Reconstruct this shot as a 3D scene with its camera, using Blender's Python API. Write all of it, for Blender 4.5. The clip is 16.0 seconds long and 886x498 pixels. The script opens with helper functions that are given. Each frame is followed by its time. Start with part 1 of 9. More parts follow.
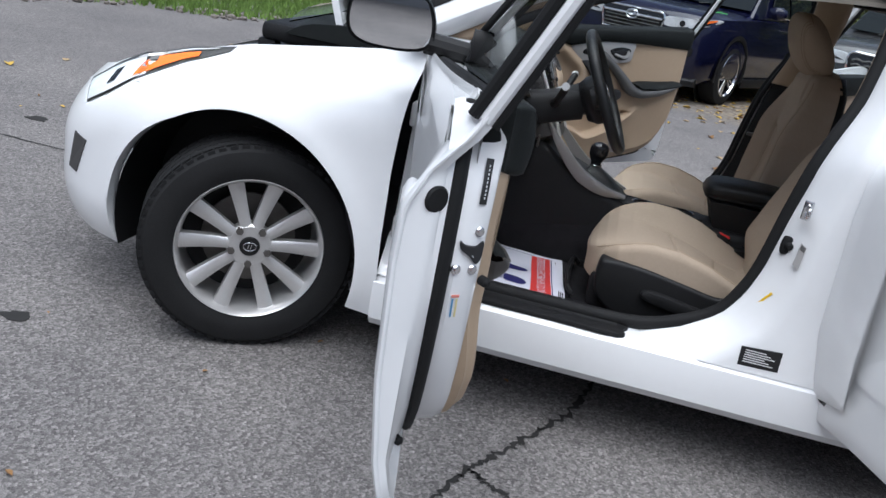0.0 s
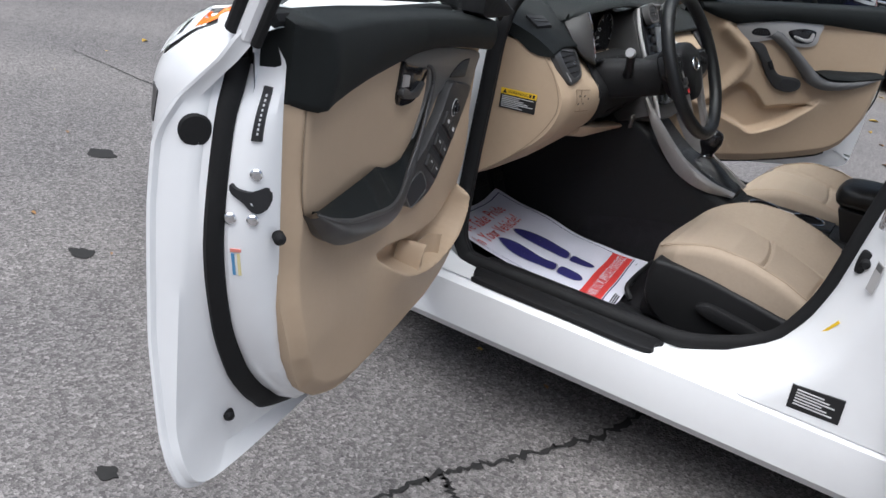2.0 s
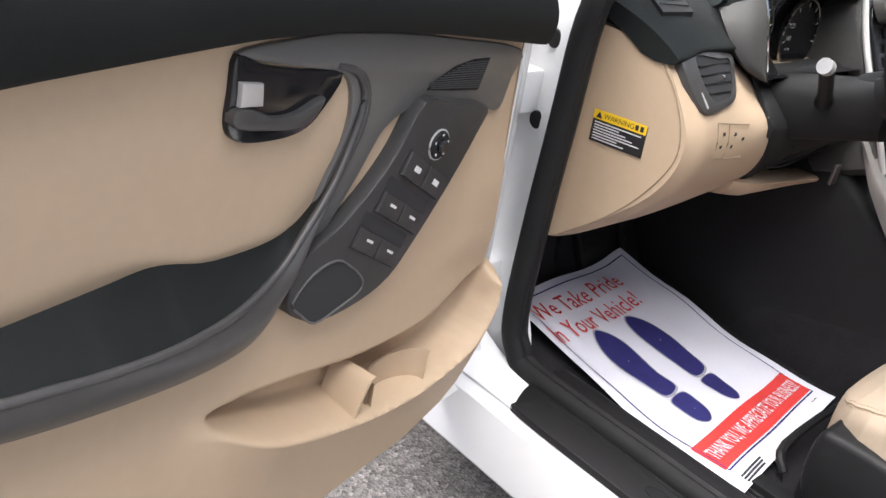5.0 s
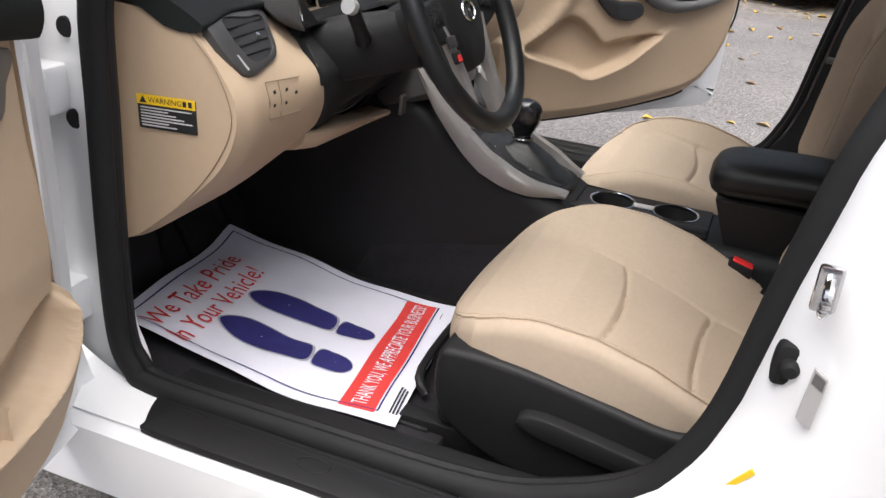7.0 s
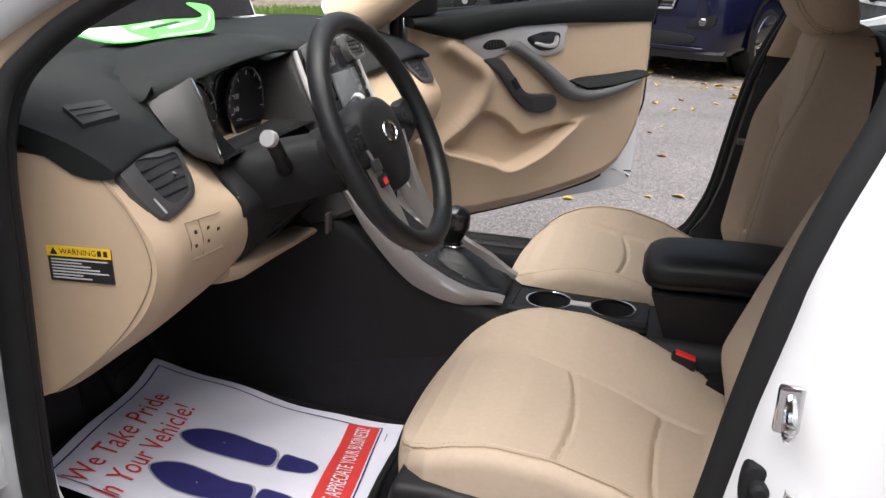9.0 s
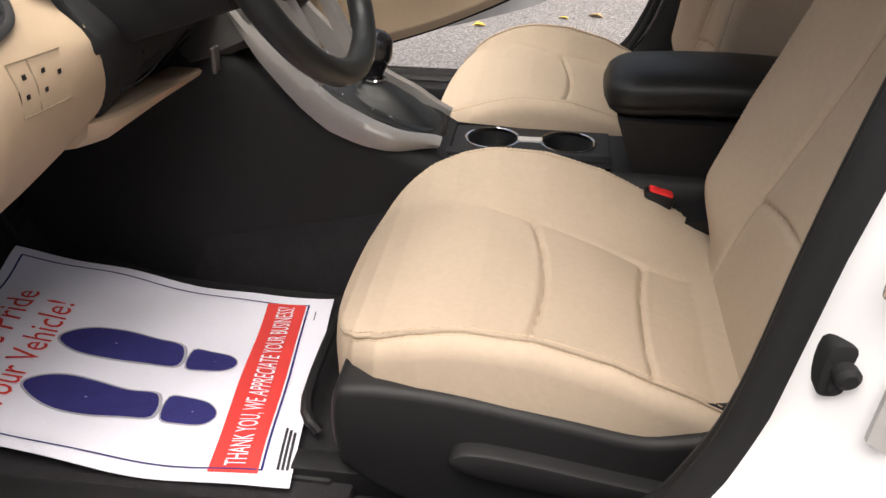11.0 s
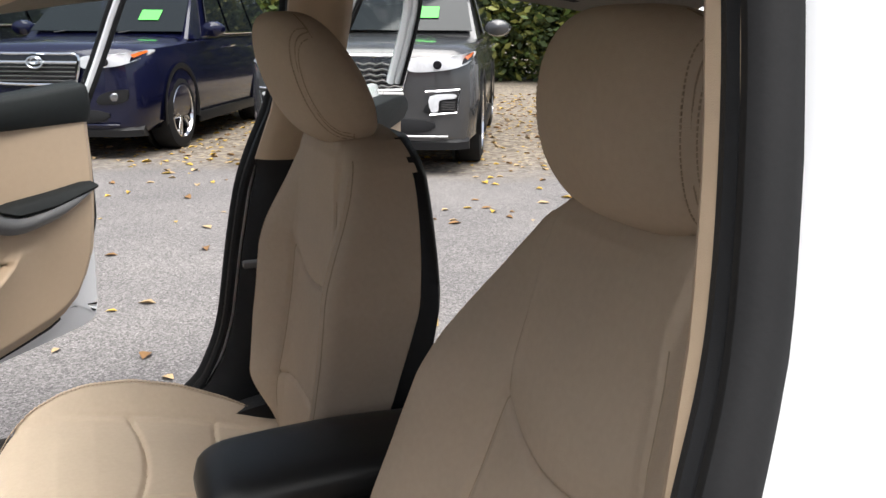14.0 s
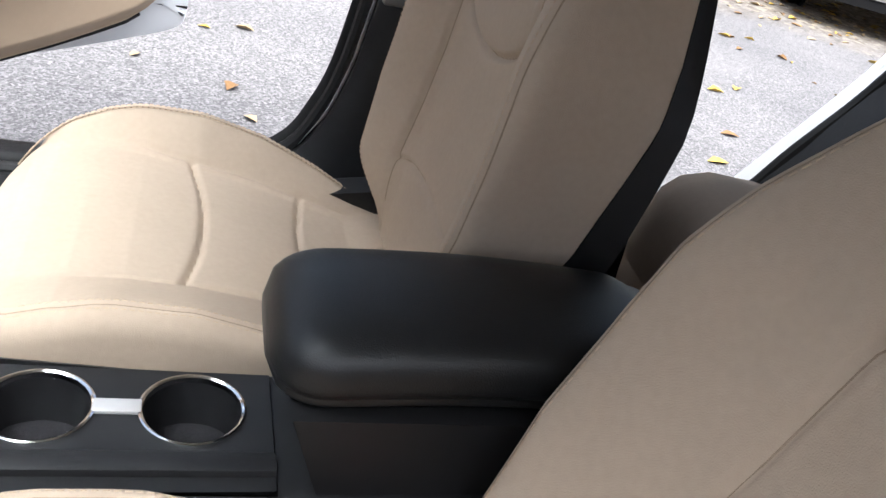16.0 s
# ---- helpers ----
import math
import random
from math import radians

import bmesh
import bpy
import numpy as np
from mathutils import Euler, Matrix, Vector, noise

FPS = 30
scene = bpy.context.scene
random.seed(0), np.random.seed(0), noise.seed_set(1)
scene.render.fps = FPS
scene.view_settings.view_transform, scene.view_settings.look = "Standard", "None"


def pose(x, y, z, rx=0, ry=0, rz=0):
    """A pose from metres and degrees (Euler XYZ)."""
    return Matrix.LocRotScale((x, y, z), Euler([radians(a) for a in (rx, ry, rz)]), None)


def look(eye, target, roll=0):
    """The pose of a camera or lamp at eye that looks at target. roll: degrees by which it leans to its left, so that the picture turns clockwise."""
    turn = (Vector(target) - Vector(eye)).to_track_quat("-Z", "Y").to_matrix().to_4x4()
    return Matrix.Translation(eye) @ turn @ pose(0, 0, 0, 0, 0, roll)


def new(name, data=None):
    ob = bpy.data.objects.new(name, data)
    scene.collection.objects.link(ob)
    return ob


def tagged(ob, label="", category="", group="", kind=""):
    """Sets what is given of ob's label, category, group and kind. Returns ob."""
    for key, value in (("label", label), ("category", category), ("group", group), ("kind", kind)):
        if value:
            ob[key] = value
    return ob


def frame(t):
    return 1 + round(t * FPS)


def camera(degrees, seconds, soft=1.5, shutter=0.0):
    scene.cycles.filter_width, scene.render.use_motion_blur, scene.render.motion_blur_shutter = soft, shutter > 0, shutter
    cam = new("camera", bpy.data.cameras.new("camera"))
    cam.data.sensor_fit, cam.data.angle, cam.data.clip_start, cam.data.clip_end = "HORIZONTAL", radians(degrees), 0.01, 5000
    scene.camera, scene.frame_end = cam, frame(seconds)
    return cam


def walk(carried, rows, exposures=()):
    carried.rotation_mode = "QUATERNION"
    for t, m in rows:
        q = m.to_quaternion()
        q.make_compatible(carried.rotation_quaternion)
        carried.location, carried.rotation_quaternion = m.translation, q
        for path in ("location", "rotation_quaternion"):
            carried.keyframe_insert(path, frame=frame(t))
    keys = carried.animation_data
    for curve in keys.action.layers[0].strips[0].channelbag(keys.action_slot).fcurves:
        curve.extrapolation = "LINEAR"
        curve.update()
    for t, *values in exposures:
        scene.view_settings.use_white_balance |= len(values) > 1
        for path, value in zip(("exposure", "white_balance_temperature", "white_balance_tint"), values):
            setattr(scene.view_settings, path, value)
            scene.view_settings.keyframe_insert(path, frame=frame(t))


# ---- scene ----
cam = camera(54.9, 16.0)
PATH = [
    (0, (0.935, -3.065, 1.248), (0.631, -1.203, 0.585), 10.8),
    (0.5, (1.182, -3.085, 1.25), (0.777, -1.232, 0.615), 10.0),
    (1, (1.31, -2.985, 1.237), (0.823, -1.162, 0.576), 9.9),
    (1.5, (1.381, -2.803, 1.232), (0.756, -1.046, 0.51), 9.8),
    (2, (1.475, -2.623, 1.221), (0.609, -0.993, 0.452), 10.2),
    (2.5, (1.486, -2.451, 1.204), (0.382, -0.992, 0.398), 11.5),
    (3, (1.416, -2.237, 1.179), (0.159, -0.917, 0.355), 12.9),
    (3.2, (1.399, -2.176, 1.163), (0.09, -0.909, 0.337), 12.8),
    (5.3, (1.3, -1.744, 1.134), (0.078, -0.425, 0.257), 9.4),
    (5.5, (1.306, -1.734, 1.135), (0.154, -0.347, 0.271), 8.7),
    (6, (1.323, -1.701, 1.138), (0.361, -0.17, 0.283), 7.0),
    (6.5, (1.354, -1.671, 1.14), (0.618, -0.02, 0.283), 5.8),
    (7, (1.361, -1.666, 1.143), (0.756, 0.041, 0.293), 5.0),
    (7.5, (1.361, -1.641, 1.187), (0.802, 0.119, 0.419), 3.5),
    (8, (1.357, -1.619, 1.227), (0.828, 0.201, 0.59), 2.1),
    (8.5, (1.348, -1.61, 1.231), (0.845, 0.233, 0.642), 1.8),
    (9, (1.325, -1.611, 1.186), (0.848, 0.213, 0.519), 2.0),
    (9.2, (1.313, -1.607, 1.166), (0.849, 0.199, 0.442), 1.9),
    (11.3, (1.2, -1.306, 1.076), (1.097, 0.421, 0.073), 1.0),
    (11.5, (1.184, -1.269, 1.076), (1.184, 0.463, 0.075), 1.6),
    (12, (1.151, -1.193, 1.088), (1.369, 0.534, 0.104), 1.9),
    (12.5, (1.152, -1.148, 1.118), (1.556, 0.59, 0.213), 1.4),
    (13, (1.17, -1.113, 1.16), (1.751, 0.634, 0.377), 0.9),
    (13.5, (1.187, -1.089, 1.19), (1.881, 0.67, 0.539), 0.8),
    (14, (1.208, -1.067, 1.229), (1.966, 0.713, 0.722), 0.4),
    (14.5, (1.224, -1.006, 1.238), (1.976, 0.796, 0.805), 0.9),
    (15, (1.244, -0.874, 1.202), (1.885, 0.958, 0.72), 4.7),
    (15.5, (1.243, -0.699, 1.117), (1.823, 1.083, 0.419), 8.1),
    (16, (1.232, -0.593, 1.051), (1.826, 1.062, 0.097), 14.7),
]
walk(cam, [(t, look(eye, target, roll)) for t, eye, target, roll in PATH],
     exposures=[(0, 0.1, 5750, 8), (1.5, 0.2, 5850, 8), (2.5, 0.45, 6150, 10), (3.2, 0.7, 6300, 10), (5.5, 1.25, 6350, 11), (7, 0.83, 6400, 11), (8, 0.85, 6250, 11), (9, 0.78, 6400, 12), (11.5, 1.1, 6900, 11),
               (12.5, 1.25, 6200, 10), (13.5, 1.2, 6300, 9), (14.5, 0.75, 6450, 9), (15, 1.12, 6150, 9), (15.5, 1.32, 6000, 9), (16, 1.6, 5900, 9)])

# ---- world and light ----
world = bpy.data.worlds.new("world")
scene.world = world
world.use_nodes = True
wn = world.node_tree
sky = wn.nodes.new("ShaderNodeTexSky")
sky.sky_type, sky.sun_disc = "NISHITA", False
sky.sun_elevation, sky.sun_rotation = radians(72), radians(176)
sky.dust_density, sky.ozone_density = 4.0, 1.0
hsv = wn.nodes.new("ShaderNodeHueSaturation")
hsv.inputs["Saturation"].default_value = 0.6
wn.links.new(sky.outputs[0], hsv.inputs["Color"])
wn.links.new(hsv.outputs[0], wn.nodes["Background"].inputs[0])
wn.nodes["Background"].inputs[1].default_value = 0.11
sun = new("sun", bpy.data.lights.new("sun", "SUN"))
sun.data.energy, sun.data.angle, sun.data.color = 3.5, radians(70), (1.0, 0.97, 0.93)
sun.matrix_world = look((1.2, -2.9, 9), (1, 0, 0))


# ---- materials ----
def material(name, colour, rough=0.5, metal=0.0, spec=0.5, coat=0.0, var=0.08, scale=8.0, bump=0.0, bscale=400.0, glass=False, emit=0.0, voronoi=False):
    """A procedural surface: base colour with variation at two scales, and fine relief."""
    m = bpy.data.materials.new(name)
    m.use_nodes = True
    nt = m.node_tree
    b = nt.nodes["Principled BSDF"]
    b.inputs["Roughness"].default_value = rough
    b.inputs["Metallic"].default_value = metal
    b.inputs["Specular IOR Level"].default_value = spec
    b.inputs["Coat Weight"].default_value = coat
    b.inputs["Coat Roughness"].default_value = 0.05
    if glass:
        b.inputs["Transmission Weight"].default_value = 1.0
        b.inputs["IOR"].default_value = 1.02
    if emit:
        b.inputs["Emission Color"].default_value = (*colour, 1)
        b.inputs["Emission Strength"].default_value = emit
    tc = nt.nodes.new("ShaderNodeTexCoord")
    n1 = nt.nodes.new("ShaderNodeTexNoise")
    n1.inputs["Scale"].default_value, n1.inputs["Detail"].default_value = scale, 6
    n2 = nt.nodes.new("ShaderNodeTexNoise")
    n2.inputs["Scale"].default_value, n2.inputs["Detail"].default_value = scale * 14, 3
    add = nt.nodes.new("ShaderNodeMath")
    add.operation = "ADD"
    for n, k in ((n1, 0), (n2, 1)):
        nt.links.new(tc.outputs["Object"], n.inputs["Vector"])
        nt.links.new(n.outputs["Fac"], add.inputs[k])
    ramp = nt.nodes.new("ShaderNodeMapRange")
    ramp.inputs["From Min"].default_value, ramp.inputs["From Max"].default_value = 0.6, 1.4
    ramp.inputs["To Min"].default_value, ramp.inputs["To Max"].default_value = 1 - var, 1 + var
    nt.links.new(add.outputs[0], ramp.inputs["Value"])
    mul = nt.nodes.new("ShaderNodeVectorMath")
    mul.operation = "SCALE"
    mul.inputs[0].default_value = colour
    nt.links.new(ramp.outputs[0], mul.inputs["Scale"])
    nt.links.new(mul.outputs[0], b.inputs["Base Color"])
    if bump:
        t = nt.nodes.new("ShaderNodeTexVoronoi" if voronoi else "ShaderNodeTexNoise")
        t.inputs["Scale"].default_value = bscale
        nt.links.new(tc.outputs["Object"], t.inputs["Vector"])
        bp = nt.nodes.new("ShaderNodeBump")
        bp.inputs["Strength"].default_value, bp.inputs["Distance"].default_value = bump, 0.001
        nt.links.new(t.outputs[0], bp.inputs["Height"])
        nt.links.new(bp.outputs[0], b.inputs["Normal"])
    return m


WHITE = material("white_paint", (0.84, 0.845, 0.85), 0.3, coat=0.6, var=0.015, scale=2)
CLOTH = material("beige_cloth", (0.43, 0.345, 0.262), 0.9, spec=0.2, var=0.05, scale=9, bump=0.5, bscale=900)
# thread brown, also used to colour the shade of seam grooves
SEAM = material("seam_thread", (0.27, 0.21, 0.15), 0.9, spec=0.2, var=0.2, scale=200)
BEIGE = material("beige_plastic", (0.47, 0.355, 0.245), 0.55, spec=0.35, var=0.03, scale=5, bump=0.35, bscale=1100)
BLACKP = material("black_plastic", (0.0115, 0.0115, 0.0122), 0.5, spec=0.28, var=0.12, scale=6, bump=0.35, bscale=1300)
SOFT = material("soft_dash_black", (0.009, 0.0108, 0.0106), 0.65, spec=0.22, var=0.1, scale=5, bump=0.5, bscale=900)
LEATHER = material("black_leather", (0.0095, 0.010, 0.0105), 0.42, spec=0.38, var=0.1, scale=8, bump=0.35, bscale=700)
GLOSSB = material("gloss_black", (0.012, 0.012, 0.014), 0.12, var=0.05)
RUBBER = material("rubber", (0.0115, 0.0115, 0.012), 0.72, spec=0.25, var=0.15, scale=20, bump=0.2, bscale=200)
TYRE = material("tyre_rubber", (0.014, 0.014, 0.0145), 0.8, spec=0.25, var=0.2, scale=12, bump=0.3, bscale=120)
CARPET = material("black_carpet", (0.022, 0.021, 0.023), 0.95, spec=0.1, var=0.25, scale=25, bump=0.9, bscale=500)
SILVER = material("silver_trim", (0.50, 0.49, 0.48), 0.36, metal=0.35, var=0.04)
SPOKE = material("satin_silver_trim", (0.30, 0.285, 0.275), 0.34, metal=0.5, var=0.05)
MIDSIL = material("grey_trim", (0.14, 0.138, 0.135), 0.38, metal=0.3, var=0.05, bump=0.1, bscale=900)
SHELLG = material("graphite_trim", (0.045, 0.043, 0.041), 0.5, metal=0.1, spec=0.35, var=0.05, bump=0.1, bscale=900)
DARKSIL = material("dark_silver_trim", (0.075, 0.073, 0.072), 0.40, metal=0.35, var=0.06, bump=0.1, bscale=900)
CHROME = material("chrome", (0.75, 0.75, 0.76), 0.12, metal=1.0, var=0.02)
ALLOY = material("alloy", (0.62, 0.61, 0.60), 0.30, metal=0.6, var=0.06, scale=20)
STEEL = material("brake_steel", (0.16, 0.15, 0.14), 0.5, metal=0.8, var=0.2, scale=30)
LINER = material("headliner", (0.26, 0.235, 0.20), 0.95, spec=0.1, var=0.06, scale=20, bump=0.4, bscale=800)
PAPER = material("white_paper", (0.71, 0.71, 0.79), 0.8, spec=0.2, var=0.03, scale=14, bump=0.15, bscale=60)
INKRED = material("red_ink", (0.62, 0.05, 0.045), 0.75, spec=0.2, var=0.08, scale=30)
INKBLUE = material("navy_ink", (0.028, 0.026, 0.13), 0.75, spec=0.2, var=0.25, scale=30)
# black of the print, and of plates that draw shaded hollows
INK_AND_RECESS = material("black_ink", (0.02, 0.02, 0.022), 0.7, var=0.1)
YELLOW = material("yellow_sticker", (0.85, 0.55, 0.02), 0.5, var=0.04)
LABELB = material("black_label", (0.015, 0.015, 0.016), 0.45, var=0.1)
LABELW = material("white_print", (0.62, 0.62, 0.62), 0.6, var=0.05)
LABELC = material("blue_print", (0.10, 0.28, 0.50), 0.6, var=0.05)
GREEN = material("green_tag", (0.10, 0.62, 0.09), 0.45, var=0.05)
REDP = material("red_button", (0.72, 0.03, 0.03), 0.35, var=0.05)
AMBER = material("amber_lens", (0.85, 0.17, 0.02), 0.15, coat=0.8, var=0.1, scale=40)
LAMP = material("lamp_reflector", (0.82, 0.83, 0.85), 0.22, metal=0.25, coat=1.0, var=0.15, scale=25)
GLASS = material("clear_glass", (0.93, 0.96, 0.95), 0.0, glass=True, var=0.0)
MIRROR = material("mirror", (0.85, 0.86, 0.87), 0.02, metal=1.0, var=0.0)
DARKGL = material("dark_glass", (0.012, 0.015, 0.016), 0.03, spec=0.25, var=0.0)
NAVY = material("navy_paint", (0.005, 0.006, 0.024), 0.18, coat=0.45, spec=0.3, var=0.05, scale=2)
GREY = material("grey_paint", (0.075, 0.075, 0.076), 0.25, metal=0.4, coat=0.6, var=0.04, scale=2)
BLACKPAINT = material("black_paint", (0.012, 0.014, 0.016), 0.2, coat=1.0, var=0.05, scale=2)


# ---- building helpers ----
I4 = Matrix.Identity(4)
UP = Vector((0, 0, 1))


def part(name, bm, mat, parent=None, label="", m=I4, sharp=35, smooth=True):
    """Links a bmesh as one mesh object under a thing or a part."""
    if m is not I4:
        bm.transform(m)
        if m.determinant() < 0:
            bmesh.ops.reverse_faces(bm, faces=bm.faces)
    me = bpy.data.meshes.new(name)
    bm.to_mesh(me)
    bm.free()
    me.materials.append(mat)
    if smooth:
        me.shade_smooth()
        me.set_sharp_from_angle(angle=radians(sharp))
    ob = new(name, me)
    if parent and parent.parent and parent.parent.parent:
        parent = parent.parent
    ob.parent = parent
    if label:
        tagged(ob, label)
    return ob


def thing(name, label, category, group="", kind="", at=(0, 0, 0)):
    e = new(name)
    e.location = at
    e.empty_display_size = 0.1
    return tagged(e, label, category, group, kind)


def fix(bm):
    bmesh.ops.recalc_face_normals(bm, faces=bm.faces)
    return bm


def box(bm, x0, y0, z0, x1, y1, z1, bev=0.0, seg=2, m=I4):
    r = bmesh.ops.create_cube(bm, size=1, matrix=m @ Matrix.Translation(((x0 + x1) / 2, (y0 + y1) / 2, (z0 + z1) / 2)) @ Matrix.Diagonal((x1 - x0, y1 - y0, z1 - z0, 1)))
    if bev:
        es = list({e for v in r["verts"] for e in v.link_edges})
        bmesh.ops.bevel(bm, geom=es, offset=bev, segments=seg, affect="EDGES", profile=0.5)
    return bm


def rings(bm, rs, closed=True, caps=True):
    """Quads between rings of points."""
    vs = [[bm.verts.new(p) for p in r] for r in rs]
    n = len(vs[0])
    for a, b in zip(vs, vs[1:]):
        for i in range(n if closed else n - 1):
            j = (i + 1) % n
            bm.faces.new((a[i], a[j], b[j], b[i]))
    if caps and closed:
        bm.faces.new(vs[0][::-1])
        bm.faces.new(vs[-1])
    return bm


def smoothline(pts, n=8, closed=False):
    """Catmull-Rom through the points."""
    P = [Vector(p) for p in pts]
    out = []
    k = len(P)
    for i in range(k if closed else k - 1):
        if closed:
            a, b, c, d = P[i - 1], P[i], P[(i + 1) % k], P[(i + 2) % k]
        else:
            a, b, c, d = P[max(i - 1, 0)], P[i], P[i + 1], P[min(i + 2, k - 1)]
        for j in range(n):
            t = j / n
            out.append(0.5 * (2 * b + (c - a) * t + (2 * a - 5 * b + 4 * c - d) * t * t + (3 * b - a - 3 * c + d) * t ** 3))
    if not closed:
        out.append(P[-1])
    return out


def prism(bm, pts, f, w0, w1, bev=0.0, seg=2):
    """Extrudes a 2D outline between depths w0 and w1; f maps (a, b, w) to a place."""
    lo = [bm.verts.new(f(p[0], p[1], w0)) for p in pts]
    hi = [bm.verts.new(f(p[0], p[1], w1)) for p in pts]
    n = len(pts)
    top = bm.faces.new(hi)
    bot = bm.faces.new(lo[::-1])
    side = [bm.faces.new((lo[i], lo[(i + 1) % n], hi[(i + 1) % n], hi[i])) for i in range(n)]
    bmesh.ops.recalc_face_normals(bm, faces=[top, bot, *side])
    if bev:
        bmesh.ops.bevel(bm, geom=list(top.edges), offset=bev, segments=seg, affect="EDGES", profile=0.5, clamp_overlap=True)
    return bm


def tube(bm, path, r, n=10, closed=False, flat=1.0, ref=UP):
    """A tube along a path; r a radius or a function of 0..1; flat squashes it across ref."""
    P = [Vector(p) for p in path]
    rs = []
    k = len(P)
    for i, p in enumerate(P):
        a = P[i - 1] if (i or closed) else P[0]
        b = P[(i + 1) % k] if (i < k - 1 or closed) else P[-1]
        t = (b - a).normalized()
        s = t.cross(ref)
        s = s.normalized() if s.length > 1e-4 else t.orthogonal().normalized()
        u = s.cross(t).normalized()
        rr = r(i / max(k - 1, 1)) if callable(r) else r
        rs.append([p + rr * (math.cos(2 * math.pi * j / n) * s + flat * math.sin(2 * math.pi * j / n) * u) for j in range(n)])
    if closed:
        rs.append(rs[0])
    rings(bm, rs, caps=not closed)
    if closed:
        bmesh.ops.remove_doubles(bm, verts=bm.verts, dist=1e-6)
    return bm


def sheet(bm, f, nu, nv, thick=0.0, way=None):
    """A grid f(u, v), u and v in 0..1; with thick, closed at the back by the surface moved along way."""
    g = [[Vector(f(i / nu, j / nv)) for j in range(nv + 1)] for i in range(nu + 1)]
    a = [[bm.verts.new(p) for p in row] for row in g]
    for i in range(nu):
        for j in range(nv):
            bm.faces.new((a[i][j], a[i + 1][j], a[i + 1][j + 1], a[i][j + 1]))
    if thick:
        w = Vector(way) * thick
        b = [[bm.verts.new(p + w) for p in row] for row in g]
        for i in range(nu):
            for j in range(nv):
                bm.faces.new((b[i][j], b[i][j + 1], b[i + 1][j + 1], b[i + 1][j]))
        for i in range(nu):
            bm.faces.new((a[i + 1][0], a[i][0], b[i][0], b[i + 1][0]))
            bm.faces.new((a[i][nv], a[i + 1][nv], b[i + 1][nv], b[i][nv]))
        for j in range(nv):
            bm.faces.new((a[0][j], a[0][j + 1], b[0][j + 1], b[0][j]))
            bm.faces.new((a[nu][j + 1], a[nu][j], b[nu][j], b[nu][j + 1]))
        bmesh.ops.recalc_face_normals(bm, faces=bm.faces)
    return bm


def revolve(bm, profile, axis_m, n=48):
    """Turns (radius, height) points round the z axis of axis_m."""
    rs = [[axis_m @ Vector((r * math.cos(2 * math.pi * j / n), r * math.sin(2 * math.pi * j / n), h)) for j in range(n)] for r, h in profile]
    return rings(bm, rs, caps=False)


def disc(bm, centre, axis, r, depth, n=24, bev=0.0):
    m = Matrix.Translation(centre) @ Vector(axis).to_track_quat("Z", "Y").to_matrix().to_4x4()
    b = min(bev, depth * 0.45)
    prof = [(1e-4, 0), (r, 0), (r, depth - b), (r - b, depth), (1e-4, depth)] if b else [(1e-4, 0), (r, 0), (r, depth), (1e-4, depth)]
    return revolve(bm, prof, m, n)


def curve_at(pts):
    """A piecewise-linear function through (a, b) points, sorted by a."""
    xs, ys = [p[0] for p in pts], [p[1] for p in pts]
    return lambda a: float(np.interp(a, xs, ys))


def textmesh(bm, body, size, f, depth=0.0008, align="LEFT"):
    """Lettering in the built-in font, mapped by f(a, b, w)."""
    c = bpy.data.curves.new("lettering", "FONT")
    c.body, c.size, c.align_x, c.align_y, c.resolution_u = body, size, align, "CENTER", 2
    ob = bpy.data.objects.new("lettering", c)
    me = ob.to_mesh()
    base = len(bm.verts)
    vs = [bm.verts.new(f(v.co.x, v.co.y, depth)) for v in me.vertices]
    for p in me.polygons:
        try:
            bm.faces.new([vs[i] for i in p.vertices])
        except ValueError:
            pass
    ob.to_mesh_clear()
    bpy.data.objects.remove(ob)
    bpy.data.curves.remove(c)
    return bm


def bm_():
    return bmesh.new()


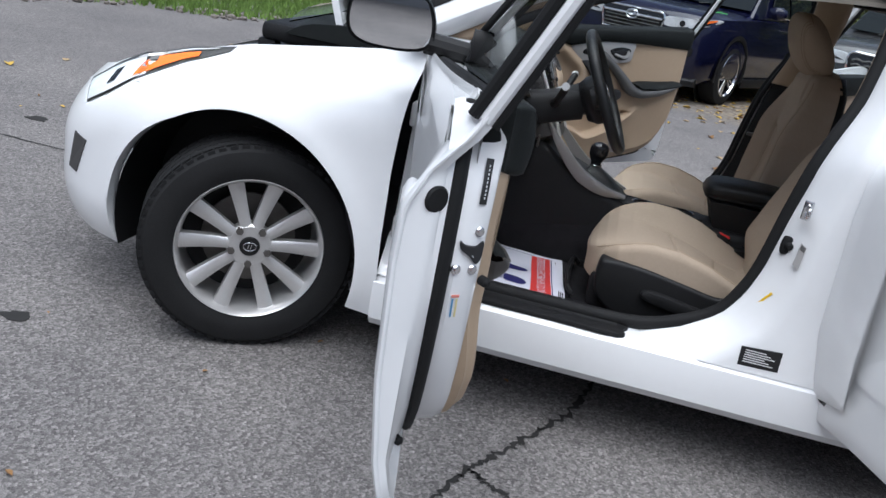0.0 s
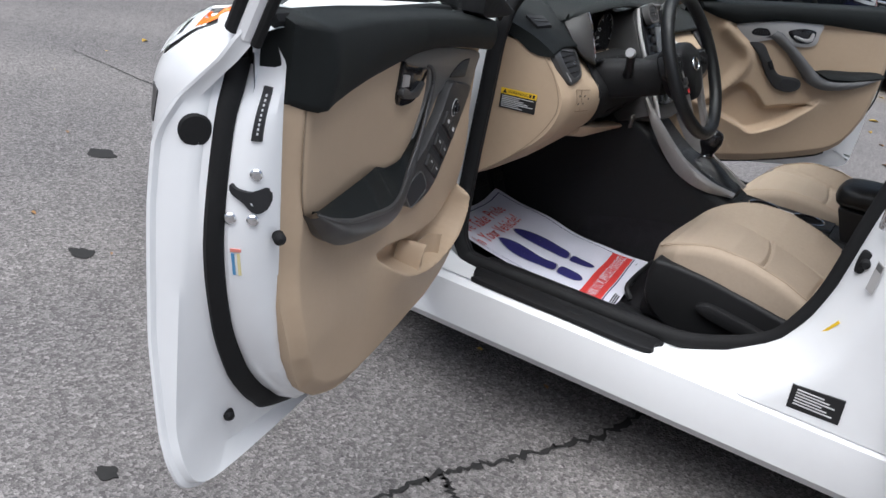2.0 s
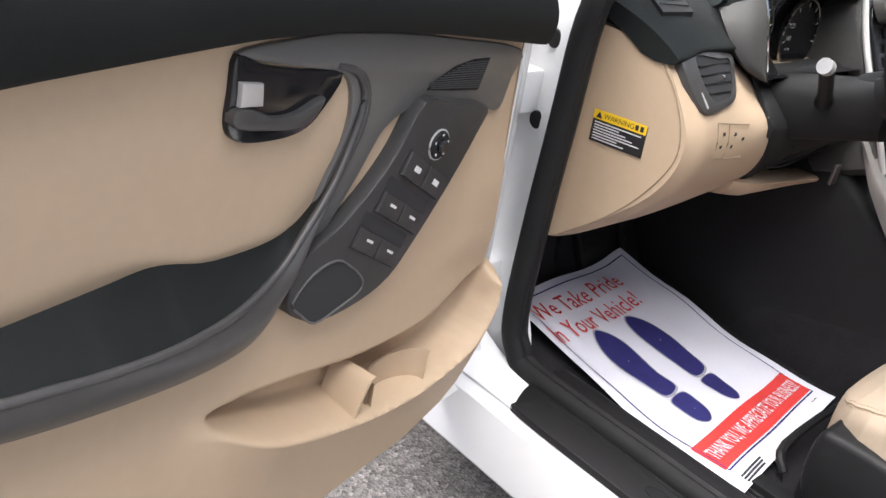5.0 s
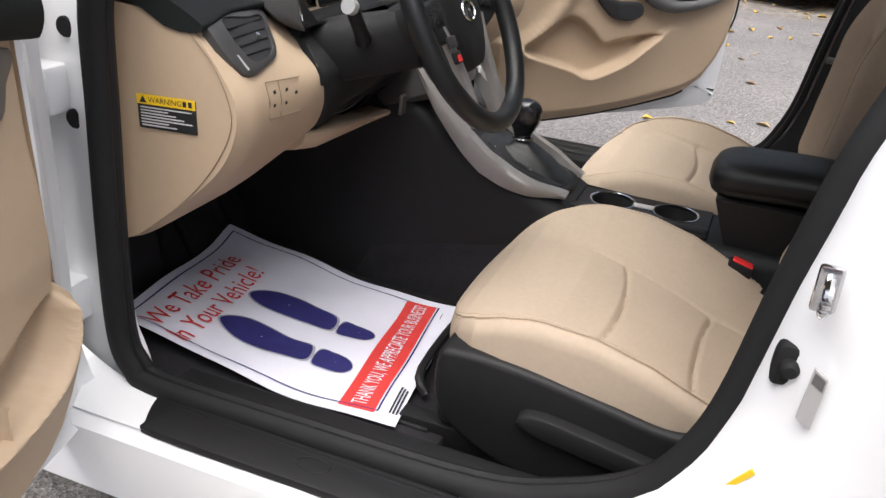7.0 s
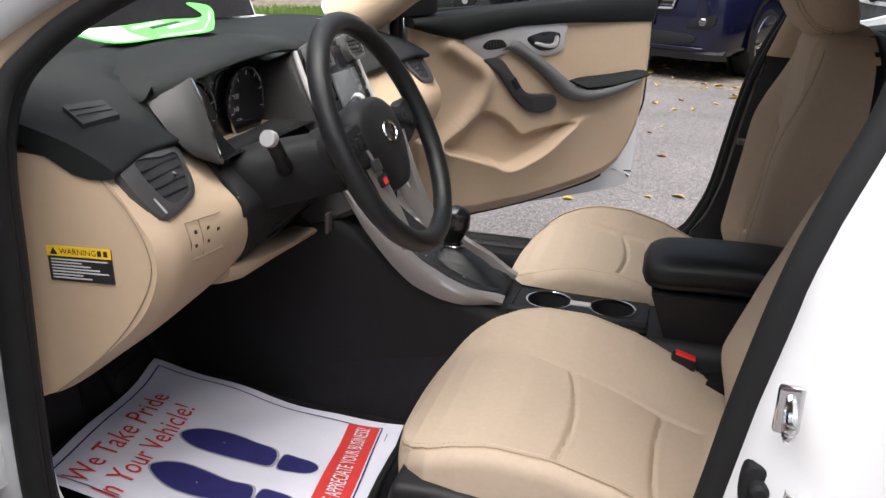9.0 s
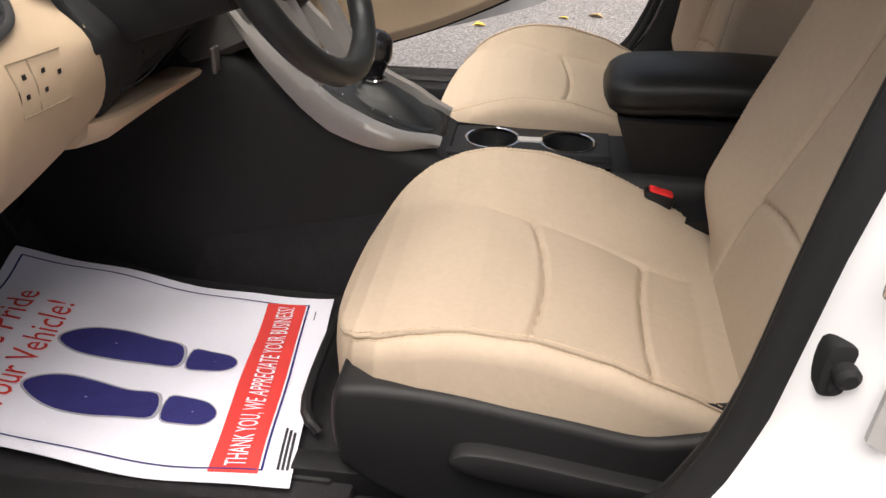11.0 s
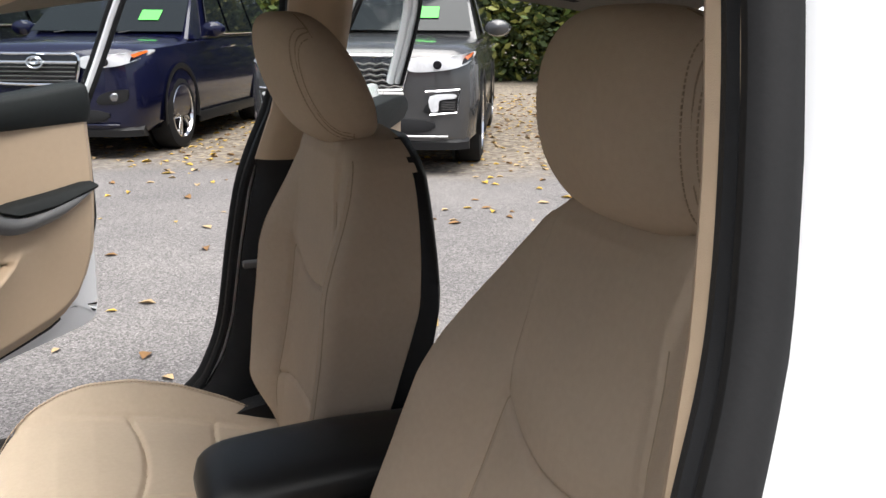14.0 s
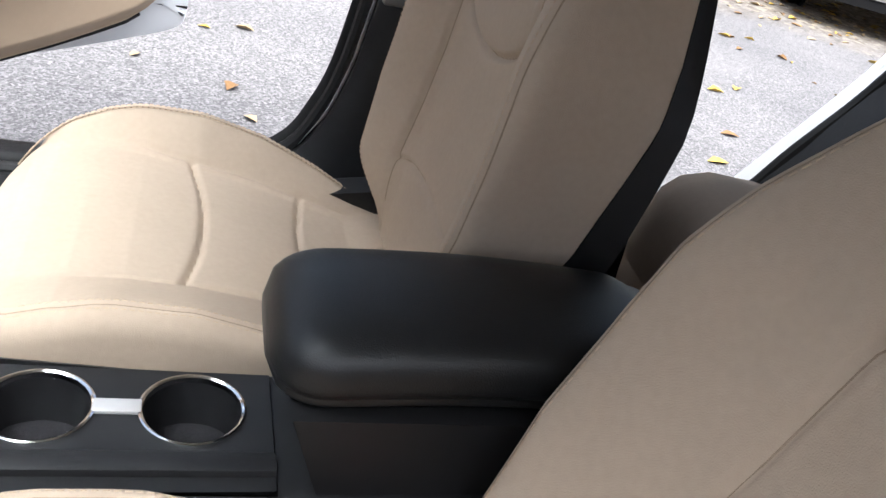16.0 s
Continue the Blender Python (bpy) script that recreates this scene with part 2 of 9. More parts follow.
# ---- ground and surroundings ----
def ground_material():
    m = bpy.data.materials.new("asphalt")
    m.use_nodes = True
    nt = m.node_tree
    b = nt.nodes["Principled BSDF"]
    b.inputs["Roughness"].default_value = 0.85
    b.inputs["Specular IOR Level"].default_value = 0.3
    tc = nt.nodes.new("ShaderNodeTexCoord")

    def tex(kind, scale, **kw):
        t = nt.nodes.new(kind)
        t.inputs["Scale"].default_value = scale
        for k, v in kw.items():
            t.inputs[k].default_value = v
        nt.links.new(tc.outputs["Object"], t.inputs["Vector"])
        return t

    def ramp(src, stops):
        r = nt.nodes.new("ShaderNodeValToRGB")
        while len(r.color_ramp.elements) < len(stops):
            r.color_ramp.elements.new(0.5)
        for e, (p, c) in zip(r.color_ramp.elements, stops):
            e.position, e.color = p, (*c, 1)
        nt.links.new(src, r.inputs[0])
        return r

    def mix(kind, a, bb, fac=1.0):
        x = nt.nodes.new("ShaderNodeMix")
        x.data_type, x.blend_type = "RGBA", kind
        if isinstance(fac, float):
            x.inputs[0].default_value = fac
        else:
            nt.links.new(fac, x.inputs[0])
        nt.links.new(a, x.inputs[6])
        nt.links.new(bb, x.inputs[7])
        return x.outputs[2]

    stones = tex("ShaderNodeTexVoronoi", 130)
    col = ramp(stones.outputs["Color"], [(0.0, (0.092, 0.087, 0.085)), (0.45, (0.188, 0.178, 0.173)), (0.8, (0.292, 0.278, 0.27)), (1.0, (0.42, 0.40, 0.385))])
    fine = tex("ShaderNodeTexNoise", 300, Detail=3.0)
    finec = ramp(fine.outputs["Fac"], [(0.35, (0.55, 0.55, 0.55)), (0.7, (1.2, 1.2, 1.2))])
    patch = tex("ShaderNodeTexNoise", 0.9, Detail=6.0)
    patchc = ramp(patch.outputs["Fac"], [(0.3, (0.78, 0.77, 0.78)), (0.7, (1.12, 1.1, 1.08))])
    c = mix("MULTIPLY", mix("MULTIPLY", col.outputs[0], finec.outputs[0]), patchc.outputs[0])
    # leaf litter and gravel where the other cars stand
    sep = nt.nodes.new("ShaderNodeSeparateXYZ")
    nt.links.new(tc.outputs["Object"], sep.inputs[0])
    wob = tex("ShaderNodeTexNoise", 0.8, Detail=5.0)
    line = nt.nodes.new("ShaderNodeMath")
    line.operation = "MULTIPLY_ADD"
    line.inputs[1].default_value = 0.53
    nt.links.new(sep.outputs[0], line.inputs[0])
    nt.links.new(sep.outputs[1], line.inputs[2])
    line2 = nt.nodes.new("ShaderNodeMath")
    line2.operation = "MULTIPLY_ADD"
    line2.inputs[1].default_value = 2.2
    nt.links.new(wob.outputs["Fac"], line2.inputs[0])
    nt.links.new(line.outputs[0], line2.inputs[2])
    rng = nt.nodes.new("ShaderNodeMapRange")
    rng.inputs["From Min"].default_value, rng.inputs["From Max"].default_value = 8.6, 9.6
    nt.links.new(line2.outputs[0], rng.inputs["Value"])
    lit = tex("ShaderNodeTexVoronoi", 22)
    litc = ramp(lit.outputs["Color"], [(0.0, (0.07, 0.055, 0.04)), (0.4, (0.17, 0.14, 0.11)), (0.75, (0.26, 0.23, 0.19)), (1.0, (0.42, 0.33, 0.19))])
    c = mix("MIX", c, litc.outputs[0], rng.outputs[0])
    nt.links.new(c, b.inputs["Base Color"])
    bp = nt.nodes.new("ShaderNodeBump")
    bp.inputs["Strength"].default_value, bp.inputs["Distance"].default_value = 0.7, 0.004
    nt.links.new(stones.outputs["Distance"], bp.inputs["Height"])
    nt.links.new(bp.outputs[0], b.inputs["Normal"])
    return m


bm = bm_()
sheet(bm, lambda u, v: (-150 + 300 * u, -150 + 300 * v, 0.0), 60, 60)
ground = tagged(part("ground", bm, ground_material(), smooth=False), "grey weathered asphalt lot with leaf litter at its edge", "ground", kind="structure")

# ---- the white sedan ----
car = thing("car", "white sedan with opened doors and raised bonnet, beige cloth interior", "car")


def side(k):
    """Mirror for the far side: k = 1 driver's, -1 passenger's."""
    return I4 if k == 1 else Matrix.Diagonal((1, -1, 1, 1))


# plan line of the nose: straight side, then round to the front
def plan(s):
    """Place on the plan line at s metres (s = x on the straight side); returns x, y."""
    if s >= -0.25:
        return s, -0.878
    t = min((-0.25 - s) / 0.95, 1.0) * math.pi / 2
    return -0.25 - 0.62 * math.sin(t) ** 0.9, -0.878 * max(math.cos(t), 0.0) ** 0.62


HOODLINE = curve_at([(-1.2, 0.66), (-0.95, 0.68), (-0.62, 0.735), (-0.42, 0.80), (-0.10, 0.885), (0.2, 0.935), (0.45, 0.975)])
ARCH = (-0.044, 0.335, 0.384)


def skin(s, z, out=0.0):
    """Front wing and bumper surface at plan line s and height z."""
    x, y = plan(s)
    top = HOODLINE(s)
    k = max(0.0, (z - (top - 0.24)) / 0.24)
    inset = 0.155 * k ** 2.3 if s > -0.4 else 0.12 * k ** 2
    inset += 0.05 * max(0.0, (0.36 - z) / 0.16) ** 2 * (1 if s < -0.3 else 0.5)
    d = math.hypot(x - ARCH[0], z - ARCH[1])
    flare = 0.012 * math.exp(-((d - ARCH[2]) / 0.05) ** 2)
    n = Vector((0, -1, 0)) if s >= -0.25 else Vector((min(x + 0.25, 0) * 1.5, y, 0)).normalized()
    p = Vector((x, y, z)) - n * inset + n * (flare + out)
    return p


def wing(k):
    bm = bm_()
    cx, cz, r = ARCH
    rim, edge = [], []
    outline = [(0.412, 0.205), (0.40, 0.45), (0.398, 0.65), (0.408, 0.85), (0.425, 0.965)]
    outline += [(s, HOODLINE(s)) for s in np.linspace(0.40, -1.2, 36)]
    outline += [(-1.2, 0.40), (-1.2, 0.24)] + [(s, 0.215 + 0.02 * (s < -0.6)) for s in np.linspace(-1.15, -0.42, 14)]
    ang0, ang1 = math.radians(-17), math.radians(197)
    # lengths along the outline
    L = [0.0]
    for a, b in zip(outline, outline[1:]):
        L.append(L[-1] + math.hypot(a[0] - b[0], a[1] - b[1]))
    oi = lambda t, j: float(np.interp(t * L[-1], L, [p[j] for p in outline]))
    marks = [(0, 0.0), (0.30, 0.25), (0.55, 0.50), (0.75, 0.62), (1.0, 1.0)]
    tw = lambda a: float(np.interp(a, [m[0] for m in marks], [m[1] for m in marks]))

    def f(u, v):
        a = ang0 + (ang1 - ang0) * u
        p = (cx + r * math.cos(a), cz + r * math.sin(a))
        q = (oi(tw(u), 0), oi(tw(u), 1))
        w = v ** 1.25
        return skin(p[0] + (q[0] - p[0]) * w, p[1] + (q[1] - p[1]) * w)
    sheet(bm, f, 110, 26)
    # inner lip of the arch
    sheet(bm, lambda u, v: skin(cx + r * math.cos(ang0 + (ang1 - ang0) * u), cz + r * math.sin(ang0 + (ang1 - ang0) * u)) + Vector((0, 0.05 * v, 0)), 60, 2)
    bmesh.ops.remove_doubles(bm, verts=bm.verts, dist=1e-5)
    w = part("front_wing", bm, WHITE, car, "white front wing and bumper corner", side(k), sharp=50)
    # black wheel house
    bm = bm_()
    rr = r + 0.012
    sheet(bm, lambda u, v: (cx + rr * math.cos(ang0 + (ang1 - ang0) * u), -0.845 + 0.40 * v, cz + rr * math.sin(ang0 + (ang1 - ang0) * u)), 30, 4)
    sheet(bm, lambda u, v: (cx - rr + 2 * rr * u, -0.45, 0.12 + (rr + 0.22) * v), 2, 2)
    part("wheel_house", bm, BLACKP, car, "black plastic wheel arch liner", side(k))
    return w


for k in (1, -1):
    wing(k)


def headlamp(k):
    """Swept headlamp: clear cover over a bright reflector, amber turn signal."""
    lo = [(-0.60, 0.615), (-0.50, 0.665), (-0.40, 0.735), (-0.28, 0.80), (-0.16, 0.852)]
    hi = [(-0.70, 0.672), (-0.57, 0.745), (-0.44, 0.797), (-0.29, 0.838), (-0.15, 0.868)]
    at = lambda u, v, lo_, hi_, o: skin(*(np.array(smooth2(lo_, u)) * (1 - v) + np.array(smooth2(hi_, u)) * v), o)

    def smooth2(pts, u):
        return [float(np.interp(u, np.linspace(0, 1, len(pts)), [p[i] for p in pts])) for i in (0, 1)]
    bm = bm_()
    sheet(bm, lambda u, v: at(u, v, lo, hi, 0.004), 24, 8, 0.006, (0, 1, 0))
    h = part("headlamp", bm, DARKSIL, car, "swept headlamp with clear cover", side(k))
    bm = bm_()
    sheet(bm, lambda u, v: at(0.03 + 0.50 * u, 0.06 + 0.80 * v, lo, hi, 0.009), 10, 6)
    part("reflector", bm, LAMP, h, m=side(k))
    bm = bm_()
    sheet(bm, lambda u, v: at(0.46 + 0.36 * u + 0.10 * v * (1 - u), 0.12 + 0.16 * u + 0.66 * v * (1 - 0.45 * u), lo, hi, 0.0115), 12, 4)
    part("turn_signal", bm, AMBER, h, "amber turn signal", side(k))
    bm = bm_()
    sheet(bm, lambda u, v: at(0.46 + 0.46 * u, 0.80 + 0.12 * v, lo, hi, 0.0115), 12, 2)
    part("chrome_strip", bm, SILVER, h, m=side(k))
    bm = bm_()
    sheet(bm, lambda u, v: at(0.24 + 0.07 * u + 0.06 * v, 0.30 + 0.40 * v, lo, hi, 0.0115), 6, 4)
    part("lamp_lens", bm, GLOSSB, h, m=side(k))
    bm = bm_()
    sheet(bm, lambda u, v: at(u, v, lo, hi, 0.014), 24, 8)
    g = part("lens_cover", bm, GLASS, h, m=side(k))
    g.visible_shadow = False


for k in (1, -1):
    headlamp(k)
    bm = bm_()
    prism(bm, [(-0.66, 0.40), (-0.60, 0.395), (-0.545, 0.51), (-0.62, 0.52)], lambda a, b, w: skin(a, b, w), -0.01, 0.004)
    part("fog_lamp_trim", bm, DARKSIL, car, "grey fog lamp recess", side(k))


def alloy_wheel(centre, k, name="wheel"):
    """Ten-spoke alloy wheel; the outside looks to -y (k = 1)."""
    steer = Matrix.Rotation(radians(27 if centre[0] < 1 else 0), 4, "Z")
    m = Matrix.Translation(centre) @ steer @ Matrix.Rotation(radians(90 * k), 4, "X")
    w = thing_part(name, car)
    bm = bm_()
    prof = [(0.208, -0.10), (0.225, -0.10), (0.262, -0.103), (0.296, -0.095), (0.312, -0.078), (0.316, -0.05), (0.316, 0.05), (0.312, 0.078), (0.296, 0.096), (0.262, 0.104), (0.228, 0.10), (0.216, 0.094)]
    revolve(bm, prof, m, 72)
    fix(bm)
    tyre = part("tyre", bm, TYRE, w, "black tyre with treaded shoulder", sharp=25)
    bm = bm_()
    for row, zz in ((0, -0.062), (1, -0.022), (2, 0.022), (3, 0.062)):
        for i in range(60):
            a = 2 * math.pi * (i + 0.5 * (row % 2)) / 60
            mm = m @ Matrix.Rotation(a, 4, "Z")
            box(bm, 0.3135, -0.0135, zz - 0.017, 0.3172, 0.0135, zz + 0.017, m=mm)
    for i in range(60):
        mm = m @ Matrix.Rotation(2 * math.pi * (i + 0.25) / 60, 4, "Z")
        box(bm, 0.303, -0.010, 0.082, 0.3125, 0.010, 0.0885, m=mm)
    tagged(part("tread", bm, TYRE, w, smooth=False), kind="stuff")
    bm = bm_()
    revolve(bm, [(0.196, -0.09), (0.206, -0.02), (0.200, 0.055), (0.206, 0.088), (0.214, 0.098), (0.2165, 0.094), (0.2165, 0.088)], m, 72)
    fix(bm)
    part("rim", bm, ALLOY, w, "silver alloy rim")
    bm = bm_()
    disc(bm, m @ Vector((0, 0, -0.03)), m.to_3x3() @ Vector((0, 0, 1)), 0.14, 0.012, 40)
    part("brake_disc", bm, STEEL, w, "dull steel brake disc")
    bm = bm_()
    disc(bm, m @ Vector((0, 0, -0.07)), m.to_3x3() @ Vector((0, 0, 1)), 0.195, 0.004, 40)
    part("backing_plate", bm, BLACKP, w, "dark backing plate")
    bm = bm_()
    for i in range(5):
        for sgn in (-1, 1):
            a = 2 * math.pi * i / 5 + math.pi / 2
            mm = m @ Matrix.Rotation(a + sgn * 0.13, 4, "Z")
            rs = []
            for t in np.linspace(0, 1, 7):
                r = 0.045 + 0.16 * t
                off = sgn * (0.006 + 0.028 * t)
                hw = 0.0165 + 0.008 * t ** 1.5
                zt = 0.062 - 0.008 * math.sin(math.pi * t) + 0.012 * t
                rs.append([mm @ Vector(p) for p in ((r, off - hw, zt - 0.03), (r, off - hw, zt - 0.006), (r, off - hw * 0.45, zt), (r, off + hw * 0.45, zt), (r, off + hw, zt - 0.006), (r, off + hw, zt - 0.03))])
            b2 = bm_()
            rings(b2, rs)
            fix(b2)
            part("spoke", b2, ALLOY, w, sharp=40)
    disc(bm, m @ Vector((0, 0, 0.02)), m.to_3x3() @ Vector((0, 0, 1)), 0.068, 0.042, 40, 0.008)
    fix(bm)
    part("hub", bm, ALLOY, w, "silver hub")
    bm = bm_()
    disc(bm, m @ Vector((0, 0, 0.062)), m.to_3x3() @ Vector((0, 0, 1)), 0.03, 0.006, 32, 0.003)
    part("hub_cap", bm, BLACKP, w, "dark hub cap")
    bm = bm_()
    tube(bm, [m @ Vector((0.019 * math.cos(a), 0.013 * math.sin(a), 0.0685)) for a in np.linspace(0, 2 * math.pi, 20, endpoint=False)], 0.0016, 6, True)
    tube(bm, [m @ Vector(p) for p in ((-0.006, -0.008, 0.0685), (-0.002, 0.008, 0.0685))], 0.0018, 6)
    tube(bm, [m @ Vector(p) for p in ((0.002, -0.008, 0.0685), (0.006, 0.008, 0.0685))], 0.0018, 6)
    part("emblem", bm, CHROME, w, "plain chrome emblem")
    for i in range(5):
        bm = bm_()
        a = 2 * math.pi * (i + 0.5) / 5 + math.pi / 2
        disc(bm, m @ Vector((0.056 * math.cos(a), 0.056 * math.sin(a), 0.052)), m.to_3x3() @ Vector((0, 0, 1)), 0.0115, 0.018, 6)
        part("wheel_nut", bm, STEEL, w)
    return w


def thing_part(name, parent, label=""):
    """An Empty that gathers the pieces of one part."""
    e = new(name)
    e.parent = parent
    e.empty_display_size = 0.05
    if label:
        tagged(e, label)
    return e


for k in (1, -1):
    for x in (-0.03, 2.70):
        alloy_wheel((x, -0.778 * k, 0.316), k)

# floor pan, tunnel, firewall
bm = bm_()
box(bm, 0.30, -0.78, 0.235, 2.5, 0.78, 0.262)
part("floor_pan", bm, CARPET, car, "black carpeted floor")
bm = bm_()
sheet(bm, lambda u, v: (0.385 - 0.17 * u ** 0.8, -0.78 + 1.56 * v, 0.262 + 0.42 * u ** 1.2), 12, 2, 0.02, (-1, 0, 0))
part("firewall", bm, CARPET, car, "black carpeted toe board")
bm = bm_()
prof = lambda x: [(x, -0.165, 0.262), (x, -0.15, 0.36), (x, -0.12, 0.44), (x, -0.05, 0.455), (x, 0.05, 0.455), (x, 0.12, 0.44), (x, 0.15, 0.36), (x, 0.165, 0.262)]
rings(bm, [prof(x) for x in np.linspace(0.28, 1.9, 6)])
part("tunnel", bm, CARPET, car, "black carpeted tunnel")

# ---- body side ----
lean = lambda z: -0.78 if z < 0.93 else -0.78 + (z - 0.93) * 0.26
OPEN = [(0.540, 0.93), (0.535, 0.78), (0.530, 0.59), (0.532, 0.43), (0.553, 0.375), (0.60, 0.352), (0.85, 0.352), (1.12, 0.358), (1.25, 0.395), (1.34, 0.45),
        (1.385, 0.525), (1.412, 0.608), (1.437, 0.76), (1.463, 0.89), (1.492, 0.98), (1.518, 1.06), (1.538, 1.16), (1.550, 1.26), (1.545, 1.325), (1.48, 1.36), (1.30, 1.337), (1.089, 1.272), (0.867, 1.198), (0.79, 1.168), (0.71, 1.13), (0.645, 1.095), (0.595, 1.058), (0.553, 1.01)]


def sm2(a, b, x):
    t = max(0.0, min(1.0, (x - a) / (b - a)))
    return t * t * (3 - 2 * t)


def body_side(k):
    mm = side(k)
    # the far door opening lies a little further back
    push = Matrix.Translation((0.0 if k == 1 else 0.058, 0, 0))
    line = smoothline([(x + (0.0 if k == 1 else 0.058) * sm2(0.9, 1.3, x) + 0.008 * sm2(0.95, 1.1, z) * sm2(1.3, 1.45, x), lean(z), z) for x, z in OPEN], 5, True)
    bm = bm_()
    seal_r = [0.019 - 0.006 * sm2(0.95, 1.05, p.z) * sm2(1.40, 1.20, p.x) for p in line]
    tube(bm, line, lambda t: seal_r[int(round(t * (len(line) - 1)))], 12, True, flat=0.8, ref=Vector((0, 1, 0)))
    part("door_seal", bm, RUBBER, car, "black rubber door seal", mm)
    bm = bm_()
    tube(bm, [p + Vector((0, 0.024, 0)) for p in line], 0.012, 10, True, ref=Vector((0, 1, 0)))
    part("inner_seal_trim", bm, BLACKP, car, m=mm)
    # sill
    bm = bm_()
    pr = [(-0.72, 0.235), (-0.72, 0.335), (-0.79, 0.343), (-0.86, 0.340), (-0.882, 0.325), (-0.888, 0.27), (-0.884, 0.215), (-0.86, 0.188), (-0.70, 0.185)]
    rings(bm, [[(x, y, z) for y, z in smoothline([(a, b, 0) for a, b in pr], 1) and pr] for x in np.linspace(0.40, 2.35, 12)])
    fix(bm)
    part("sill", bm, WHITE, car, "white painted sill", mm, sharp=30)
    # sill scuff plate
    bm = bm_()
    prism(bm, smoothline([(0.612, -0.790, 0), (0.66, -0.786, 0), (0.9, -0.787, 0), (1.106, -0.795, 0), (1.108, -0.83, 0), (1.095, -0.868, 0), (0.9, -0.868, 0), (0.66, -0.867, 0), (0.632, -0.85, 0)], 4, True),
          lambda a, b, w: (a, b, w), 0.338, 0.3505, 0.004)
    plate = part("scuff_plate", bm, BLACKP, car, "black plastic sill scuff plate", mm)
    bm = bm_()
    tube(bm, [(0.90 + 0.026 * math.cos(a), -0.828 + 0.014 * math.sin(a), 0.351) for a in np.linspace(0, 2 * math.pi, 24, endpoint=False)], 0.0012, 5, True)
    part("emblem", bm, BLACKP, plate, "plain embossed emblem", mm)
    bm = bm_()
    for y in (-0.797, -0.806):
        tube(bm, [(0.66, y, 0.3508), (1.09, y - 0.004, 0.3508)], 0.001, 5)
    part("rib", bm, BLACKP, plate, m=mm)
    # hinge pillar face
    fx = curve_at([(0.30, 0.56), (0.375, 0.545), (0.43, 0.522), (0.59, 0.518), (0.93, 0.528), (1.0, 0.528), (1.05, 0.56)])

    def ap(u, v):
        z = 0.30 + 0.72 * v
        x1 = fx(z) + 0.004
        x0 = 0.395 + 0.02 * v
        return (x0 + (x1 - x0) * u, -0.755 - 0.028 * u ** 2 + 0.03 * max(0, v - 0.9) * 10 * 0.3, z)
    bm = bm_()
    sheet(bm, ap, 8, 24, 0.05, (0, 1, 0))
    pil = part("hinge_pillar", bm, WHITE, car, "white hinge pillar", mm, sharp=50)
    for z in (0.758, 0.886):
        bm = bm_()
        disc(bm, (0.478, -0.764, z), (0.05, -1, 0), 0.0145, 0.004, 20, 0.002)
        part("plug", bm, RUBBER, pil, "round black rubber plug", mm)
    for z in (0.47, 0.80):
        bm = bm_()
        box(bm, 0.405, -0.80, z - 0.035, 0.47, -0.755, z + 0.035, 0.008)
        tube(bm, [(0.435, -0.80, z - 0.045), (0.435, -0.80, z + 0.045)], 0.012, 10)
        part("door_hinge", bm, WHITE, pil, m=mm)
    # lower front corner of the opening, between pillar and sill
    bm = bm_()
    sheet(bm, lambda u, v: (0.40 + 0.28 * u, -0.785 - 0.08 * v, 0.343 + 0.11 * (1 - u) ** 3 * (1 - v)), 12, 6)
    part("sill_corner", bm, WHITE, car, m=mm)
    # centre pillar, outer face
    fr = curve_at([(z, x) for x, z in [(1.12, 0.33), (1.25, 0.385), (1.345, 0.45), (1.388, 0.525), (1.414, 0.608), (1.439, 0.76), (1.465, 0.89), (1.494, 0.98), (1.520, 1.06), (1.540, 1.16), (1.552, 1.26), (1.55, 1.34)]])

    def bp(u, v):
        z = 0.335 + 1.005 * v
        x0 = fr(z) + 0.004 + 0.010 * sm2(0.95, 1.1, z)
        x1 = 1.66 + 0.03 * max(0, z - 0.9)
        y = lean(z) - 0.012 - 0.072 * (min(u / 0.35, 1.0) ** 0.8) * (1 - 0.35 * max(0, (z - 0.95) / 0.35))
        y -= 0.01 * max(0, (0.5 - z) / 0.16)
        return (x0 + (x1 - x0) * u, y, z)
    bm = bm_()
    sheet(bm, bp, 14, 40, 0.05, (0, 1, 0))
    pil = part("centre_pillar", bm, WHITE, car, "white centre pillar", mm @ push, sharp=50)
    # inner trim of the centre pillar: black below, beige above
    frb = lambda z: fr(z) + (0.01 if z < 0.95 else -0.002)

    def bt(u, v, z0, z1):
        z = z0 + (z1 - z0) * v
        x0 = frb(z)
        x1 = max(1.60, x0 + 0.13) if z > 0.5 else 1.64
        bulge = 0.035 * math.sin(math.pi * min(max(u, 0.0), 1.0)) ** 0.6
        return (x0 + (x1 - x0) * u, lean(z) + 0.045 + bulge, z)
    bm = bm_()
    sheet(bm, lambda u, v: bt(u, v, 0.335, 0.955), 10, 24, 0.03, (0, -1, 0))
    part("lower_pillar_trim", bm, BLACKP, pil, "black lower pillar trim", mm @ push)
    bm = bm_()
    sheet(bm, lambda u, v: bt(u, v, 0.955, 1.34), 10, 12, 0.03, (0, -1, 0))
    part("upper_pillar_trim", bm, BEIGE, pil, "beige upper pillar trim", mm @ push)
    # windscreen pillar
    bm = bm_()
    apl = smoothline([(0.36, -0.745, 1.0), (0.45, -0.738, 1.06), (0.70, -0.71, 1.20), (1.0, -0.685, 1.315), (1.3, -0.66, 1.395), (1.6, -0.65, 1.415), (2.0, -0.65, 1.40), (2.4, -0.66, 1.33), (2.75, -0.68, 1.17)], 6)
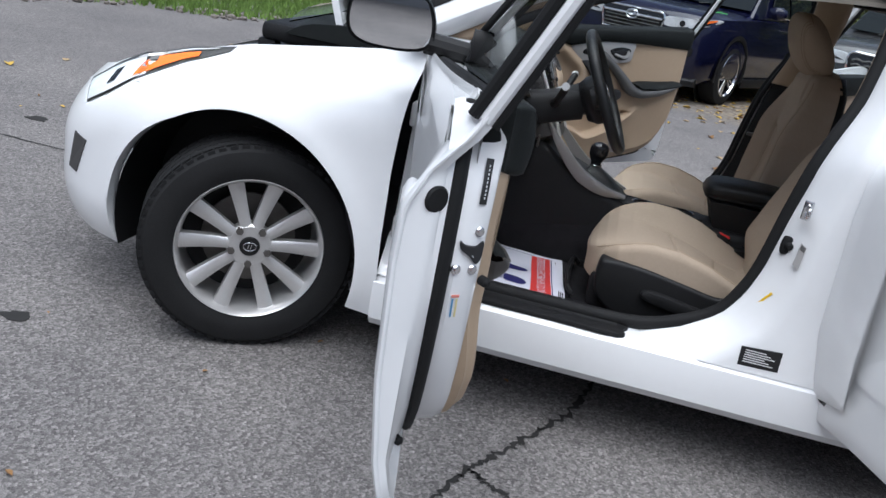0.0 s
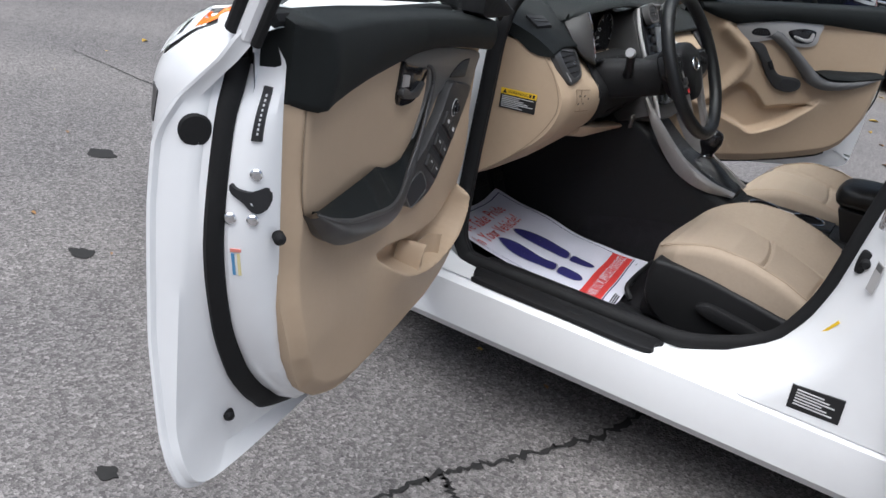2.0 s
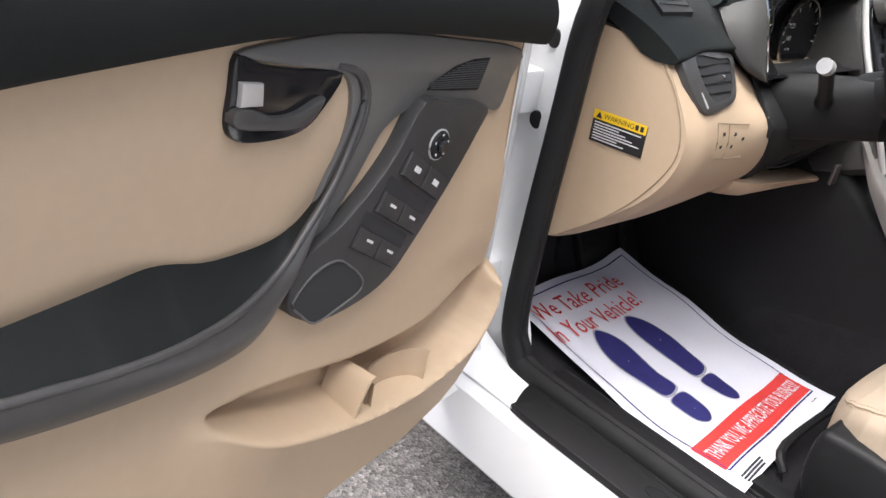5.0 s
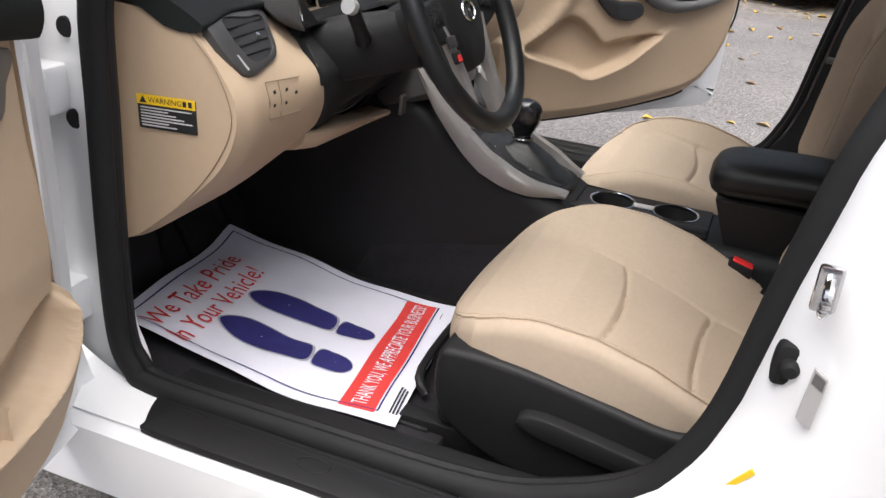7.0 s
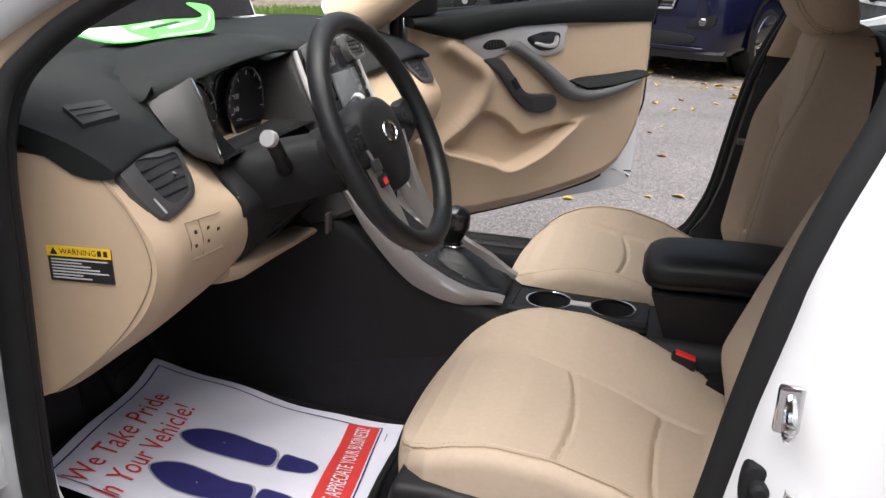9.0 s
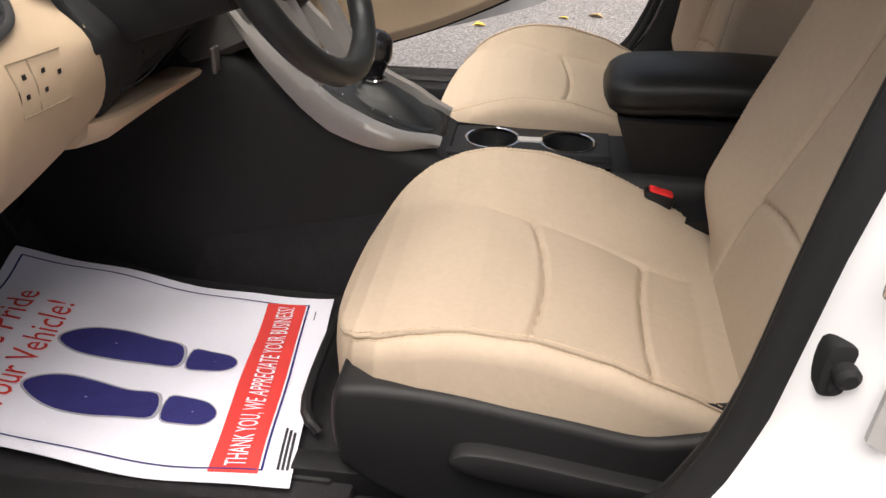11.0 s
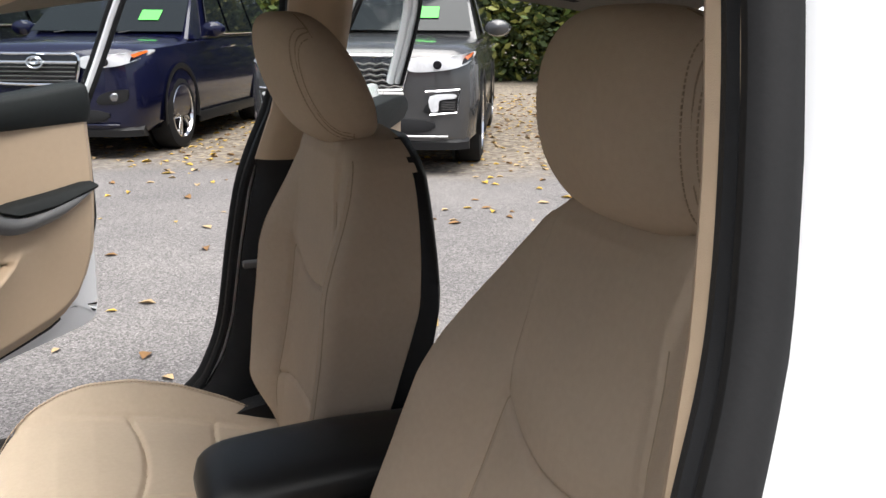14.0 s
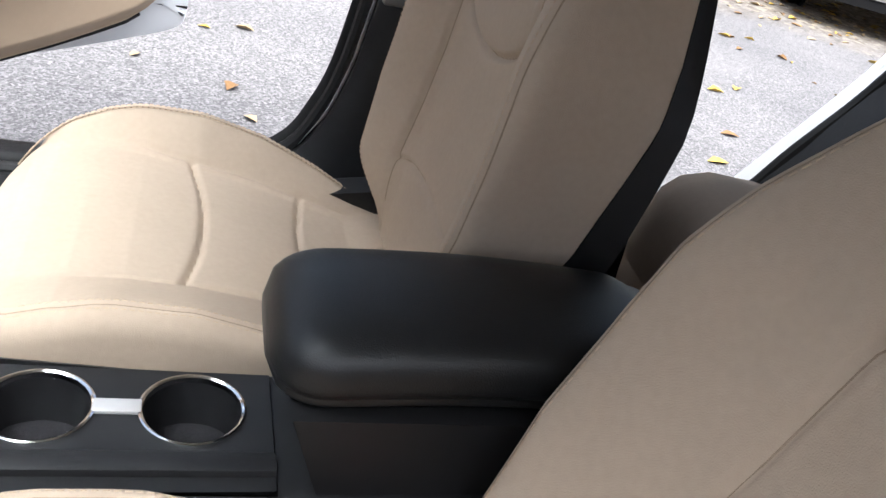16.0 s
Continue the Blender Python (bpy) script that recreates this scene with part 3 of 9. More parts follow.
    tube(bm, apl, lambda t: 0.058 - 0.01 * t, 12, flat=0.75)
    part("roof_rail", bm, WHITE, car, "white windscreen pillar and roof rail", mm)
    bm = bm_()
    far_ = Vector((0, 0, 0)) if k == 1 else Vector((0.0, 0.035, 0.0))
    tube(bm, smoothline([Vector(p) + far_ for p in ((0.40, -0.728, 0.985), (0.50, -0.722, 1.028), (0.62, -0.708, 1.108), (0.80, -0.695, 1.200), (1.05, -0.680, 1.290), (1.3, -0.66, 1.350), (1.5, -0.645, 1.38))], 6), lambda t: 0.018 if k == 1 else 0.070 - 0.03 * t, 12, flat=1.0)
    part("pillar_trim", bm, BEIGE, car, "beige windscreen pillar trim", mm)


for k in (1, -1):
    body_side(k)

# marks on the driver's centre pillar
pil = thing_part("pillar_fittings", car)
bm = bm_()
box(bm, 1.452, -0.852, 0.765, 1.476, -0.842, 0.815, 0.004)
tube(bm, smoothline([(1.464, -0.846, 0.804), (1.462, -0.878, 0.800), (1.462, -0.882, 0.788), (1.462, -0.878, 0.776), (1.464, -0.846, 0.774)], 5), 0.005, 8)
part("striker", bm, CHROME, pil, "bright steel door striker")
bm = bm_()
prism(bm, smoothline([(1.438, 0.663, 0), (1.452, 0.659, 0), (1.467, 0.667, 0), (1.469, 0.696, 0), (1.455, 0.707, 0), (1.440, 0.701, 0)], 4, True), lambda a, b, w: (a, -w, b), 0.80, 0.822, 0.004)
disc(bm, (1.453, -0.815, 0.684), (0.1, -1, 0), 0.010, 0.02, 16, 0.004)
disc(bm, (1.450, -0.818, 0.669), (0.1, -1, 0), 0.006, 0.008, 14, 0.002)
part("pillar_buffer", bm, RUBBER, pil, "black rubber door switch")
bm = bm_()
prism(bm, [(1.470, 0.645), (1.474, 0.706), (1.488, 0.698), (1.485, 0.638)], lambda a, b, w: (a, -w - 0.25 * (a - 1.47), b), 0.848, 0.8535)
lab = part("sticker", bm, SILVER, pil, "pale grey sticker")
bm = bm_()
prism(bm, [(1.474, 0.690), (1.475, 0.703), (1.486, 0.697), (1.4855, 0.684)], lambda a, b, w: (a, -w - 0.25 * (a - 1.47), b), 0.853, 0.8545)
part("print_bar", bm, MIDSIL, lab)
bm = bm_()
prism(bm, [(1.412, 0.352), (1.516, 0.356), (1.514, 0.412), (1.410, 0.405)], lambda a, b, w: (a, -w - (a - 1.41) * 0.01, b), 0.868, 0.8735)
lab = part("sticker", bm, LABELB, pil, "black label with rows of pale print")
for i in range(6):
    bm = bm_()
    box(bm, 1.422, -0.8765, 0.365 + i * 0.0065, 1.50 - 0.012 * (i % 3), -0.8745, 0.3675 + i * 0.0065)
    part("print_bar", bm, LABELW, lab)
bm = bm_()
prism(bm, [(1.420, 0.512), (1.446, 0.556), (1.450, 0.553), (1.424, 0.508)], lambda a, b, w: (a, -w - 0.5 * (a - 1.42), b), 0.818, 0.8235)
part("sticker", bm, YELLOW, pil, "small yellow strip sticker")

bm = bm_()
box(bm, 1.50, 0.690, 0.728, 1.56, 0.712, 0.742, 0.003)
part("belt_guide", bm, MIDSIL, pil, "grey belt guide bar")

# roof and headliner
bm = bm_()


def roofz(x, y):
    return 1.465 - 0.10 * ((x - 1.75) / 0.85) ** 2 - 0.06 * (y / 0.64) ** 2


sheet(bm, lambda u, v: (1.02 + 1.50 * u, -0.66 + 1.32 * v, roofz(1.02 + 1.50 * u, -0.66 + 1.32 * v)), 16, 14, 0.012, (0, 0, -1))
part("roof", bm, WHITE, car, "white roof")
bm = bm_()
sheet(bm, lambda u, v: (1.02 + 1.50 * u, -0.66 + 1.32 * v, roofz(1.02 + 1.50 * u, -0.66 + 1.32 * v) - 0.04 - 0.06 * abs(2 * v - 1) ** 4), 16, 20, 0.01, (0, 0, 1))
part("headliner", bm, LINER, car, "beige-grey fabric headliner")
# windscreen
bm = bm_()
sheet(bm, lambda u, v: (-0.02 + 1.08 * u - 0.10 * (1 - (2 * v - 1) ** 2) * (1 - u), (-0.68 + 0.14 * u) * (1 - 2 * v), 0.965 + 0.40 * u + 0.02 * (1 - (2 * v - 1) ** 2)), 8, 12, 0.004, (0, 0, -1))
part("windscreen", bm, GLASS, car, "clear windscreen").visible_shadow = False
# cowl, engine bay, raised bonnet
bm = bm_()
box(bm, -0.10, -0.70, 0.90, 0.30, 0.70, 0.955, 0.02)
part("cowl", bm, BLACKP, car, "black plastic cowl")
bm = bm_()
box(bm, -0.55, -0.60, 0.40, 0.20, 0.60, 0.66, 0.03)
box(bm, -0.40, -0.30, 0.62, 0.02, 0.25, 0.80, 0.04)
box(bm, -0.14, -0.66, 0.62, 0.10, -0.44, 0.875, 0.03)
box(bm, -0.11, -0.69, 0.80, -0.05, -0.64, 0.905, 0.012)
tube(bm, smoothline([(-0.02, -0.68, 0.88), (0.06, -0.66, 0.925), (0.16, -0.67, 0.93), (0.24, -0.68, 0.97)], 5), 0.018, 8)
part("engine_bay", bm, BLACKP, car, "dark engine bay with black covers")
bm = bm_()
sheet(bm, lambda u, v: (0.14 - 0.34 * u - 0.10 * (1 - (2 * v - 1) ** 2) * (1 - u), (-0.69 + 0.10 * u ** 3) * (1 - 2 * v), 0.935 + 0.96 * u), 14, 14, 0.02, (1, 0, 0.2))
hood = part("bonnet", bm, WHITE, car, "white bonnet raised open")
bm = bm_()
sheet(bm, lambda u, v: (0.170 - 0.31 * u - 0.09 * (1 - (2 * v - 1) ** 2) * (1 - u), (-0.61 + 0.10 * u ** 3) * (1 - 2 * v), 0.99 + 0.84 * u), 14, 14, 0.012, (1, 0, 0.2))
part("bonnet_liner", bm, CARPET, hood, "dark insulation under the bonnet")

# ---- doors ----
DOOR_OUT = [(0.0, 0.26), (-0.012, 0.40), (-0.012, 0.70), (0.0, 0.93), (0.03, 0.985), (0.25, 1.0), (0.60, 1.02), (0.95, 1.045), (1.07, 1.055), (1.10, 1.03), (1.112, 0.96), (1.125, 0.90),
            (1.128, 0.75), (1.124, 0.58), (1.115, 0.45), (1.10, 0.37), (1.06, 0.295), (0.98, 0.26), (0.70, 0.25), (0.35, 0.25)]
SKINW = curve_at([(0.25, 0.03), (0.36, 0.008), (0.45, -0.012), (0.60, -0.030), (0.80, -0.037), (0.89, -0.034), (0.945, -0.008), (1.0, 0.04), (1.06, 0.075)])


def offset(loop, d):
    """A closed 2D loop moved inwards by d."""
    out = []
    n = len(loop)
    area = sum(loop[i - 1][0] * loop[i][1] - loop[i][0] * loop[i - 1][1] for i in range(n))
    sg = 1 if area > 0 else -1
    for i in range(n):
        a, b = loop[i - 1], loop[(i + 1) % n]
        tx, ty = b[0] - a[0], b[1] - a[1]
        l = math.hypot(tx, ty) or 1
        out.append((loop[i][0] - sg * ty / l * d, loop[i][1] + sg * tx / l * d))
    return out


def inside(p, poly):
    """Signed distance to a polygon: negative inside."""
    best, odd = 1e9, False
    for i in range(len(poly)):
        a, b = poly[i - 1], poly[i]
        dx, dy = b[0] - a[0], b[1] - a[1]
        t = max(0, min(1, ((p[0] - a[0]) * dx + (p[1] - a[1]) * dy) / (dx * dx + dy * dy)))
        best = min(best, math.hypot(p[0] - a[0] - t * dx, p[1] - a[1] - t * dy))
        if (a[1] > p[1]) != (b[1] > p[1]) and p[0] < (b[0] - a[0]) * (p[1] - a[1]) / (b[1] - a[1]) + a[0]:
            odd = not odd
    return -best if odd else best


def sm(a, b, x):
    t = max(0.0, min(1.0, (x - a) / (b - a)))
    return t * t * (3 - 2 * t)


def pts2(pts, n=5, closed=True):
    return [(p.x, p.y) for p in smoothline([(a, b, 0) for a, b in pts], n, closed)]


def door_window(P, F):
    """Window frame, pane, quarter-light, belt strip and mirror of a front door."""
    # window frame and glass
    fr = smoothline([(1.085, 0.045, 1.03), (1.103, 0.09, 1.13), (1.118, 0.14, 1.24), (1.125, 0.19, 1.345), (1.08, 0.210, 1.400), (0.92, 0.20, 1.372), (0.69, 0.165, 1.285), (0.50, 0.13, 1.205), (0.27, 0.09, 1.105), (0.12, 0.06, 1.03), (0.03, 0.045, 0.985)], 6)
    bm = bm_()
    tube(bm, fr, 0.0080, 8, flat=1.2)
    P("window_frame", bm, RUBBER, "black window frame")
    bm = bm_()
    tube(bm, [p + Vector((0, 0.020, -0.004)) for p in fr], 0.0115, 8)
    P("frame_flange", bm, WHITE, "white inner frame flange")
    bm = bm_()
    tube(bm, [p + Vector((0, 0.034, -0.012)) for p in fr], 0.007, 8)
    P("frame_seal", bm, RUBBER, "black frame seal")
    bm = bm_()
    tube(bm, [(0.20, 0.055, 0.995), (0.21, 0.085, 1.065)], 0.010, 8)
    prism(bm, pts2([(0.0, 0.985), (0.23, 0.992), (0.255, 1.03), (0.24, 1.075), (0.20, 1.062), (0.10, 1.02)], 3), F, 0.055, 0.105, 0.008)
    P("quarter_trim", bm, BLACKP, "black quarter-light trim")
    gt = curve_at([(0.2, 1.06), (0.27, 1.10), (0.50, 1.20), (0.69, 1.28), (0.92, 1.368), (1.06, 1.39), (1.085, 1.36)])
    bm = bm_()
    sheet(bm, lambda s, r: ((0.2 + 0.885 * s), 0.05 + 0.40 * ((1.0 + (gt(0.2 + 0.885 * s) - 1.0) * r) - 0.98), 1.0 + (gt(0.2 + 0.885 * s) - 1.0) * r), 20, 6, 0.004, (0, 1, 0))
    g = P("window_pane", bm, GLASS, "clear window pane")
    g.visible_shadow = False
    # black belt strip outside and mirror
    bm = bm_()
    tube(bm, [(0.0, -0.02, 0.965), (0.3, 0.005, 0.995), (0.7, 0.05, 1.022), (1.07, 0.085, 1.048)], 0.012, 8)
    P("belt_strip", bm, RUBBER, "black belt moulding")
    mc = Vector((0.15, -0.145, 1.055))
    bm = bm_()
    ro = pts2([(-0.095, -0.055), (0.03, -0.07), (0.10, -0.045), (0.108, 0.03), (0.07, 0.07), (-0.05, 0.075), (-0.10, 0.03)], 5)
    rs = []
    for t, sc in ((0.0, 0.96), (0.008, 1.0), (-0.02, 1.02), (-0.06, 0.88), (-0.085, 0.55), (-0.095, 0.1)):
        rs.append([(mc.x + t, mc.y - a * sc, mc.z + b * sc) for a, b in ro])
    rings(bm, rs)
    fix(bm)
    tube(bm, [(mc.x - 0.02, mc.y + 0.09, mc.z - 0.04), (mc.x - 0.01, 0.06, mc.z - 0.05)], 0.028, 10)
    mi = P("door_mirror", bm, BLACKP, "black door mirror housing")
    bm = bm_()
    prism(bm, [(a * 0.92, b * 0.9) for a, b in ro], lambda a, b, w: (mc.x + w + 0.10 * a * 0.25, mc.y - a, mc.z + b - 0.0), 0.002, 0.011)
    P("mirror_glass", bm, MIRROR, "mirror glass", par=mi)
    bm = bm_()
    rs = [[(mc.x + 0.012 + 0.025 * a * 0.25 + dx, mc.y - (a * 0.40 + 0.045 * (-1)) , mc.z + b * 0.36 + 0.035) for a, b in ro] for dx in (0.0, 0.004)]
    rings(bm, rs)
    fix(bm)
    P("spot_mirror", bm, MIRROR, "small wide-angle mirror", par=mi)


# ---- driver's door ----
# the driver's trim stands prouder towards the latch than at the hinge
D_BASE = curve_at([(0.12, 0.083), (0.60, 0.088), (0.85, 0.106), (1.0, 0.122), (1.06, 0.122)])


def resample(pts, n):
    """A smooth line through the points, cut into n even steps."""
    line = smoothline(pts, 10)
    acc = [0.0]
    for a, b in zip(line, line[1:]):
        acc.append(acc[-1] + (b - a).length)
    at = [acc[-1] * i / n for i in range(n + 1)]
    return [Vector([float(np.interp(s, acc, [p[j] for p in line])) for j in range(3)]) for s in at]


def driver_door(m):
    """The open driver's door: u from the hinge, w from skin to cabin, v up."""
    door = thing_part("driver_door", car, "white front door standing open, beige and black inner trim")
    P = lambda n_, bm_in, mat, label="", par=None, **kw: part(n_, bm_in, mat, par or door, label, m, **kw)
    F = lambda a, b, w: (a, w, b)
    G = lambda a, b, w: (a, w + D_BASE(a), b)
    out = pts2([(0.0, 0.31)] + DOOR_OUT[1:14] + [(1.118, 0.46), (1.108, 0.385), (1.075, 0.337), (0.98, 0.318), (0.70, 0.308), (0.35, 0.305)], 6)
    unit = offset(out, 1.0)
    ins = lambda i, d: (out[i][0] + (unit[i][0] - out[i][0]) * d, out[i][1] + (unit[i][1] - out[i][1]) * d)
    strip_o = pts2([(0.09, 0.36), (0.075, 0.45), (0.075, 0.70), (0.085, 0.92), (0.10, 0.96), (0.27, 0.975), (0.60, 1.0), (0.93, 1.03), (1.040, 1.045), (1.060, 1.01), (1.076, 0.965), (1.091, 0.905),
                    (1.098, 0.755), (1.068, 0.625), (1.028, 0.536), (0.992, 0.482), (0.945, 0.432), (0.885, 0.39), (0.68, 0.335), (0.35, 0.328)], 6)
    strip_i = pts2([(0.10, 0.37), (0.085, 0.46), (0.085, 0.70), (0.095, 0.915), (0.11, 0.95), (0.27, 0.968), (0.60, 0.99), (0.92, 1.02), (1.025, 1.035), (1.043, 1.0), (1.057, 0.96), (1.077, 0.90),
                    (1.080, 0.755), (1.048, 0.628), (1.004, 0.542), (0.966, 0.490), (0.918, 0.443), (0.86, 0.404), (0.67, 0.347), (0.35, 0.340)], 6)
    edge = pts2([(0.17, 0.39), (0.145, 0.48), (0.135, 0.70), (0.14, 0.90), (0.15, 0.94), (0.27, 0.965), (0.60, 0.985), (0.90, 1.01), (1.025, 1.03), (1.048, 1.005), (1.050, 0.968), (1.045, 0.91),
                 (1.025, 0.755), (1.008, 0.625), (0.981, 0.548), (0.950, 0.498), (0.893, 0.450), (0.83, 0.410), (0.66, 0.358), (0.35, 0.345)], 6)
    mixed = lambda a, b, k: [(p[0] + (q[0] - p[0]) * k, p[1] + (q[1] - p[1]) * k) for p, q in zip(a, b)]
    rs = []
    for n_, (d, dw) in enumerate(((0.16, -0.004), (0.05, -0.003), (0.008, 0.0), (0.0, 0.004), (0.002, 0.008), (0.010, 0.011))):
        rs.append([(ins(i, d)[0], SKINW(out[i][1]) + dw - (0.10 * (1 - max(out[i][0], 0) / 1.1) * sm(0.88, 1.04, out[i][1])), ins(i, d)[1]) for i in range(len(out))])
    lip = [ins(i, 0.016) for i in range(len(out))]
    rs.append([(p[0], max(SKINW(q[1]) + 0.022, 0.010), p[1]) for p, q in zip(lip, out)])
    rs.append([(p[0], 0.017 + 0.004 * math.sin(9 * q[1]), p[1]) for p, q in zip(mixed(lip, strip_o, 0.40), out)])
    rs.append([(p[0], 0.024, p[1]) for p in mixed(lip, strip_o, 0.80)])
    rs.append([(p[0], 0.034, p[1]) for p in strip_o])
    rs.append([(p[0], 0.045, p[1]) for p in strip_i])
    flat_ = lambda i: 1 - sm(50, 56, i) * sm(108, 100, i)
    rs.append([(p[0], 0.062 - 0.016 * flat_(i), p[1]) for i, p in enumerate(mixed(strip_i, edge, -0.10))])
    rs.append([(p[0], 0.086 - 0.034 * flat_(i), p[1]) for i, p in enumerate(mixed(strip_i, edge, 0.12))])
    hidden = [1 - sm(50, 56, i) * sm(106, 98, i) for i in range(len(out))]
    rs.append([(p[0], 0.100 - 0.040 * h, p[1] + 0.02 * h) for p, h in zip(mixed(strip_i, edge, 0.55), hidden)])
    rs.append([(p[0], 0.103 - 0.055 * h, p[1] + 0.03 * h) for p, h in zip(edge, hidden)])
    rs.append([(p[0], 0.035, p[1]) for p in offset(edge, 0.02)])
    rs.append([(p[0], 0.020, p[1]) for p in offset(edge, 0.09)])
    bm = bm_()
    rings(bm, rs)
    fix(bm)
    P("door_shell", bm, WHITE, "white painted steel shell", sharp=40)
    # weather strip between the two strip lines
    bm = bm_()
    rs = []
    for i in range(48, 118):
        a, b = strip_o[i], strip_i[i]
        d = Vector((out[i][0] - edge[i][0], out[i][1] - edge[i][1])).normalized()
        rs.append([(a[0], 0.032, a[1]), (a[0] + 0.004 * d.x, 0.040, a[1] + 0.004 * d.y), (a[0] - 0.002 * d.x, 0.049, a[1] - 0.002 * d.y), ((a[0] + b[0]) / 2, 0.053, (a[1] + b[1]) / 2),
                   (b[0] + 0.004 * d.x, 0.055, b[1] + 0.004 * d.y), (b[0] - 0.001 * d.x, 0.052, b[1] - 0.001 * d.y), (b[0], 0.044, b[1]), ((a[0] + b[0]) / 2, 0.034, (a[1] + b[1]) / 2)])
    rings(bm, rs)
    fix(bm)
    P("weather_strip", bm, RUBBER, "black rubber weather strip", sharp=60)
    # beige trim panel with map pocket
    lead = curve_at([(0.336, 0.44), (0.338, 0.36), (0.343, 0.30), (0.366, 0.22), (0.405, 0.172), (0.46, 0.145), (0.55, 0.125), (0.65, 0.126), (0.75, 0.132), (0.90, 0.142), (1.1, 0.142)])
    trail = curve_at([(0.336, 0.48), (0.338, 0.54), (0.343, 0.60), (0.356, 0.70), (0.371, 0.755), (0.391, 0.805), (0.416, 0.858), (0.445, 0.900), (0.472, 0.932), (0.50, 0.955), (0.55, 0.985), (0.60, 1.003), (0.65, 1.016), (0.75, 1.026), (0.85, 1.036), (0.92, 1.047), (1.06, 1.052)])
    bot = curve_at([(0.12, 0.46), (0.17, 0.405), (0.22, 0.366), (0.30, 0.342), (0.45, 0.336), (0.60, 0.344), (0.70, 0.356), (0.80, 0.388), (0.86, 0.416), (0.92, 0.458), (0.97, 0.51), (1.06, 0.55)])
    pocket = pts2([(0.662, 0.600), (0.61, 0.598), (0.53, 0.583), (0.437, 0.562), (0.354, 0.553), (0.268, 0.556), (0.19, 0.590), (0.152, 0.594), (0.158, 0.545), (0.20, 0.497), (0.30, 0.480), (0.40, 0.487), (0.52, 0.522), (0.614, 0.564)], 4)
    mid = curve_at([(0.14, 0.592), (0.18, 0.575), (0.25, 0.535), (0.35, 0.522), (0.45, 0.535), (0.55, 0.562), (0.62, 0.585), (0.70, 0.606)])
    joint = pts2([(1.020, 0.94), (1.017, 0.89), (1.010, 0.835), (1.002, 0.805), (0.992, 0.785), (0.970, 0.772)], 6, False)

    def panel_w(u, v, e=1.0):
        w = D_BASE(u) + 0.018 * sm(0.72, 0.55, v) * sm(0.35, 0.75, u)
        w -= 0.020 * (1 - sm(0.0, 0.030, e))
        d = inside((u, v), pocket) if v < 0.72 and u < 0.80 else 0.2
        below = sm(mid(u) + 0.012, mid(u) - 0.012, v) * sm(0.72, 0.58, u)
        w += 0.040 * below * math.exp(-max(d, 0) / 0.085)
        w -= 0.020 * sm(0.003, -0.012, d) + (0.040 * below + 0.018) * sm(0.002, -0.014, d)
        if v > 0.76 and u > 0.95:
            w -= 0.004 * math.exp(-(min(math.hypot(u - a, v - b) for a, b in joint) / 0.0035) ** 2)
        # soft crease from the switch panel down to the pocket
        w += 0.006 * sm(0.30, 0.20, u) * sm(0.80, 0.72, v) * sm(0.60, 0.66, v)
        return w

    def f(s, r):
        v = 0.336 + 0.639 * r ** 1.35
        u = lead(v) + (trail(v) - lead(v)) * s
        e = min(u - lead(v), trail(v) - u, (v - bot(u)) * 0.8)
        return (u, panel_w(u, v, max(e, 0.0)), v)
    bm = bm_()
    sheet(bm, f, 260, 190)
    low = lambda p: (p[0], 0.07, p[2])
    sheet(bm, lambda a, b: Vector(f(1, a)) * (1 - b) + Vector(low(f(1, a))) * b, 100, 2)
    sheet(bm, lambda a, b: Vector(f(0, a)) * (1 - b) + Vector(low(f(0, a))) * b, 100, 2)
    sheet(bm, lambda a, b: Vector(f(a, 0)) * (1 - b) + Vector(low(f(a, 0))) * b, 100, 2)
    panel = P("trim_panel", bm, BEIGE, "moulded beige trim panel with map pocket", sharp=75)
    bm = bm_()
    tube(bm, [(a, panel_w(a, b) + 0.0022, b) for a, b in joint], 0.0012, 5)
    P("panel_joint", bm, SEAM, par=panel)
    # bottle holder ribs in the pocket
    bm = bm_()
    arc = [(0.352 + 0.058 * math.cos(a), 0.085 - 0.030 * math.sin(a)) for a in np.linspace(math.pi, 0.0, 24)]
    rings(bm, [[(u, w + 0.022, 0.470), (u, w + 0.022, 0.524), (u * 0.96 + 0.352 * 0.04, w + 0.028, 0.528), (u * 0.93 + 0.352 * 0.07, w + 0.026, 0.522), (u * 0.93 + 0.352 * 0.07, w + 0.026, 0.47)] for u, w in arc], closed=False, caps=False)
    sheet(bm, lambda a, b: (0.415 + 0.03 * a, 0.060 + 0.06 * b, 0.545 - 0.05 * a * a), 6, 3, 0.004, (1, 0, 0.3))
    P("bottle_holder", bm, BEIGE, par=panel, sharp=60)
    # upper black pad
    pad_lo = curve_at([(0.12, 0.911), (0.21, 0.924), (0.354, 0.943), (0.514, 0.958), (0.629, 0.960), (0.687, 0.958), (0.82, 0.952), (0.915, 0.946), (0.975, 0.940), (1.005, 0.934), (1.022, 0.938), (1.045, 0.945), (1.07, 0.947)])
    pad_hi = curve_at([(0.12, 0.985), (0.17, 0.990), (0.43, 1.013), (0.66, 1.033), (0.86, 1.048), (1.05, 1.060)])

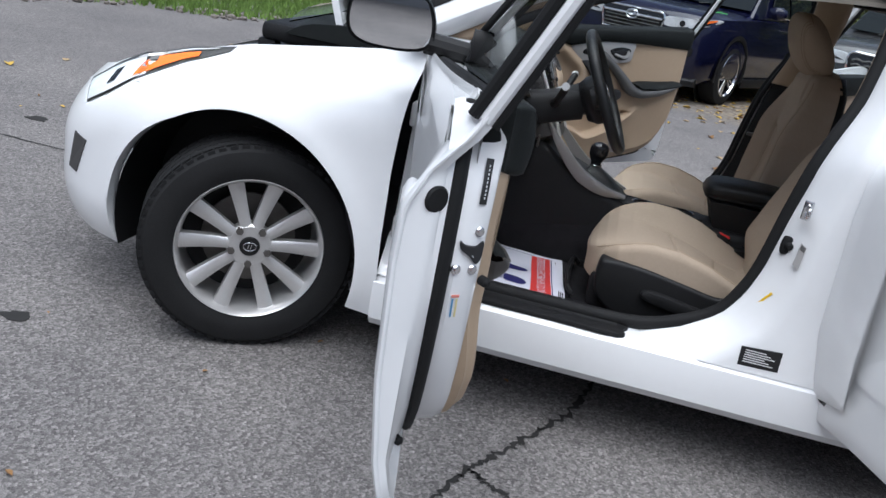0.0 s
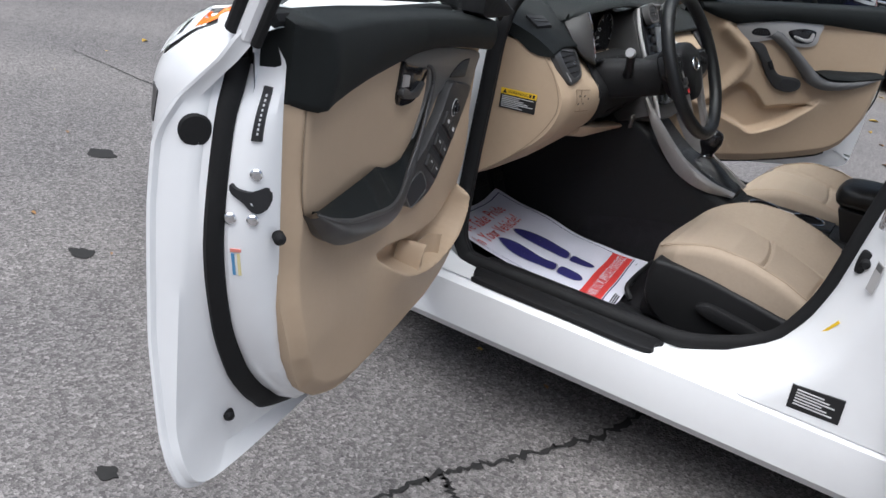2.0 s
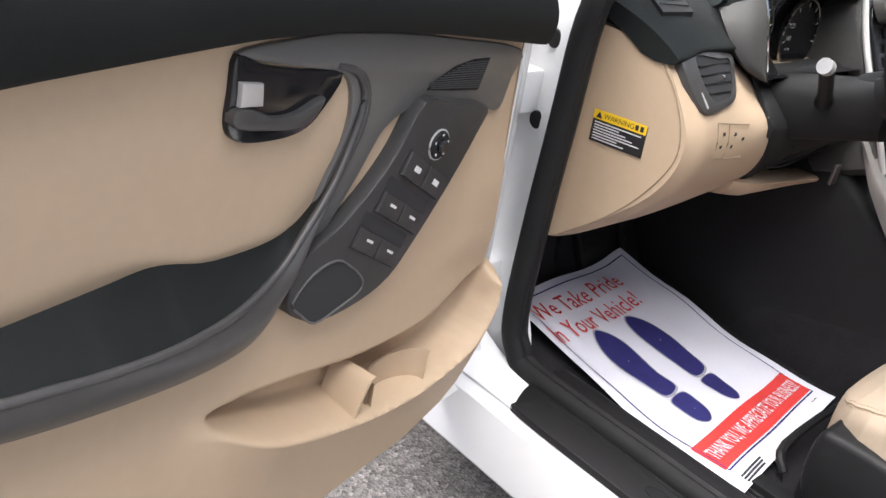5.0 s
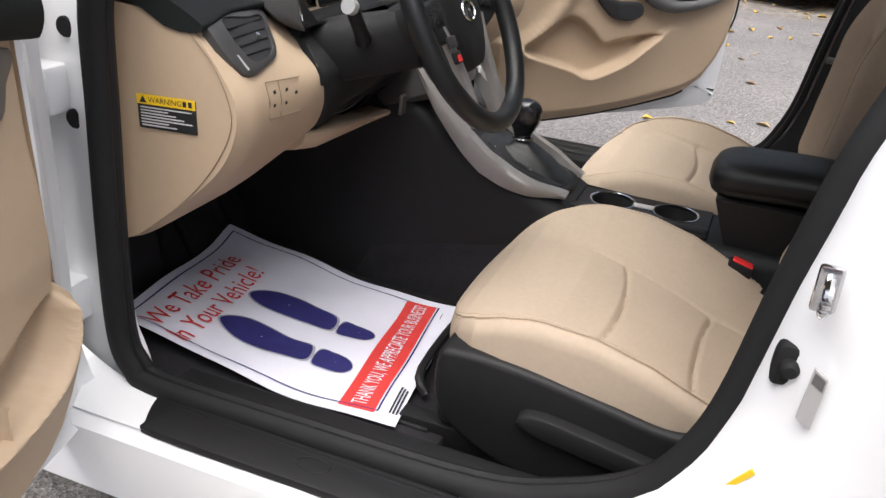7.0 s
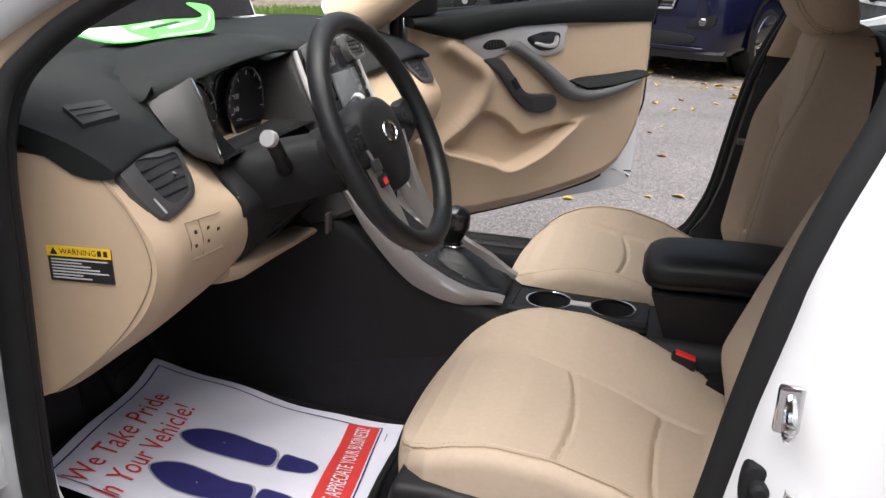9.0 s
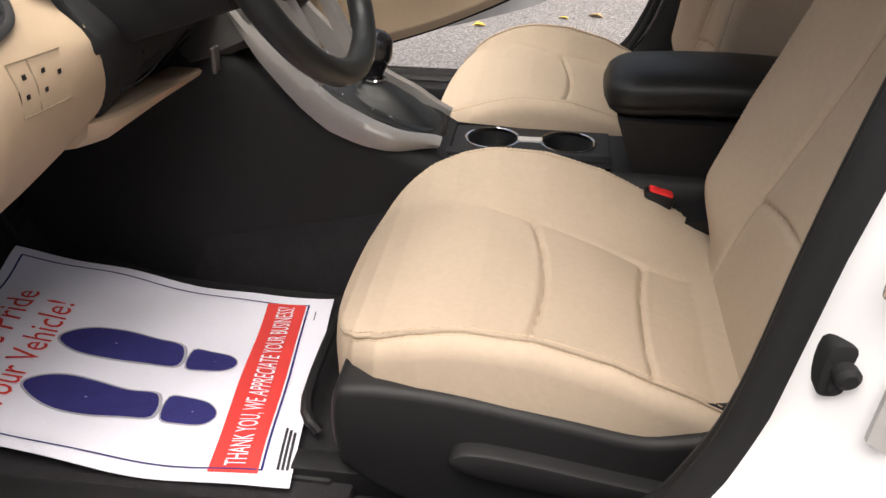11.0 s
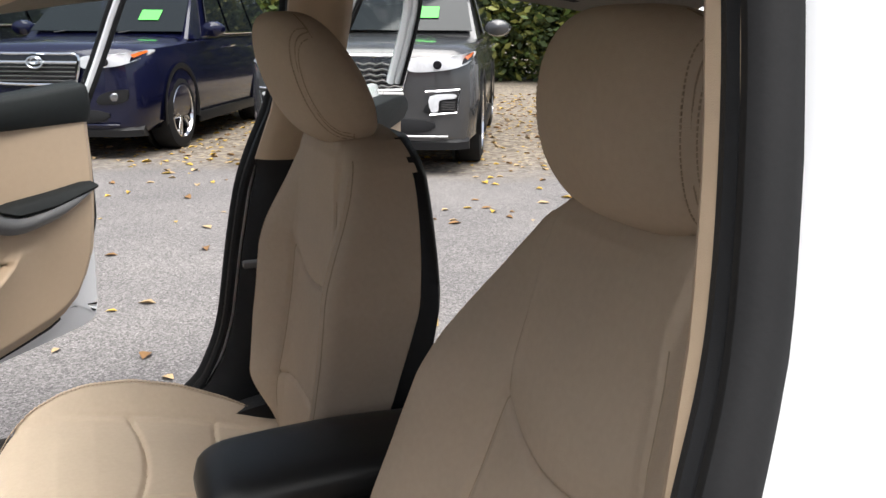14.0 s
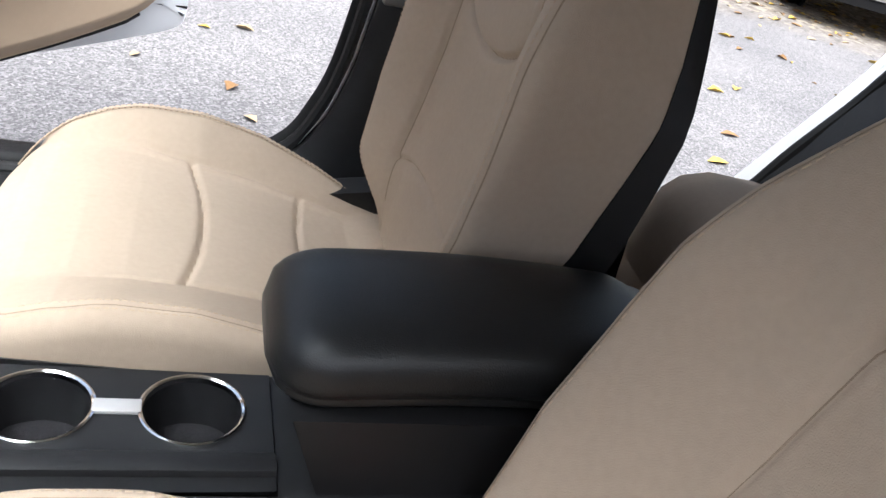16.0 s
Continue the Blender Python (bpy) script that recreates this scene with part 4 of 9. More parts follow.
    def pad(s, r):
        u = 0.142 + 0.906 * s
        v = pad_lo(u) + (pad_hi(u) - pad_lo(u)) * r
        w = D_BASE(u) + 0.008 + 0.020 * math.sin(math.pi * min(r * 0.9 + 0.10, 1)) ** 0.7 * sm(1.035, 0.995, u) - 0.05 * sm(0.88, 1.0, r)
        w -= 0.022 * sm(1.020, 1.048, u) + 0.010 * sm(0.03, 0.0, r) - 0.005 * math.exp(-((u - 1.012 - 0.05 * (v - 0.95)) / 0.010) ** 2)
        return (u, w, v)
    bm = bm_()
    sheet(bm, pad, 120, 24)
    for k in (0, 1):
        sheet(bm, lambda a, b: Vector(pad(k, a)) * (1 - b) + Vector((pad(k, a)[0], 0.05, pad(k, a)[2])) * b, 24, 2)
    sheet(bm, lambda a, b: Vector(pad(a, 0)) * (1 - b) + Vector((pad(a, 0)[0], 0.06, pad(a, 0)[2])) * b, 120, 1)
    P("upper_pad", bm, SOFT, "soft black upper door pad", sharp=60)
    # dark silver bezel that sweeps from the handle to the front corner
    bm = bm_()
    prism(bm, pts2([(0.640, 0.950), (0.579, 0.955), (0.515, 0.956), (0.424, 0.949), (0.311, 0.934), (0.178, 0.911), (0.190, 0.876), (0.206, 0.838), (0.250, 0.847), (0.298, 0.858), (0.351, 0.868), (0.394, 0.866), (0.432, 0.850), (0.455, 0.820), (0.485, 0.780), (0.530, 0.730),
                    (0.548, 0.735), (0.520, 0.800), (0.495, 0.845), (0.488, 0.885), (0.502, 0.915), (0.545, 0.926), (0.600, 0.937)], 3), G, -0.03, 0.006, 0.003)
    P("trim_bezel", bm, MIDSIL, "dark silver trim sweeping over the switches")
    # pull handle and armrest: seam line, raised rim and lower edge
    N_ = 90
    seam_ = resample([(0.508, 0.070, 0.918), (0.480, 0.066, 0.890), (0.477, 0.066, 0.862), (0.487, 0.068, 0.828), (0.507, 0.072, 0.792), (0.545, 0.085, 0.771), (0.588, 0.094, 0.765), (0.657, 0.098, 0.768), (0.706, 0.102, 0.782), (0.735, 0.108, 0.789), (0.775, 0.114, 0.790), (0.851, 0.119, 0.788), (0.912, 0.124, 0.788), (0.962, 0.128, 0.788), (0.992, 0.130, 0.790)], N_)
    rim_ = resample([(0.515, 0.092, 0.926), (0.488, 0.095, 0.917), (0.474, 0.096, 0.890), (0.488, 0.098, 0.848), (0.516, 0.104, 0.808), (0.552, 0.109, 0.773), (0.588, 0.114, 0.742), (0.65, 0.130, 0.728), (0.725, 0.148, 0.733), (0.79, 0.157, 0.743), (0.837, 0.160, 0.752), (0.913, 0.160, 0.765), (0.970, 0.155, 0.782), (0.998, 0.143, 0.795)], N_)
    edge_ = resample([(0.500, 0.085, 0.926), (0.470, 0.086, 0.914), (0.460, 0.088, 0.885), (0.470, 0.091, 0.850), (0.496, 0.098, 0.820), (0.522, 0.102, 0.785), (0.548, 0.105, 0.748), (0.572, 0.106, 0.708), (0.606, 0.110, 0.674), (0.66, 0.120, 0.672), (0.73, 0.129, 0.681), (0.835, 0.136, 0.700), (0.913, 0.138, 0.720), (0.960, 0.136, 0.746), (0.985, 0.132, 0.772), (0.996, 0.132, 0.786)], N_)
    bm = bm_()

    def band(s, r):
        i = s * N_
        a, b = rim_[int(i)], edge_[int(i)]
        p = a + (b - a) * r
        return p + Vector((0, 0.010 * math.sin(math.pi * r) * min(1, (a - b).length / 0.03), 0))
    sheet(bm, band, N_, 10)
    sheet(bm, lambda s, r: edge_[int(s * N_)] + (Vector((edge_[int(s * N_)].x, D_BASE(edge_[int(s * N_)].x) - 0.03, edge_[int(s * N_)].z + 0.004)) - edge_[int(s * N_)]) * r, N_, 2)
    tube(bm, [p + Vector((0, -0.001, 0)) for p in rim_], lambda t: 0.0042 - 0.002 * sm(0.9, 1.0, t), 8)
    P("pull_handle", bm, DARKSIL, "dark silver pull handle running into the armrest edge", sharp=60)
    bm = bm_()

    def arm(s, r):
        a, b = seam_[int(s * N_)], rim_[int(s * N_)]
        p = a + (b - a) * r
        return p + Vector((0, -0.004 * math.sin(math.pi * r), 0.004 * math.sin(math.pi * r) * sm(0.35, 0.55, s)))
    sheet(bm, arm, N_, 10)
    P("armrest", bm, SOFT, "black armrest pad", sharp=70)
    # inner handle in its recess
    bm = bm_()
    prism(bm, pts2([(0.640, 0.949), (0.645, 0.919), (0.648, 0.892), (0.640, 0.877), (0.619, 0.869), (0.579, 0.866), (0.550, 0.871), (0.530, 0.886), (0.507, 0.918), (0.56, 0.927), (0.609, 0.937)], 3), G, -0.02, 0.0065, 0.002)
    P("handle_bezel", bm, GLOSSB, "gloss black handle recess")
    bm = bm_()
    prism(bm, pts2([(0.645, 0.905), (0.620, 0.901), (0.600, 0.892), (0.571, 0.891), (0.536, 0.901), (0.552, 0.880), (0.584, 0.877), (0.643, 0.889)], 3), G, 0.004, 0.015, 0.004)
    P("inner_handle", bm, DARKSIL, "dark silver door release lever")
    bm = bm_()
    prism(bm, [(0.638, 0.927), (0.613, 0.923), (0.612, 0.903), (0.639, 0.906)], G, 0.004, 0.0125, 0.002)
    P("lock_tab", bm, SILVER, "silver lock tab")
    # tweeter
    bm = bm_()
    tw_o = [(0.370, 0.884), (0.350, 0.895), (0.322, 0.905), (0.285, 0.9095), (0.252, 0.908), (0.267, 0.871), (0.320, 0.877)]
    prism(bm, tw_o, G, 0.002, 0.0075, 0.001)
    tw = P("tweeter_grille", bm, BLACKP, "black tweeter grille")
    bm = bm_()
    for i in range(12):
        k = (i + 0.8) / 12.6
        tube(bm, [(0.267 - 0.013 * k, D_BASE(0.26) + 0.008, 0.873 + 0.034 * k), (0.366 - 0.10 * max(0, k - 0.3) ** 1.1, D_BASE(0.35) + 0.008, 0.884 + 0.025 * k)], 0.0008, 4)
    P("grille_bar", bm, DARKSIL, par=tw)
    # switch panel
    SW = 0.107
    bm = bm_()
    prism(bm, pts2([(0.385, 0.878), (0.33, 0.869), (0.258, 0.854), (0.272, 0.822), (0.313, 0.766), (0.362, 0.710), (0.402, 0.672), (0.449, 0.656), (0.510, 0.653), (0.545, 0.668), (0.566, 0.692), (0.553, 0.735), (0.498, 0.762), (0.451, 0.797), (0.418, 0.832)], 3), F, 0.06, SW, 0.005)
    sp = P("switch_panel", bm, SWITCHG, "dark grey switch panel")
    # flat black plate draws the shade of the tray's hollow
    bm = bm_()
    tray = pts2([(0.500, 0.724), (0.475, 0.708), (0.454, 0.686), (0.458, 0.672), (0.49, 0.663), (0.524, 0.657), (0.546, 0.675), (0.560, 0.694), (0.535, 0.718)], 3)
    prism(bm, tray, F, SW - 0.004, SW + 0.0006)
    P("storage_tray", bm, INK_AND_RECESS, "dark recessed tray", par=sp)
    bm = bm_()
    tube(bm, [(a, SW + 0.0008, b) for a, b in tray], 0.0014, 6, True)
    P("tray_rim", bm, MIDSIL, par=sp)

    def quad(o, e1, e2, a0, b0, a1, b1):
        return [(o[0] + e1[0] * a + e2[0] * b, o[1] + e1[1] * a + e2[1] * b) for a, b in ((a0, b0), (a1, b0), (a1, b1), (a0, b1))]
    e1, e2 = (-0.075, -0.047), (0.020, -0.033)
    for o, deep in (((0.402, 0.826), False), ((0.430, 0.801), True), ((0.462, 0.768), True)):
        k2 = e2 if deep else (0.014, -0.023)
        # raised black plate puts the shade of the well behind the switches
        bm = bm_()
        prism(bm, quad(o, e1, k2, -0.03, -0.05, 1.03, 1.05), F, SW - 0.003, SW + 0.0008)
        P("switch_well", bm, INK_AND_RECESS, par=sp)
        for j in (0, 1):
            a0, a1 = (0.01, 0.48) if j == 0 else (0.52, 0.99)
            bm = bm_()
            prism(bm, quad(o, e1, k2, a0, 0.40 if deep else 0.0, a1, 1.0), F, SW, SW + 0.005, 0.0015)
            sw_ = P("window_switch", bm, SWITCHG, "dark switch with pale mark")
            bm = bm_()
            prism(bm, quad(o, e1, k2, a0 + 0.17, 0.60 if deep else 0.36, a0 + 0.31, 0.68 if deep else 0.60), F, SW + 0.005, SW + 0.0056)
            P("switch_mark", bm, LABELW, par=sw_)
    kc = (0.352, 0.824)
    bm = bm_()
    disc(bm, (kc[0], SW - 0.001, kc[1]), (0, 1, 0), 0.0165, 0.0055, 32, 0.002)
    kn = P("mirror_knob", bm, BLACKP, "round mirror adjuster")
    bm = bm_()
    tube(bm, [(kc[0] + 0.0172 * math.cos(a), SW + 0.001, kc[1] + 0.0172 * math.sin(a)) for a in np.linspace(0, 2 * math.pi, 32, endpoint=False)], 0.0013, 6, True)
    P("knob_ring", bm, SILVER, "silver ring", par=kn)
    bm = bm_()
    disc(bm, (kc[0], SW + 0.004, kc[1]), (0, 1, 0), 0.008, 0.006, 20, 0.002)
    P("knob_cap", bm, GLOSSB, par=kn)
    for i in range(5):
        a = i * 2 * math.pi / 5 + 0.4
        bm = bm_()
        disc(bm, (kc[0] + 0.0122 * math.cos(a), SW + 0.004, kc[1] + 0.0122 * math.sin(a)), (0, 1, 0), 0.0016, 0.0010, 8)
        P("knob_mark", bm, LABELW, par=kn)
    door_window(P, F)
    # fittings on the shut face
    e_u = curve_at([(p[1], p[0]) for p in reversed(edge[54:90])])
    i_u = curve_at([(p[1], p[0]) for p in reversed(strip_i[54:90])])
    face_k = curve_at([(0.045, 0.0), (0.062, -0.10), (0.086, 0.12), (0.100, 0.55), (0.103, 1.0)])
    surf = lambda w, v: i_u(v) + (e_u(v) - i_u(v)) * face_k(w)
    ef = lambda a, b, w: (surf(a, b) + w, a, b)
    bm = bm_()
    disc(bm, (1.101, 0.014, 0.903), (0.75, 0.65, 0), 0.021, 0.006, 28, 0.003)
    P("plug", bm, RUBBER, "round black rubber plug")
    bm = bm_()
    sheet(bm, lambda a, b: ef(0.079 + 0.011 * a, 0.900 + 0.066 * b, 0.0035), 4, 12, 0.003, (-1, 0, 0))
    lb = P("sticker", bm, LABELB, "narrow black label with fine print")
    for i in range(9):
        bm = bm_()
        prism(bm, [(0.0845, 0.908 + 0.0058 * i), (0.0865, 0.908 + 0.0058 * i), (0.0865, 0.911 + 0.0058 * i), (0.0845, 0.911 + 0.0058 * i)], ef, 0.0036, 0.0042)
        P("print_bar", bm, LABELW, par=lb)
    for w, v in ((0.087, 0.857), (0.062, 0.795), (0.087, 0.795)):
        bm = bm_()
        disc(bm, (surf(w, v) - 0.002, w, v), (1, 0.5, 0), 0.0080, 0.006, 18, 0.002)
        disc(bm, (surf(w, v) + 0.003, w + 0.0018, v), (1, 0.5, 0), 0.0040, 0.0025, 6)
        P("bolt", bm, CHROME, "bright bolt head")
    # proud black plate stands for the shade in the latch opening
    bm = bm_()
    prism(bm, pts2([(0.062, 0.842), (0.070, 0.836), (0.086, 0.834), (0.099, 0.838), (0.100, 0.812), (0.092, 0.804), (0.080, 0.818), (0.064, 0.830)], 3), ef, -0.006, 0.0060)
    P("latch", bm, INK_AND_RECESS, "black latch opening")
    for a0, mat in ((0.066, LABELC), (0.0725, CREAM)):
        bm = bm_()
        prism(bm, [(a0, 0.745), (a0 + 0.003, 0.745), (a0 + 0.0045, 0.712), (a0 + 0.0015, 0.712)], ef, -0.001, 0.0018)
        P("sticker", bm, mat, "small coloured strip sticker")
    bm = bm_()
    prism(bm, [(0.065, 0.752), (0.077, 0.752), (0.077, 0.7475), (0.065, 0.7475)], ef, -0.001, 0.0018)
    P("sticker", bm, PALERED, "small coloured strip sticker")
    for c_ in ((1.040, 0.108, 0.768), (0.985, 0.022, 0.425)):
        bm = bm_()
        disc(bm, c_, (1, 0.9, 0), 0.0085, 0.018, 16, 0.005)
        P("stud", bm, RUBBER, "black rubber stud")
    return door


def passenger_door(m):
    """The open passenger door, in the same frame as the driver's."""
    door = thing_part("passenger_door", car, "white front door standing open, beige and black inner trim")
    F = lambda a, b, w: (a, w, b)
    P = lambda n_, bm_in, mat, label="", par=None, **kw: part(n_, bm_in, mat, par or door, label, m, **kw)
    out = pts2([(0.0, 0.33)] + DOOR_OUT[1:14] + [(1.120, 0.47), (1.112, 0.41), (1.08, 0.377), (0.98, 0.364), (0.70, 0.348), (0.35, 0.338)], 6)
    # shell: outer skin, folded flange, shut face that recedes towards the sill
    unit = offset(out, 1.0)

    def inset(i, d, w):
        d += (0.145 * sm(0.71, 0.38, out[i][1]) + 0.018 * sm(0.92, 1.0, out[i][1])) * sm(0.018, 0.034, w) * sm(0.4, 0.6, out[i][0])
        return out[i][0] + (unit[i][0] - out[i][0]) * d, out[i][1] + (unit[i][1] - out[i][1]) * d

    face_d = curve_at([(-0.02, 0.012), (0.016, 0.014), (0.034, 0.024), (0.05, 0.035), (0.085, 0.049), (0.098, 0.065), (0.11, 0.073)])
    bm = bm_()
    levels = [(0.16, lambda v: SKINW(v) - 0.004), (0.05, lambda v: SKINW(v) - 0.003), (0.008, lambda v: SKINW(v)), (0.0, lambda v: SKINW(v) + 0.004), (0.002, lambda v: SKINW(v) + 0.008), (0.012, lambda v: SKINW(v) + 0.012),
              (0.014, lambda v: max(SKINW(v) + 0.02, 0.016)), (0.024, lambda v: 0.034), (0.035, lambda v: 0.05), (0.046, lambda v: 0.066), (0.058, lambda v: 0.060), (0.066, lambda v: 0.045), (0.080, lambda v: 0.020), (0.16, lambda v: 0.008), (0.19, lambda v: 0.005)]
    rs = []
    for n_, (d, wf) in enumerate(levels):
        lp = [inset(i, d, wf(out[i][1])) for i in range(len(out))]
        rs.append([(u, wf(v0[1]) - (0.10 * (1 - max(v0[0], 0) / 1.1) * sm(0.88, 1.04, v0[1]) if d < 0.02 or n_ < 2 else 0), v) for (u, v), v0 in zip(lp, out)])
    rings(bm, rs, caps=True)
    fix(bm)
    P("door_shell", bm, WHITE, "white painted steel shell", sharp=40)
    # weather strip
    bm = bm_()
    rs = []
    for i in range(len(out)):
        if out[i][0] > 0.42 and out[i][1] < 1.03:
            sec = []
            for w, o in ((0.041, 0.0), (0.044, 0.006), (0.051, 0.009), (0.058, 0.007), (0.062, 0.0), (0.05, -0.01)):
                u, v = inset(i, face_d(w) - o, w)
                sec.append((u, w, v))
            rs.append((i, sec))
    rs = [q for _, q in rs]
    rings(bm, rs)
    fix(bm)
    P("weather_strip", bm, RUBBER, "black rubber weather strip")
    # beige trim panel: flowing front roll, wide map pocket
    lead = curve_at([(0.352, 0.34), (0.358, 0.25), (0.38, 0.20), (0.45, 0.175), (1.0, 0.170)])
    trail = curve_at([(0.352, 0.40), (0.362, 0.50), (0.375, 0.60), (0.392, 0.70), (0.412, 0.80), (0.432, 0.885), (0.455, 0.935), (0.49, 0.982), (0.55, 1.020), (0.617, 1.045), (0.75, 1.060), (0.85, 1.064), (1.0, 1.060)])
    bot = curve_at([(0.17, 0.45), (0.20, 0.38), (0.25, 0.358), (0.40, 0.352), (0.50, 0.362), (0.60, 0.375), (0.70, 0.392), (0.80, 0.412), (0.885, 0.432), (0.935, 0.455), (0.982, 0.49), (1.06, 0.55)])
    pocket = pts2([(0.27, 0.585), (0.36, 0.553), (0.46, 0.522), (0.50, 0.503), (0.54, 0.501), (0.60, 0.523), (0.66, 0.553), (0.72, 0.600), (0.776, 0.645), (0.70, 0.636), (0.62, 0.622), (0.57, 0.612), (0.52, 0.655), (0.46, 0.690), (0.41, 0.690), (0.34, 0.640)], 3)
    lip_v = curve_at([(0.20, 0.61), (0.27, 0.59), (0.36, 0.56), (0.46, 0.53), (0.52, 0.515), (0.60, 0.54), (0.66, 0.572), (0.72, 0.615), (0.80, 0.66)])
    roll = pts2([(0.30, 0.90), (0.358, 0.862), (0.404, 0.832), (0.426, 0.790), (0.409, 0.730), (0.35, 0.655), (0.28, 0.60)], 5, False)

    def panel_w(u, v, e=1.0):
        w = 0.105 + 0.012 * sm(0.70, 1.0, u) * sm(0.50, 0.70, v) - 0.022 * (1 - sm(0.0, 0.030, e))
        if v < 0.76:
            d = inside((u, v), pocket)
            below = sm(lip_v(u) + 0.016, lip_v(u) - 0.004, v)
            w += 0.032 * below * math.exp(-max(d, 0) / 0.09) * sm(0.90, 0.72, u)
            w -= (0.030 + 0.030 * below) * sm(0.003, -0.016, d)
        if u < 0.52 and v > 0.55:
            w += 0.024 * math.exp(-(min(math.hypot(u - a, v - b) for a, b in roll) / 0.030) ** 2)
        return w

    def f(s, r):
        v = 0.352 + 0.633 * r ** 1.3
        u = lead(v) + (trail(v) - lead(v)) * s
        e = min(u - lead(v), trail(v) - u, (v - bot(u)) * 0.8)
        return (u, panel_w(u, v, max(e, 0.0)), v)
    bm = bm_()
    sheet(bm, f, 200, 140)
    low = lambda p: (p[0], 0.07, p[2])
    for k in (0, 1):
        sheet(bm, lambda a, b: Vector(f(k, a)) * (1 - b) + Vector(low(f(k, a))) * b, 90, 2)
    sheet(bm, lambda a, b: Vector(f(a, 0)) * (1 - b) + Vector(low(f(a, 0))) * b, 90, 2)
    P("trim_panel", bm, BEIGE, "moulded beige trim panel with map pocket", sharp=75)
    # black lower edge strip
    bm = bm_()
    tube(bm, [(a, 0.078, bot(a) - 0.004) for a in np.linspace(0.25, 0.92, 40)], 0.006, 6)
    P("lower_strip", bm, RUBBER, "thin black strip under the trim")
    # upper black pad
    pad_lo = curve_at([(0.17, 0.955), (0.25, 0.935), (0.335, 0.920), (0.43, 0.942), (0.533, 0.961), (0.74, 0.970), (1.06, 0.970)])
    pad_hi = curve_at([(0.17, 0.985), (0.264, 0.998), (0.507, 1.026), (0.80, 1.055), (1.06, 1.080)])

    def pad(s, r):
        u = 0.170 + 0.894 * s
        v = pad_lo(u) + (pad_hi(u) - pad_lo(u)) * r
        return (u, 0.112 + 0.020 * math.sin(math.pi * min(r * 0.9 + 0.10, 1)) ** 0.7 - 0.05 * sm(0.88, 1.0, r) - 0.010 * sm(0.03, 0.0, r) - 0.02 * sm(1.04, 1.064, u), v)
    bm = bm_()
    sheet(bm, pad, 100, 20)
    for k in (0, 1):
        sheet(bm, lambda a, b: Vector(pad(k, a)) * (1 - b) + Vector((pad(k, a)[0], 0.05, pad(k, a)[2])) * b, 20, 2)
    sheet(bm, lambda a, b: Vector(pad(a, 0)) * (1 - b) + Vector((pad(a, 0)[0], 0.06, pad(a, 0)[2])) * b, 100, 1)
    P("upper_pad", bm, SOFT, "soft black upper door pad", sharp=60)
    # silver-grey bezel from the front corner to the handle
    H = lambda a, b, w: (a, 0.105 + w, b)
    bm = bm_()
    prism(bm, pts2([(0.340, 0.920), (0.43, 0.941), (0.54, 0.960), (0.63, 0.966), (0.709, 0.968), (0.706, 0.925), (0.700, 0.885), (0.637, 0.868), (0.585, 0.878), (0.544, 0.885), (0.50, 0.880), (0.455, 0.866), (0.412, 0.858), (0.37, 0.885)], 3), H, -0.02, 0.010, 0.004)
    P("trim_bezel", bm, SILVER, "silver trim round the inner handle")
    bm = bm_()
    prism(bm, pts2([(0.408, 0.899), (0.428, 0.918), (0.470, 0.920), (0.484, 0.912), (0.490, 0.897), (0.43, 0.889)], 3), H, 0.006, 0.0115, 0.001)
    tw = P("tweeter_grille", bm, BLACKP, "black tweeter grille")
    bm = bm_()
    for i in range(6):
        tube(bm, [(0.422 + 0.011 * i, 0.1168, 0.894 + 0.001 * i), (0.426 + 0.010 * i, 0.1168, 0.915)], 0.0009, 4)
    P("grille_bar", bm, DARKSIL, par=tw)
    bm = bm_()
    prism(bm, pts2([(0.564, 0.920), (0.595, 0.936), (0.640, 0.944), (0.683, 0.938), (0.686, 0.915), (0.677, 0.894), (0.645, 0.884), (0.605, 0.888)], 4), H, 0.006, 0.012, 0.002)
    P("handle_bezel", bm, GLOSSB, "gloss black handle recess")
    bm = bm_()
    prism(bm, pts2([(0.595, 0.903), (0.640, 0.892), (0.672, 0.898), (0.678, 0.925), (0.668, 0.930), (0.660, 0.908), (0.635, 0.905), (0.60, 0.912)], 3), H, 0.010, 0.022, 0.003)
    P("inner_handle", bm, SILVER, "metal-look door release lever")
    # pull handle flowing into the armrest
    N_ = 70
    up_ = resample([(0.520, 0.112, 0.922), (0.548, 0.116, 0.910), (0.580, 0.120, 0.888), (0.634, 0.126, 0.852), (0.696, 0.134, 0.806), (0.738, 0.140, 0.776), (0.786, 0.146, 0.757), (0.84, 0.150, 0.757), (0.898, 0.150, 0.766), (0.97, 0.145, 0.782), (1.036, 0.132, 0.802)], N_)
    dn_ = resample([(0.468, 0.112, 0.880), (0.500, 0.114, 0.886), (0.540, 0.118, 0.868), (0.598, 0.122, 0.832), (0.668, 0.128, 0.774), (0.702, 0.134, 0.742), (0.745, 0.138, 0.722), (0.785, 0.140, 0.716), (0.83, 0.141, 0.720), (0.90, 0.140, 0.734), (0.96, 0.135, 0.754), (1.026, 0.126, 0.786)], N_)
    bm = bm_()
    sheet(bm, lambda s, r: up_[int(s * N_)] + (dn_[int(s * N_)] - up_[int(s * N_)]) * r + Vector((0, 0.010 * math.sin(math.pi * r), 0)), N_, 8)
    for line in (up_, dn_):
        sheet(bm, lambda s, r: line[int(s * N_)] + Vector((0, (0.085 - line[int(s * N_)].y) * r, 0)), N_, 2)
    P("pull_handle", bm, MIDSIL, "grey curved pull handle", sharp=60)
    bm = bm_()
    rs = []
